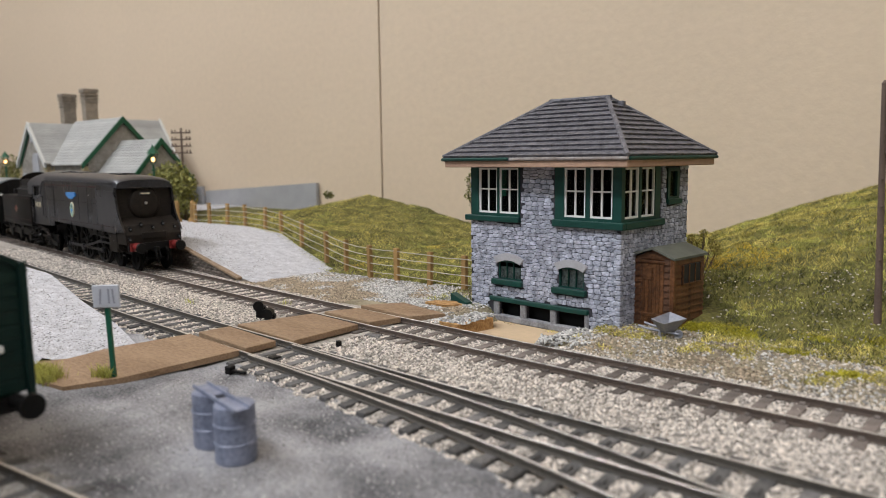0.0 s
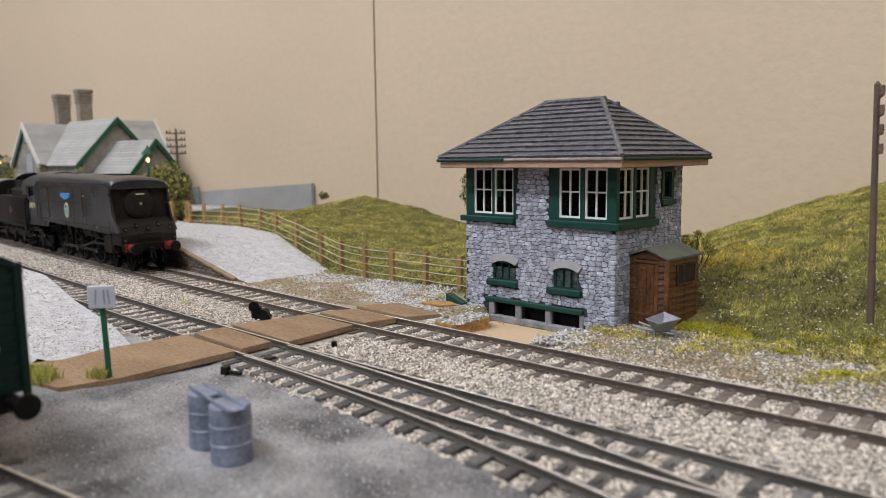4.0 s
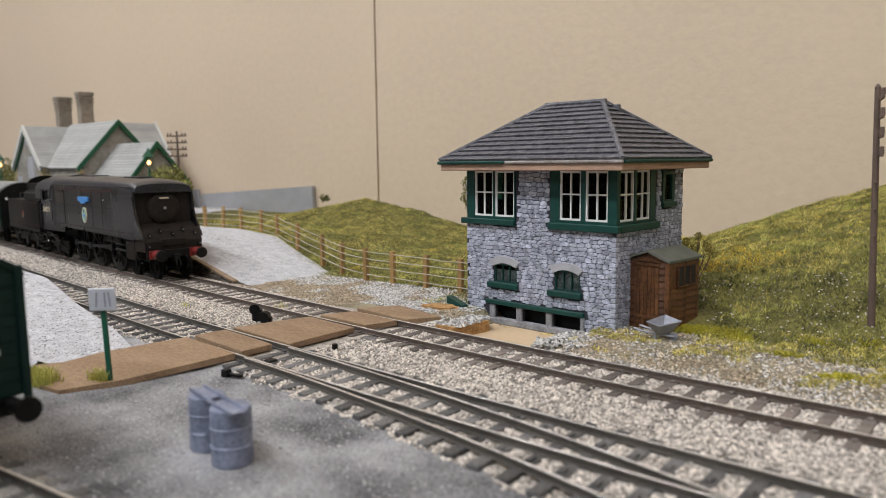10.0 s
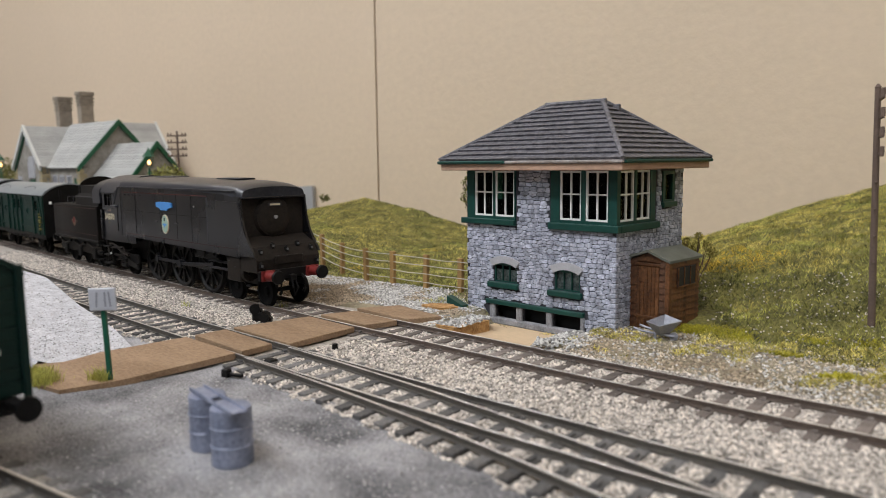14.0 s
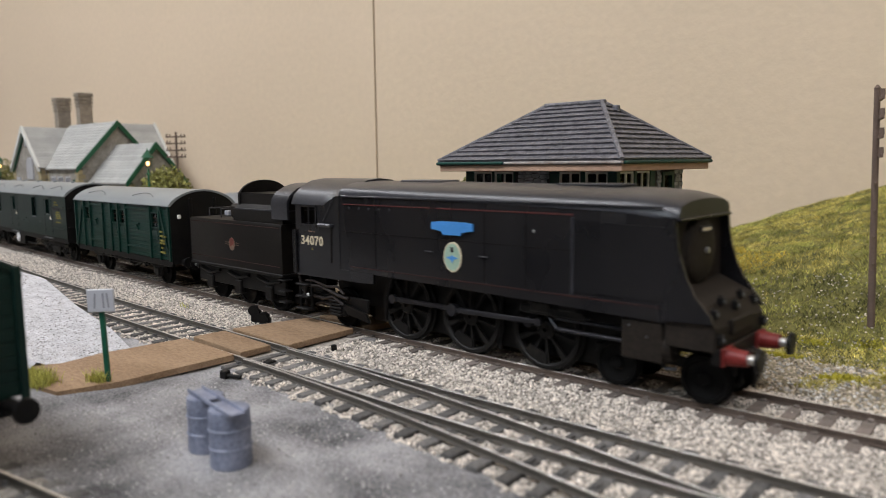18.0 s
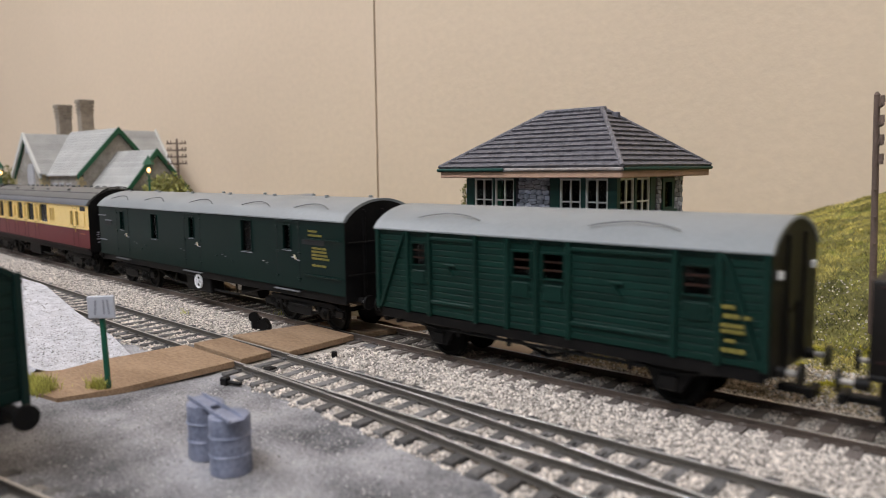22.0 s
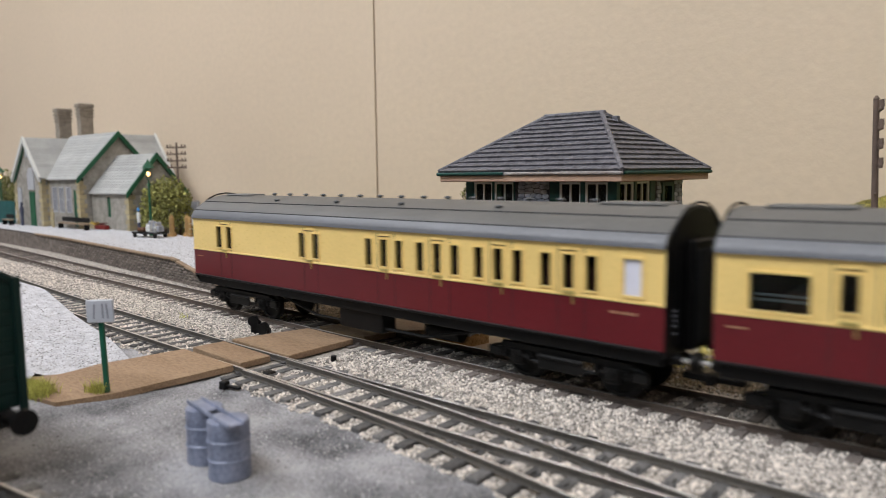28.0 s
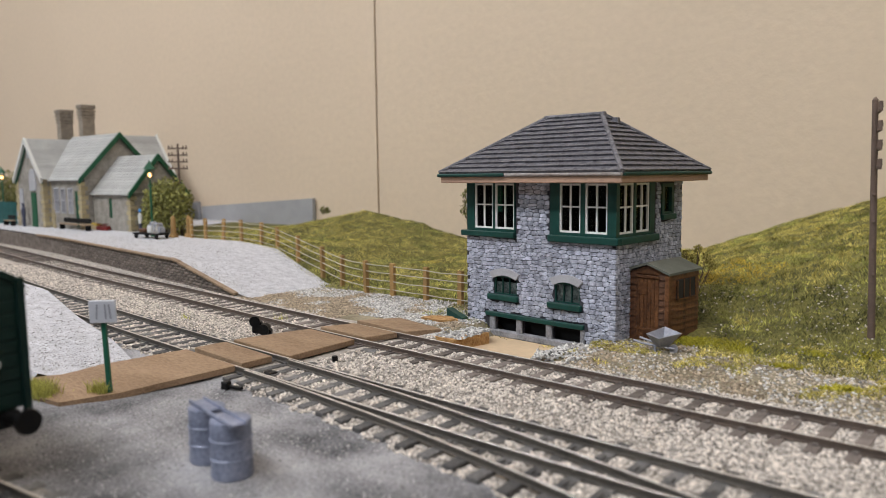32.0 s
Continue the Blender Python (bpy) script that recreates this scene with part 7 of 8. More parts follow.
def plank_van():
    L, h = 131.0, 65.5
    t = thing("planked_parcels_van", pose(0, 0, 0), "four-wheeled green planked parcels van with grey roof", "railway van", "train")
    zb, ze, zt = 15.2, 42.6, 50.2
    wins = [(-48.4, -42.6), (-7.4, -1.0), (3.4, 10.2), (44.6, 51.8)]
    holes = [(a, b, 31.2, 38.2) for a, b in wins]
    n = 14
    ph = (ze - zb) / n
    for s in (-1, 1):
        y = s * 17.4
        G().wall(-h, h, zb, ze, y - s * 0.35, y - s * 1.1, holes).ob("side", M_PMV, t, "green van side")
        for k in range(n):
            z0, z1 = zb + k * ph, zb + (k + 1) * ph - 0.24
            cut = sorted((a - 0.8, b + 0.8) for a, b, c, d in holes if c - 0.6 < z1 and d + 0.6 > z0)
            x = -h
            spans = []
            for a, b in cut:
                spans.append((x, a))
                x = b
            spans.append((x, h))
            for a, b in spans:
                G().box(a, b, y - s * 0.4, y, z0, z1, 0.12).ob("plank", M_PMV, t)
        for u in (-h + 0.8, -50.6, -40.6, -21.4, -9.2, 0.9 + 0.3, 12.0, 42.6, 53.8, h - 0.8):
            G().box(u - 0.8, u + 0.8, y - s * 0.2, y + s * 0.9, zb - 0.6, ze - 0.2, 0.2).ob("stanchion", M_PMV, t, "green vertical stanchion")
        for a, b in ((-63.8, -52.0), (63.8, 55.0)):
            g = G().hexa([(a - 0.7, y, zb), (a + 0.7, y, zb), (a + 0.7, y + s * 0.8, zb), (a - 0.7, y + s * 0.8, zb), (b - 0.7, y, ze - 1), (b + 0.7, y, ze - 1), (b + 0.7, y + s * 0.8, ze - 1), (b - 0.7, y + s * 0.8, ze - 1)])
            g.ob("diagonal_brace", M_PMV, t, "green diagonal brace")
        for a, b in ((-39.8, -22.2), (12.8, 41.8)):
            for z in (19.0, 39.6):
                G().box(a, b, y, y + s * 0.75, z, z + 1.1, 0.2).ob("door_bar", M_PMV, t)
            m = (a + b) / 2
            G().hexa([(m, y, 28.8), (m + 1.0, y, 28.8), (m + 1.0, y + s * 0.8, 28.8), (m, y + s * 0.8, 28.8), (m - 2.6, y, 32.0), (m - 1.6, y, 32.0), (m - 1.6, y + s * 0.8, 32), (m - 2.6, y + s * 0.8, 32)]).ob("door_latch", M_PMV, t)
            G().box(m - 3, m + 1.5, y, y + s * 0.8, 31.6, 32.4, 0.15).ob("door_handle", M_PMV, t)
        for a, b in wins:
            side_windows(t, [(a, b)], 31.2, 38.2, y, 0.5, M_PMV)
            for z in (33.2, 35.6):
                G().box(a, b, y - s * 0.9, y - s * 0.6, z, z + 0.5).ob("window_bar", M_SEAT, t)
            G().box(a + 0.3, b - 0.3, y, y + s * 0.45, 24.8, 29.4, 0.2).ob("vent_flap", M_PMV, t, "bright green ventilator plate")
        off = -0.3 if s > 0 else 0
        for x, z, w, hh in ((54.8, 28.8, 3.0, 0.9), (55.2, 26.6, 3.6, 1.0), (60.0, 26.6, 1.6, 0.9), (54.6, 24.4, 5.4, 0.9), (54.6, 23.0, 5.6, 0.9), (55.6, 20.8, 2.4, 0.8), (54.8, 18.4, 5.6, 1.0)):
            bar_text(t, x, z, w, hh, y + s * 0.95 + off, M_YELLOWT, "yellow unreadable lettering")
    G().box(-h + 2, h - 2, -14, 14, 16, 17).ob("inner_floor", M_SEAT, t)
    G().box(-h + 4, h - 4, -0.6, 0.6, 17, 42).ob("inner_partition", M_DARK, t)
    arc_roof(-h - 0.5, h + 0.5, 18.3, ze, zt, 20).ob("roof", M_GREYROOF, t, "smooth pale grey arched roof", smooth=30)
    for u in (-34, 30):
        for s in (-1, 1):
            path = [(u + 13 * k / 4, s * (15.6 - 2.4 * (1 - (k / 4) ** 2)), 46.6 + 1.5 * (1 - (k / 4) ** 2)) for k in range(-4, 5)]
            G().tube(path, 0.2, 5).ob("rain_strip", M_STRIP, t, "thin curved grey rain strip")
    for s in (-1, 1):
        end_plate(t, s * (h - 0.4), 17.3, zb - 2, ze, zt - 0.2)
        for y in (-6.5, 6.5):
            G().box(s * h, s * (h + 0.8), y - 0.8, y + 0.8, 14, 46, 0.2).ob("end_stanchion", M_BLACK, t)
        for y in (-13, 13):
            G().box(s * h, s * (h + 1.2), y - 0.8, y + 0.8, 36, 38, 0.2).ob("lamp_bracket", M_WHITEP, t, "white lamp bracket")
        G().tube([(s * (h + 0.4), -4, 27), (s * (h + 2), -4, 30), (s * (h + 2), -4, 16)], 0.5, 6).ob("end_pipe", M_BLACK, t)
        buffers(t, s * (h - 1), s)
    coupling(t, h - 3, 1)
    coupling(t, -h + 3, -1)
    underframe(t, L, 15.0, False)
    for x in (-40, 40):
        for y in (-13.2, 13.2):
            G().hexa([(x - 8, y - 0.6, 12.4), (x + 8, y - 0.6, 12.4), (x + 8, y + 0.6, 12.4), (x - 8, y + 0.6, 12.4), (x - 3, y - 0.6, 4.6), (x + 3, y - 0.6, 4.6), (x + 3, y + 0.6, 4.6), (x - 3, y + 0.6, 4.6)]).box(x - 2.4, x + 2.4, y - 1.6, y + 1.6, 5, 9, 0.4).tube([(x - 13, y, 11.4), (x, y, 9.6), (x + 13, y, 11.4)], 0.8, 6).ob("axle_guard", M_BLACK, t, "black axle guard and spring")
        wheelset(t, x, 7.1)
    for y in (-15.5, 15.5):
        g = G().tube([(-34, y, 10.6), (34, y, 10.6)], 0.5, 6)
        for u in (-30, -10, 10, 30):
            g.box(u - 0.5, u + 0.5, y - 0.5, y + 0.5, 9, 13.6)
        g.ob("step_board", M_BLACK, t, "black footboard on hangers")
        G().tube([(-24, y * 0.6, 13), (0, y * 0.6, 6.4), (24, y * 0.6, 13)], 0.6, 6).ob("brake_rigging", M_BLACK, t)
    return t


def tender():
    h = 38.6
    t = thing("locomotive_tender", pose(0, 0, 0), "weathered black six-wheeled locomotive tender with red crest", "tender", "train")
    zb, zt = 17.6, 38.0
    body = []
    for x, k in ((-h, 0.98), (-h + 0.6, 1.0), (h - 0.6, 1.0), (h, 0.98)):
        body.append([(x, 16.5 * k * s, z) for s, z in ((-1, zb), (1, zb), (1, zt - 0.8), (0.97, zt), (-0.97, zt), (-1, zt - 0.8))])
    G().loft(body).ob("tank", M_TENDER, t, "black flat-sided tank")
    rave = []
    for x in (-1.0, h - 1):
        rave.append([(x, -14.6, zt), (x, -14.3, 43.0), (x, -12.0, 45.4), (x, -12.0, 50.2), (x, 12.0, 50.2), (x, 12.0, 45.4), (x, 14.3, 43.0), (x, 14.6, zt)])
    G().loft(rave).ob("bunker", M_TENDER, t, "black coal bunker sides", smooth=20)
    # the lit look of this ledge is in its lighter grey
    G().box(-1.0, h - 1, -14.5, 14.5, 43.0, 43.5).ob("ledge", M_LOCOROOF, t, "ledge in grey lightened as if lit")
    us = [math.pi * k / 14 for k in range(15)]
    G().prism([(-12.5, 44), (12.5, 44)] + [(12.5 * math.cos(a), 48.6 + 7.0 * math.sin(a)) for a in us], "x", 0.2, 1.6).ob("bulkhead", M_TENDER, t, "arched coal bulkhead")
    coal = G()
    rng = random.Random(2)
    for _ in range(90):
        coal.ball((rng.uniform(4, h - 14), rng.uniform(-10, 10), 47.6 + rng.uniform(-0.4, 0.9)), rng.uniform(0.9, 1.8), rng.uniform(0.9, 1.7), rng.uniform(0.8, 1.4), 6, 4)
    c = coal.ob("coal", M_BLACK, t, "dull black coal", smooth=0)
    G().box(-16, -1.2, -8, 8, zt, 44.6, 1.2).ob("rear_locker", M_GRIME, t, "weathered water tank dome cover")
    G().box(-30, -26, -3, 1, zt, 40.6, 0.4).ob("filler", M_CAST, t, "pale filler cover")
    for x0 in (-33, -22):
        G().tube([(x0, -9, zt), (x0, -9, 42.0), (x0 + 0.4, 2, 42.0), (x0 + 0.4, 2, zt)], 0.35, 6).ob("rail_loop", M_LOCOROOF, t, "thin dark handrail")
    pts = [(-15.2, 40), (-15.4, 46)] + [(-15.4 * math.cos(a), 46 + 8.6 * math.sin(a)) for a in us[1:-1]] + [(15.4, 46), (15.2, 40)]
    pts += [(14.2, 40), (14.2, 46)] + [(14.2 * math.cos(a), 46 + 7.4 * math.sin(a)) for a in us[1:-1]] + [(-14.2, 46), (-14.2, 40)]
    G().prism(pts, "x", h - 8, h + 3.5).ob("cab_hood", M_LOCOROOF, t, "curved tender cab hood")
    for s in (-1, 1):
        y = s * 16.5
        for z in (36.4, 20.4):
            G().box(-h + 1.5, h - 1.5, y - 0.02, y + s * 0.12, z, z + 0.3).ob("lining", M_LINEF, t, "thin faded red lining")
        y2 = y + s * 0.1
        disc = lambda r, q, z: [(r * math.cos(2 * math.pi * i / 22), z + q * math.sin(2 * math.pi * i / 22)) for i in range(22)]
        crest = G().prism(disc(2.4, 2.9, 27.6), "y", y, y + s * 0.12).ob("crest", M_CRESTC, t, "worn round gilt crest")
        G().prism([(-1.6, 27.4), (-1.7, 29.4), (-0.9, 30.1), (0.6, 30.2), (1.5, 29.4), (1.7, 28.2), (1.2, 26.8), (0.5, 27.4), (-0.4, 26.6), (-1.2, 26.4)], "y", y + s * 0.1, y + s * 0.2).ob("crest_lion", M_CRESTR, crest, "worn red emblem", smooth=0)
        for z in (27.2, 28.1):
            G().box(-5.8, -2.6, y2 - 0.1, y2 + 0.1, z, z + 0.28).box(2.6, 5.8, y2 - 0.1, y2 + 0.1, z, z + 0.28).ob("crest_bar", M_CRESTC, crest)
        # outside frame
        g = G().box(-h + 2, h - 2, s * 13.0 - 0.6, s * 13.0 + 0.6, 8.0, 15.5, 0.3)
        for u in (-25, 0, 25):
            g.box(u - 2.6, u + 2.6, s * 13.2 - 1.6, s * 13.2 + 1.6, 5.2, 11.2, 0.4)
            g.tube([(u - 9, s * 14, 14.2), (u, s * 14, 12.2), (u + 9, s * 14, 14.2)], 0.8, 6)
        g.ob("side_frame", M_BLACK, t, "black side frame with axle boxes and springs")
        for x in (h + 0.5,):
            for z in (6, 10.5, 15):
                G().box(x - 3, x + 2, s * 13, s * 17, z, z + 0.7, 0.2).ob("step", M_BLACK, t)
    G().box(-h, h + 1, -16.8, 16.8, 16.2, 17.6, 0.3).ob("running_plate", M_BLACK, t, "black running plate")
    G().box(-h + 2, h - 2, -7, 7, 4, 16).ob("chassis", M_BLACK, t)
    for u in (-25, 0, 25):
        wheelset(t, u, 7.6)
    buffers(t, -h, -1)
    coupling(t, -h + 1, -1)
    G().box(h, h + 10, -3, 3, 9, 11, 0.3).ob("drawbar", M_BLACK, t)
    return t


DRIVERS = []
RODS = []


def locomotive():
    """Origin on the rail under the badge; the front looks to +x."""
    t = thing("steam_locomotive", pose(0, 0, 0), "weathered black air-smoothed steam locomotive with blue nameplate", "locomotive", "train")
    W = 17.0

    def section(x, top, half, zb, zc, p=0.72):
        """A ring: flat sides up to zc, then a flattened curve to the crest."""
        side = [(-half, zb), (-half, zc)]
        arc = []
        for k in range(1, 12):
            a = math.pi * k / 12
            arc.append((-half * math.cos(a) * (0.985 if 0 < k < 12 else 1), zc + (top - zc) * math.sin(a) ** p))
        return [(x, y, z) for y, z in side + arc + [(half, zc), (half, zb)]]

    casing = [section(x, top, hf, zb, zc) for x, top, hf, zc, zb in ((-56, 55.6, 16.8, 50.8, 23.4), (-20, 55.6, 17.0, 50.2, 23.0), (30, 55.2, 17.0, 49.6, 22.2), (60, 54.6, 17.0, 48.8, 21.6), (71, 53.4, 16.9, 48.0, 21.4))]
    G().loft(casing).ob("casing", M_LOCO, t, "black air-smoothed boiler casing", smooth=40)
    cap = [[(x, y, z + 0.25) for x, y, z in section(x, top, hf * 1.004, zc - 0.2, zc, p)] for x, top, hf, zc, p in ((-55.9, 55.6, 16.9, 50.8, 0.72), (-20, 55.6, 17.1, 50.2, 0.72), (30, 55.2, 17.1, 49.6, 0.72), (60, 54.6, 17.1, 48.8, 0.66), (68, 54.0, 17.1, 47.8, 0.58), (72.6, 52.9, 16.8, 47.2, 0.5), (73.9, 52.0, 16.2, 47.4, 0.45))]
    # top sheet painted lighter than the sides, as lit from overhead
    G().loft(cap).ob("casing_top", M_LOCOROOF, t, "weathered casing top in grey lightened for light from above", smooth=40)
    G().box(30, 52, -4.2, 4.2, 55.0, 55.8, 0.3).ob("smoke_opening", M_BLACKP, t, "black chimney opening")
    G().box(-36, -16, -5, 5, 55.4, 56.3, 0.4).ob("hatch", M_LOCOROOF, t, "safety valve hatch")
    # side sheets sweeping forward as smoke deflectors
    for s in (-1, 1):
        y = s * W
        pts = [(60, 21.6), (60, 48.6), (73.4, 48.0), (73.8, 44), (74.6, 39), (76.4, 33.5), (79.0, 28.5), (82.6, 24.6), (83.6, 22.6)]
        G().prism(pts, "y", y - s * 0.9, y + s * 0.05).ob("smoke_deflector", M_LOCO, t, "swept black deflector sheet", smooth=0)
        G().prism([(44.5, 26.5), (44.5, 46.2), (72.8, 45.6), (74.0, 38), (77, 31.5), (80.5, 27)], "y", y - s * 0.1, y + s * 0.28).ob("deflector_panel", M_LOCO, t, "raised deflector panel", smooth=0)
        # lower valance: deep by the cab, raised over the wheels
        v = [(-38, 23.5), (-38, 20.0), (-44, 19.6), (-56, 19.6), (-56, 23.5)]
        G().prism(v, "y", y - s * 1.0, y).ob("valance", M_LOCO, t, smooth=0)
        for z, a, b, m in ((47.6, -54, 44, M_LINE), (25.0, -50, 70, M_LINEF)):
            G().box(a, b, y, y + s * 0.14, z, z + 0.3).ob("lining", m, t, "thin red lining")
        G().box(-54, 70, y - s * 0.1, y + s * 0.5, 50.3, 50.9, 0.15).ob("rain_strip", M_LOCOROOF, t)
        for k in range(5):
            G().ball((-50 + 5.2 * k, y, 46.4), 0.5, 0.35, 0.5, 8, 5).ob("washout_plug", M_BLACKP, t)
        np_ = G().prism([(-8.6, 41.2), (-8.6, 43.4), (-5.0, 43.8), (5.0, 43.8), (8.6, 43.4), (8.6, 41.2), (4.4, 40.6), (3.6, 39.6), (-3.6, 39.6), (-4.4, 40.6)], "y", y + s * 0.1, y + s * 0.9).ob("nameplate", M_BLUE, t, "blue enamel nameplate with scroll", smooth=0)
        G().box(-7.4, 7.4, y + s * 0.85, y + s * 0.98, 41.9, 42.7).ob("name_bar", M_BLUE, np_, "paler unreadable name band")
        oval = lambda r, q: [(r * math.cos(2 * math.pi * i / 28), 32.6 + q * math.sin(2 * math.pi * i / 28)) for i in range(28)]
        bd = G().prism(oval(3.7, 4.8), "y", y, y + s * 0.5).ob("badge", M_CREAMT, t, "oval cream badge")
        G().prism(oval(3.2, 4.3), "y", y + s * 0.45, y + s * 0.6).ob("badge_field", M_BADGE, bd, "pale green field")
        G().prism([(-2.6, 32.4), (-0.6, 31.8), (0, 30.6), (0.6, 31.8), (2.6, 32.4), (0.7, 32.9), (0, 33.2), (-0.7, 32.9)], "y", y + s * 0.58, y + s * 0.75).ob("badge_emblem", M_BLUE, bd, "blue winged device", smooth=0)
        G().box(-0.6, 0.6, y + s * 0.58, y + s * 0.72, 34.2, 35.8).ob("badge_crown", M_BLACKP, bd)
        for x in (-12, 10.6):
            G().box(x, x + 3.4, y, y + s * 0.6, 33.4, 33.8, 0.1).ob("inspection_flap", M_LOCOROOF, t)
        # lighter grey paints the sheen along the panel joint
        G().box(43.4, 44.4, y - s * 0.1, y + s * 0.3, 25.6, 47.0, 0.12).ob("panel_joint", M_LOCOROOF, t, "panel joint strip with sheen painted in grey")
        G().box(-54, 43.4, y - s * 0.1, y + s * 0.1, 37.7, 37.9).ob("panel_seam", M_TENDER, t, "faint horizontal casing seam")
        G().ball((31, y + s * 0.1, 42.5), 0.5, 0.3, 0.5, 8, 5).ob("stud", M_STEEL, t)
    # smokebox front
    G().prism([(-16.2, 28), (-16.2, 47), (-12, 50.4), (12, 50.4), (16.2, 47), (16.2, 28)], "x", 66, 71.6).ob("smokebox_front", M_GRIME, t, "recessed brown black front", smooth=0)
    door = G().cyl((71.4, 0, 38.6), (73.2, 0, 38.6), 9.6, 32, 8.6).ob("smokebox_door", M_GRIME, t, "round grimy smokebox door")
    G().ball((73.0, 0, 38.6), 1.2, 8.4, 8.4, 24, 8).ob("door_dome", M_GRIME, door)
    G().box(73.8, 74.3, -3.4, 3.4, 43.4, 45.0).ob("plate", M_BLACKP, door, "black front plate")
    G().box(74.25, 74.4, -2.6, 2.6, 43.8, 44.6).ob("plate_bar", M_CREAMT, door, "pale unreadable number")
    G().cyl((73.6, 0, 38.6), (75.0, 0, 38.6), 0.8, 10).ob("dart", M_STEEL, door)
    G().box(68, 74.5, -16.0, 16.0, 47.0, 47.8, 0.2).ob("front_cowl", M_LOCO, t)
    # sloping front apron
    ap = [[(x, -w, z) for x, w, z in ((71, 16.2, 30.5), (80.5, 16.4, 26.4), (83.8, 16.2, 21.0), (83.8, 16.0, 15.6), (71, 16.2, 15.6))], [(x, w, z) for x, w, z in ((71, 16.2, 30.5), (80.5, 16.4, 26.4), (83.8, 16.2, 21.0), (83.8, 16.0, 15.6), (71, 16.2, 15.6))]]
    G().loft(ap).ob("apron", M_GRIME, t, "rounded grimy brown front apron", smooth=25)
    G().box(83.4, 84.6, -7.2, 7.2, 18.4, 22.4, 0.4).ob("apron_panel", M_GRIME, t)
    for y, z, x in ((-13, 24.4, 82.0), (13, 24.4, 82.0), (-6.4, 26.6, 81.0), (6.4, 26.6, 81.0), (0, 24.8, 82.2), (-14.4, 18.6, 84.4), (14.4, 18.6, 84.4)):
        l = G().box(x - 0.8, x + 0.9, y - 0.85, y + 0.85, z - 1.2, z + 1.2, 0.25).cyl((x, y, z + 1.0), (x, y, z + 1.7), 0.5, 8, 0.3).ob("marker_lamp", M_BLACK, t, "small black lamp")
        G().cyl((x + 0.85, y, z), (x + 1.15, y, z), 0.55, 10).ob("lens", M_STRIP, l, "dull grey lens")
    bb = G().box(82.6, 84.9, -15.4, 15.4, 12.2, 16.4, 0.3).ob("buffer_beam", M_BLACK, t, "sooty black buffer beam")
    for y in (-11.4, 11.4):
        G().box(84.6, 85.4, y - 3.4, y + 3.4, 11.8, 16.6, 0.3).ob("buffer_plate", M_RED, bb, "dull red buffer plate")
    for y in (-11.4, 11.4):
        b = G().cyl((84.6, y, 14.2), (90.2, y, 14.2), 2.5, 16, 1.9).ob("buffer", M_RED, t, "red tapered buffer stock")
        G().cyl((90.0, y, 14.2), (92.6, y, 14.2), 1.2, 12).ob("shank", M_STEEL, b, "bright steel shank")
        G().cyl((92.4, y, 14.2), (93.4, y, 14.2), 3.1, 20, 2.8).ob("buffer_head", M_BLACK, b, "black oval buffer head")
    G().box(84.6, 87.6, -1.4, 1.4, 11.0, 13.8, 0.4).ob("coupling_hook", M_BLACK, t)
    G().tube([(87, -0.8, 12), (88.6, -1.2, 8), (87.6, 0, 4.2), (88.6, 1.2, 8), (87, 0.8, 12)], 0.5, 6).ob("screw_coupling", M_BLACK, t)
    for y in (-6.2, 6.0):
        G().tube([(84.6, y, 13), (86.8, y, 11.5), (86.8, y, 6.8), (85.6, y, 5.4)], 0.7, 6).ob("brake_hose", M_BLACK, t)
    # cab
    cabw = 17.0
    zc = [(-cabw, 19.2), (-cabw, 46.8), (-15.8, 50.2), (-12.0, 53.6), (-6.5, 55.9), (0, 56.6), (6.5, 55.9), (12.0, 53.6), (15.8, 50.2), (cabw, 46.8), (cabw, 19.2)]
    inn = [(y * 0.93, z - 1.0) for y, z in zc[::-1]]
    prof = zc[1:-1] + [(15.9, 46.8)] + inn[2:-2] + [(-15.9, 46.8)]
    lift = [(y, z + max(0.0, 50.8 - z) * 0.92 if z < 50.8 else z) for y, z in prof]
    # roof shares the grey that is lightened for overhead light
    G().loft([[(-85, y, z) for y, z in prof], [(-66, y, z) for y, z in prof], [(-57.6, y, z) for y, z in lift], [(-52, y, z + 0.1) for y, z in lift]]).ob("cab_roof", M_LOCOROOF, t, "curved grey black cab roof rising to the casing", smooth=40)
    for s in (-1, 1):
        G().prism([(-66, 46.6), (-57.4, 50.6), (-55.6, 50.6), (-55.6, 46.6)], "y", s * 16.95, s * 15.95).ob("cab_cheek", M_LOCO, t, "black panel between cab and casing", smooth=0)
    for s in (-1, 1):
        y = s * cabw
        G().wall(-82.5, -56, 19.4, 46.9, y, y - s * 1.0, [(-78.5, -70.0, 39.6, 46.0)]).ob("cab_side", M_LOCO, t, "black cab side sheet")
        G().wall(-79.3, -69.2, 39.0, 46.6, y + s * 0.3, y - s * 0.3, [(-78.5, -70.0, 39.6, 46.0)]).ob("cab_window_frame", M_LOCO, t)
        w = G().box(-74.6, -74.0, y - s * 0.4, y, 39.6, 46.0).ob("cab_window_bar", M_LOCO, t)
        G().box(-67.2, -59.4, y - s * 0.6, y + s * 1.8, 38.9, 40.2, 0.4).ob("sight_shield", M_LOCOROOF, t, "small projecting ledge")
        G().prism([(-61.2, 25.6), (-60.6, 25.6), (-60.2, 38.9), (-60.8, 38.9)], "y", y - s * 0.1, y + s * 0.25).ob("cab_front_joint", M_TENDER, t, "upright cab joint", smooth=0)
        for x in (-83.4, -82.2):
            G().tube([(x, y + s * 0.6, 20), (x, y + s * 0.6, 37)], 0.4, 6).ob("cab_handrail", M_LOCO, t)
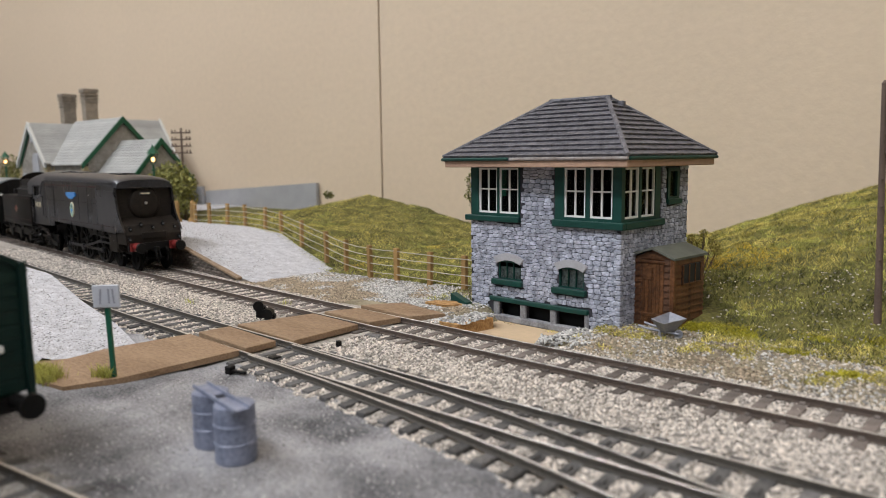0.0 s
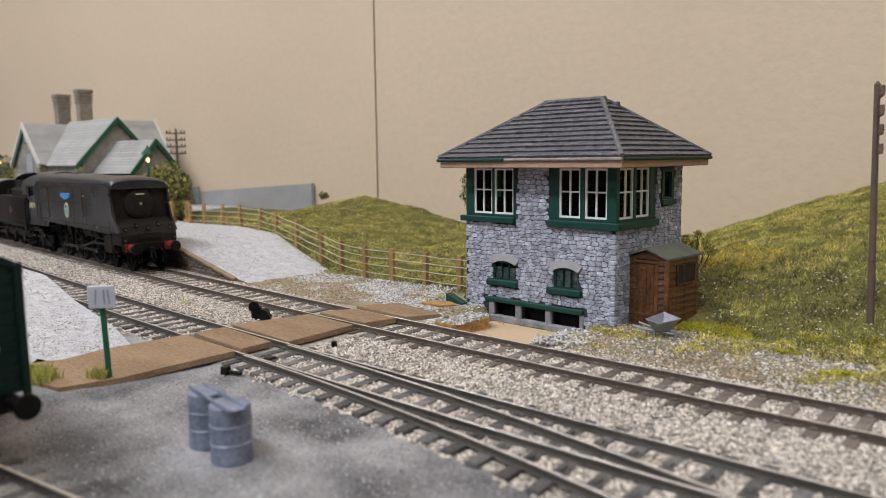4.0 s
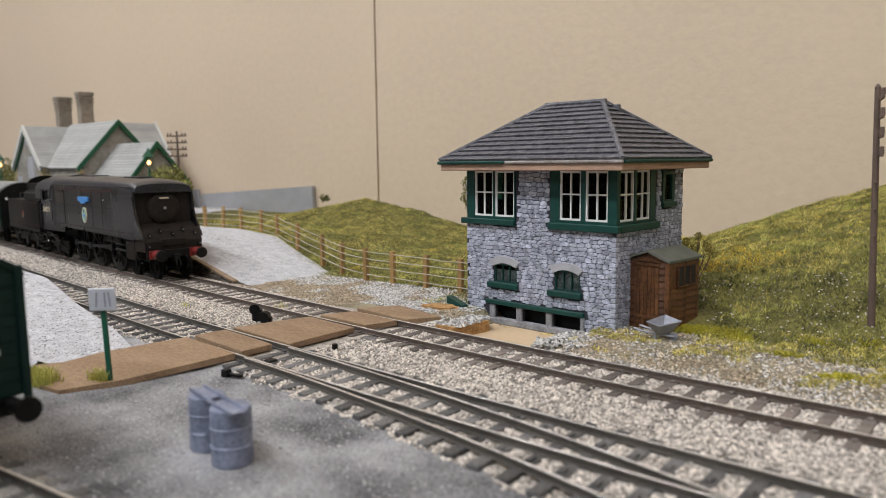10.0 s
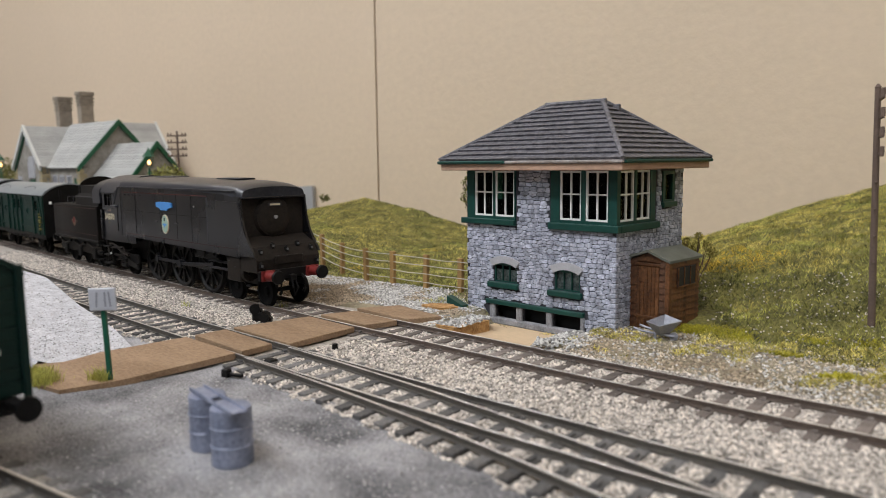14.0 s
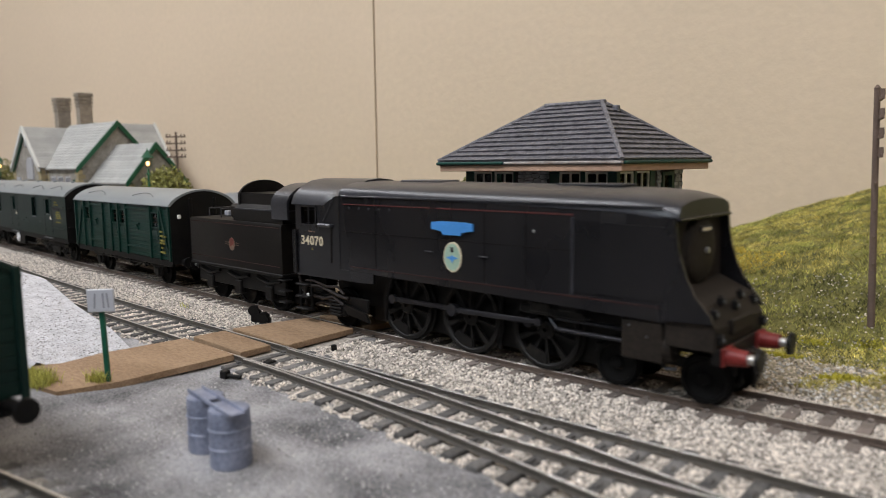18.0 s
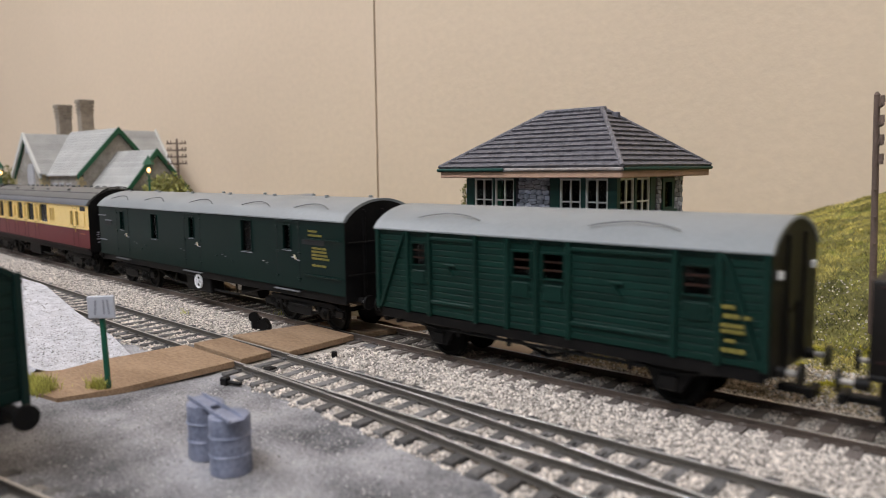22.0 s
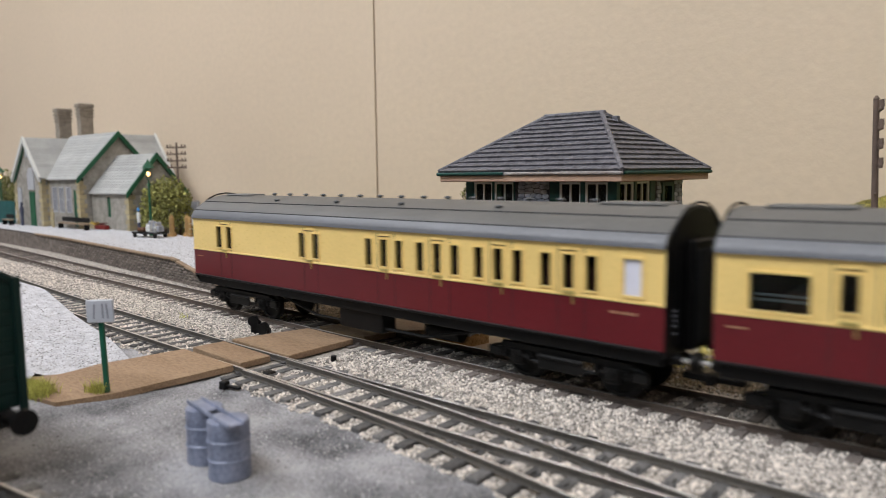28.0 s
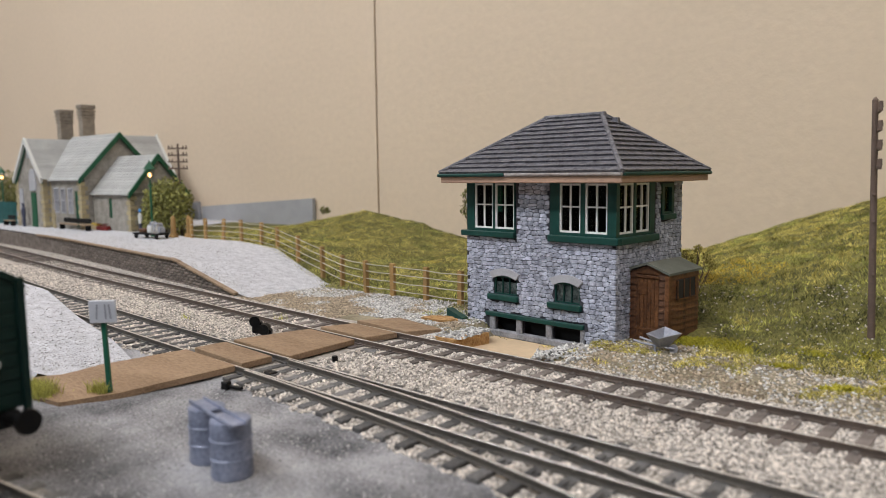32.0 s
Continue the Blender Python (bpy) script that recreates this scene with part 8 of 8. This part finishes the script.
        for z in (5.4, 10.2, 15.0):
            G().box(-84, -76, y - s * 3.4, y + s * 0.4, z, z + 0.8, 0.2).ob("cab_step", M_BLACK, t)
        G().box(-84, -83, y - s * 2.6, y - s * 1.8, 5, 19).box(-77, -76, y - s * 2.6, y - s * 1.8, 5, 19).ob("step_hanger", M_BLACK, t)
        G().box(-78.6, -77.4, y - s * 1.6, y - s * 1.2, 10.4, 12.0, 0.1).ob("white_tag", M_WHITEP, t, "small white tag on the steps")
        g = G().tube([(-84 + 1.0, y - s * 1.5, 18.5), (-82, y - s * 1.8, 13.5), (-80.2, y - s * 1.6, 12.0), (-79.4, y - s * 1.8, 7.0)], 0.55, 6).tube([(-79, y - s * 1.4, 17.0), (-74, y - s * 1.4, 17.4), (-66, y - s * 1.4, 15.8), (-60, y - s * 1.4, 16.6), (-56, y - s * 1.4, 14.0)], 0.5, 6)
        g.box(-81.4, -79.2, y - s * 3.0, y - s * 1.2, 11.4, 15.0, 0.4)
        g.ob("injector", M_PIPE, t, "dull copper injector and pipes")
        G().tube([(-65.6, y + s * 0.1, 40.2), (-62.4, y + s * 0.1, 44.4), (-58.6, y + s * 0.1, 50.2)], 0.3, 6).ob("cab_edge_bead", M_LOCOROOF, t, "grey slanting cab edge")
        for x in (-70.2, -79.6):
            for k in range(9):
                G().ball((x + 0.3, y + s * 0.1, 38.8 + 1.0 * k), 0.2, 0.2, 0.2, 6, 3).ob("rivet", M_LOCO, t)
        G().prism([(-72.9, 29.6), (-71.9, 29.6), (-72.4, 30.5)], "y", y, y + s * 0.15).ob("yellow_mark", M_YELLOWT, t, "tiny yellow triangle mark", smooth=0)
        for x in (-36.5, 12.5, 28.0):
            G().box(x, x + 0.22, y - s * 0.1, y + s * 0.1, 25.6, 47.4).ob("panel_seam", M_TENDER, t, "faint upright casing seam")
        for k, p in enumerate(([(-80, 15), (-70, 15.5), (-60, 13.0), (-54, 12.4)], [(-78, 11), (-70, 10.6), (-64, 12), (-58, 9.4)], [(-76, 7.5), (-72, 9), (-66, 8.2)])):
            G().tube([(x, y - s * (2.0 + k), z) for x, z in p], 0.7, 6).ob("injector_pipe", M_PIPE, t, "dull copper injector pipework")
    G().box(-57, -55.5, -15.8, 15.8, 19.4, 50.5).ob("firebox_backplate", M_LOCO, t)
    G().box(-84, -56, -15.5, 15.5, 19.4, 21.0).ob("cab_floor", M_BLACK, t)
    # running gear
    G().box(-70, 66, -6.6, 6.6, 9, 23.5).box(-50, 48, -5.6, 5.6, 3.6, 9.2).ob("frames", M_BLACK, t, "black main frames")
    G().box(-60, 60, -14.5, 14.5, 22.4, 23.4).ob("running_plate", M_BLACK, t)
    R = 12.2
    for x in (-29.2, 0.3, 29.8):
        DRIVERS.append(wheelset(t, x, R, spokes=10, label="driving axle with two large wheels", name="driving_wheelset"))
    for s in (-1, 1):
        y = s * 11.4
        ph = 0.0 if s < 0 else math.pi / 2
        cr = G().box(-31.4, 32.0, y - 0.45, y + 0.45, -0.8, 0.8, 0.2)
        for x in (-29.2, 0.3, 29.8):
            cr.cyl((x, y - 0.8, 0), (x, y + 0.8, 0), 1.6, 14)
        c = cr.ob("coupling_rod", M_ROD, t, "oily steel coupling rod")
        RODS.append((c, 0.0, ph))
        y2 = s * 12.9
        k = G().box(0, 34.0, y2 - 0.4, y2 + 0.4, -0.7, 0.7, 0.2).cyl((0, y2 - 0.9, 0), (0, y2 + 0.9, 0), 2.0, 14).cyl((34, y2 - 0.7, 0), (34, y2 + 0.7, 0), 1.2, 12)
        RODS.append((k.ob("connecting_rod", M_ROD, t, "oily steel connecting rod"), 34.0, ph))
        for z in (13.6, 16.8):
            G().box(36, 59, s * 12.0, s * 13.8, z, z + 0.9, 0.2).ob("slide_bar", M_ROD, t, "steel slide bar")
        G().box(24, 46, s * 13.6, s * 14.6, 17.8, 20.4, 0.4).ob("valve_gear_box", M_BLACK, t)
        cyl = G().box(58.6, 70.4, s * 9, s * 16.4, 10.4, 21.3, 0.5).ob("cylinder", M_GRIME, t, "boxy grimy cylinder cover")
        G().cyl((70.2, s * 12.4, 14.4), (72.2, s * 12.4, 14.4), 4.1, 20, 3.7).cyl((72.0, s * 12.4, 14.4), (73.0, s * 12.4, 14.4), 1.6, 12).ob("cylinder_front_cover", M_GRIME, cyl, "round cylinder front cover")
        G().cyl((61, s * 16.3, 19.5), (61, s * 16.6, 19.5), 0.3, 8).cyl((66, s * 16.3, 17), (66, s * 16.6, 17), 0.25, 8).ob("cover_bolt", M_STRIP, cyl)
        G().tube([(68, s * 13, 10.4), (70, s * 13, 8.6), (73, s * 13, 8.8)], 0.5, 6).ob("drain_cock", M_ROD, t)
        G().box(28, 35, s * 12.4, s * 15.0, 18.6, 21.6, 0.3).box(30, 46, s * 13.0, s * 14.2, 20.2, 21.2, 0.2).box(36, 48, s * 13.0, s * 14.6, 18.2, 19.0, 0.2).ob("motion_bracket", M_DRIVER, t, "dusty black valve gear bracket")
        G().tube([(26, s * 11.8, 20.5), (33, s * 12.2, 17.2), (36, s * 12.6, 14.2)], 0.45, 6).ob("link_rod", M_ROD, t, "oily steel link rod")
        # trailing truck
        g = G().box(-74, -46, s * 11.6, s * 12.8, 7.4, 12.6, 0.4).box(-67, -58, s * 11.2, s * 13.6, 4.6, 11, 0.5)
        g.hexa([(-60, s * 13.2, 10.5), (-46, s * 13.2, 7.6), (-44, s * 13.2, 4.4), (-56, s * 13.2, 6.2), (-60, s * 14.2, 10.5), (-46, s * 14.2, 7.6), (-44, s * 14.2, 4.4), (-56, s * 14.2, 6.2)])
        g.ob("trailing_truck", M_BLACK, t, "black trailing truck frame")
        for k in range(5):
            G().box(-66.4, -59.6, s * 13.4, s * 14.6, 4.8 + k * 1.3, 5.6 + k * 1.3, 0.2).ob("spring_leaf", M_BLACK, t)
        # bogie frame
        G().box(46, 86, s * 7.0, s * 8.0, 8.2, 11.0, 0.3).ob("bogie_frame", M_BLACK, t)
        G().box(38, 44, s * 14.2, s * 15.0, 20, 22.8, 0.2).ob("lubricator", M_BLACK, t)
        G().tube([(-36, s * 9, 22), (-37.5, s * 11, 14), (-38, s * 11, 6)], 0.6, 6).ob("brake_hanger", M_BLACK, t)
        G().tube([(14, s * 9.5, 22), (13.6, s * 10.5, 14), (13.6, s * 10.5, 4)], 0.6, 6).ob("brake_hanger", M_BLACK, t)
    wheelset(t, -62.5, 7.2)
    wheelset(t, 53.5, 6.4)
    wheelset(t, 78.6, 6.4)
    # running number on the cab
    for s in (-1, 1):
        for i, ch in enumerate("34070"):
            c = bpy.data.curves.new("numeral", "FONT")
            c.body, c.size, c.align_x, c.extrude, c.offset = ch, 4.9 * MM, "CENTER", 0.05 * MM, 0.09 * MM
            tmp = new("tmp_text", c)
            bpy.context.view_layer.update()
            me = bpy.data.meshes.new_from_object(tmp.evaluated_get(bpy.context.evaluated_depsgraph_get()))
            bpy.data.objects.remove(tmp)
            me.materials.append(M_CREAMT)
            o = shared("numeral", me, t, at(-72.4 - s * 2.78 * (i - 2), s * 17.1, 31.6, 0 if s < 0 else 180, 90, 0), "cream painted numeral")
        G().box(-74.4, -73.3, s * 17.0, s * 17.12, 36.5, 37.0).box(-73.0, -71.9, s * 17.0, s * 17.12, 36.5, 37.0).box(-71.6, -70.4, s * 17.0, s * 17.12, 36.5, 37.0).ob("class_mark", M_CRESTC, t, "small pale unreadable mark")
    return t


def yard_van():
    t = thing("yard_goods_van", at(-163, near_y(-163), 0, 6.67), "dark green goods van parked on the yard siding", "railway van")
    L = 110
    for s in (-1, 1):
        y = s * 15.6
        G().box(-L, -0.5, y - 0.5, y + 0.5, 14.5, 40.5).ob("side", M_YARDVAN, t, "green planked side")
        for k in range(9):
            G().box(-L, 0, y - 0.1, y + s * 0.75, 14.8 + 2.85 * k, 14.8 + 2.85 * k + 2.6, 0.15).ob("plank", M_YARDVAN, t)
        for x in (-40, -75):
            G().box(x, x + 1.6, y, y + s * 1.4, 13, 40, 0.2).ob("stanchion", M_BLACK, t)
    for k in range(9):
        G().box(-0.6, 0.3, -15.4, 15.4, 14.8 + 2.85 * k, 14.8 + 2.85 * k + 2.6, 0.15).ob("end_plank", M_YARDVAN, t)
    end_plate(t, -0.5, 15.6, 14.5, 40.0, 45.6, "end", M_YARDVAN)
    end_plate(t, -L + 0.5, 15.6, 14.5, 40.0, 45.6, "end", M_YARDVAN)
    for y in (-15.0, -5, 5, 15.0):
        G().box(0.2, 1.2, y - 0.8, y + 0.8, 10, 42, 0.2).ob("end_post", M_YARDVAN, t)
    arc_roof(-L - 1, 0.7, 16.2, 40.2, 46.2).ob("roof", M_YARDVAN, t, "dark green curved roof", smooth=30)
    G().box(-L, 0, -13.5, 13.5, 10.5, 14.0, 0.3).ob("solebar", M_BLACK, t)
    G().box(0.4, 2.0, 8.0, 9.6, 24, 25.4, 0.2).ob("white_mark", M_WHITEP, t, "small white mark")
    buffers(t, 1.2, 1, 13.2)
    coupling(t, -2, 1)
    for x in (-25, -85):
        for y in (-11.5, 11.5):
            G().box(x - 4, x + 4, y - 0.6, y + 0.6, 4, 11, 0.3).ob("axle_guard", M_BLACK, t)
        wheelset(t, x, 6.9)
        WHEELS.pop()


LOCO = locomotive()
TENDER = tender()
PMV = plank_van()
BOGIEVAN = bogie_van()
COACH1 = coach(1, "crimson and cream brake coach with wide windows")
COACH2 = coach(2, "crimson and cream brake coach with compartment doors")
yard_van()

# how far the badge on the engine has come along the line, seconds and millimetres
RUN = [(0, -482.5), (6.8, -482.5), (7.5, -481.6), (8, -479.6), (8.5, -475), (9, -468.5), (9.5, -461), (10, -452), (10.5, -442.6), (11, -432), (11.5, -420), (12, -406.5), (12.5, -392), (13, -376), (13.5, -359), (14, -340.2), (14.5, -320), (15, -298), (15.5, -275), (16, -251), (16.5, -226), (17, -199), (17.5, -171), (18, -142), (18.5, -111.4), (19, -79.4), (19.5, -46), (20, -10.3), (20.5, 27), (21, 65), (21.5, 104.2), (22, 144.6), (22.5, 185.8), (23, 228), (23.5, 272.6), (24, 319), (24.5, 367.5), (25, 418.6), (25.5, 471.6), (26, 526), (26.5, 585), (27, 643.2), (27.5, 702), (28, 762), (28.5, 825.5), (29, 890), (29.5, 957.5), (30, 1023.8), (30.5, 1091), (31, 1159), (31.5, 1226), (32, 1293)]


def motions():
    ts, ds = [a for a, b in RUN], [b for a, b in RUN]
    # smooth curve through the table
    slope = np.gradient(ds, ts)
    slope[0] = slope[1] = 0.0

    def run(t):
        i = min(len(ts) - 2, max(0, int(np.searchsorted(ts, t, side="right")) - 1))
        h = ts[i + 1] - ts[i]
        u = (t - ts[i]) / h
        a, b = 2 * u ** 3 - 3 * u ** 2 + 1, u ** 3 - 2 * u ** 2 + u
        c, d = -2 * u ** 3 + 3 * u ** 2, u ** 3 - u ** 2
        return a * ds[i] + b * h * slope[i] + c * ds[i + 1] + d * h * slope[i + 1]

    def place(s, base):
        xa, ya = line_at(s - base)
        xb, yb = line_at(s + base)
        a = math.degrees(math.atan2(yb - ya, xb - xa))
        return at((xa + xb) / 2, (ya + yb) / 2, 0, a)

    for ob, off, base in ((LOCO, 0.0, 50), (TENDER, -133.0, 25), (PMV, -256.0, 40), (BOGIEVAN, -453.0, 81), (COACH1, -703.0, 85), (COACH2, -950.0, 84)):
        rows = [(t / 4, place(run(t / 4) + off, base)) for t in range(0, 129)]
        walk(ob, rows)
    fine = [0.0, 6.8] + [7 + k / 15 for k in range(0, 25 * 15 + 1)]
    for ob, x, z, r in WHEELS:
        step = 1 if r < 10 else 2
        rows = [(t, at(x, 0, z, 0, 0, math.degrees((run(t) - ds[0]) / r))) for t in fine[:2] + fine[2::step]]
        walk(ob, rows)
    for ob, length, ph in RODS:
        rows = []
        for t in fine[:2] + fine[2::2]:
            a = (run(t) - ds[0]) / 12.2 + ph + 2.4
            px, pz = 5.0 * math.sin(a), 12.2 + 5.0 * math.cos(a)
            if length:
                x0 = 0.3 + px
                rows.append((t, at(x0, 0, pz, 0, 0, math.degrees(math.atan2(pz - 15.2, length)))))
            else:
                rows.append((t, at(px, 0, pz)))
        walk(ob, rows)


motions()
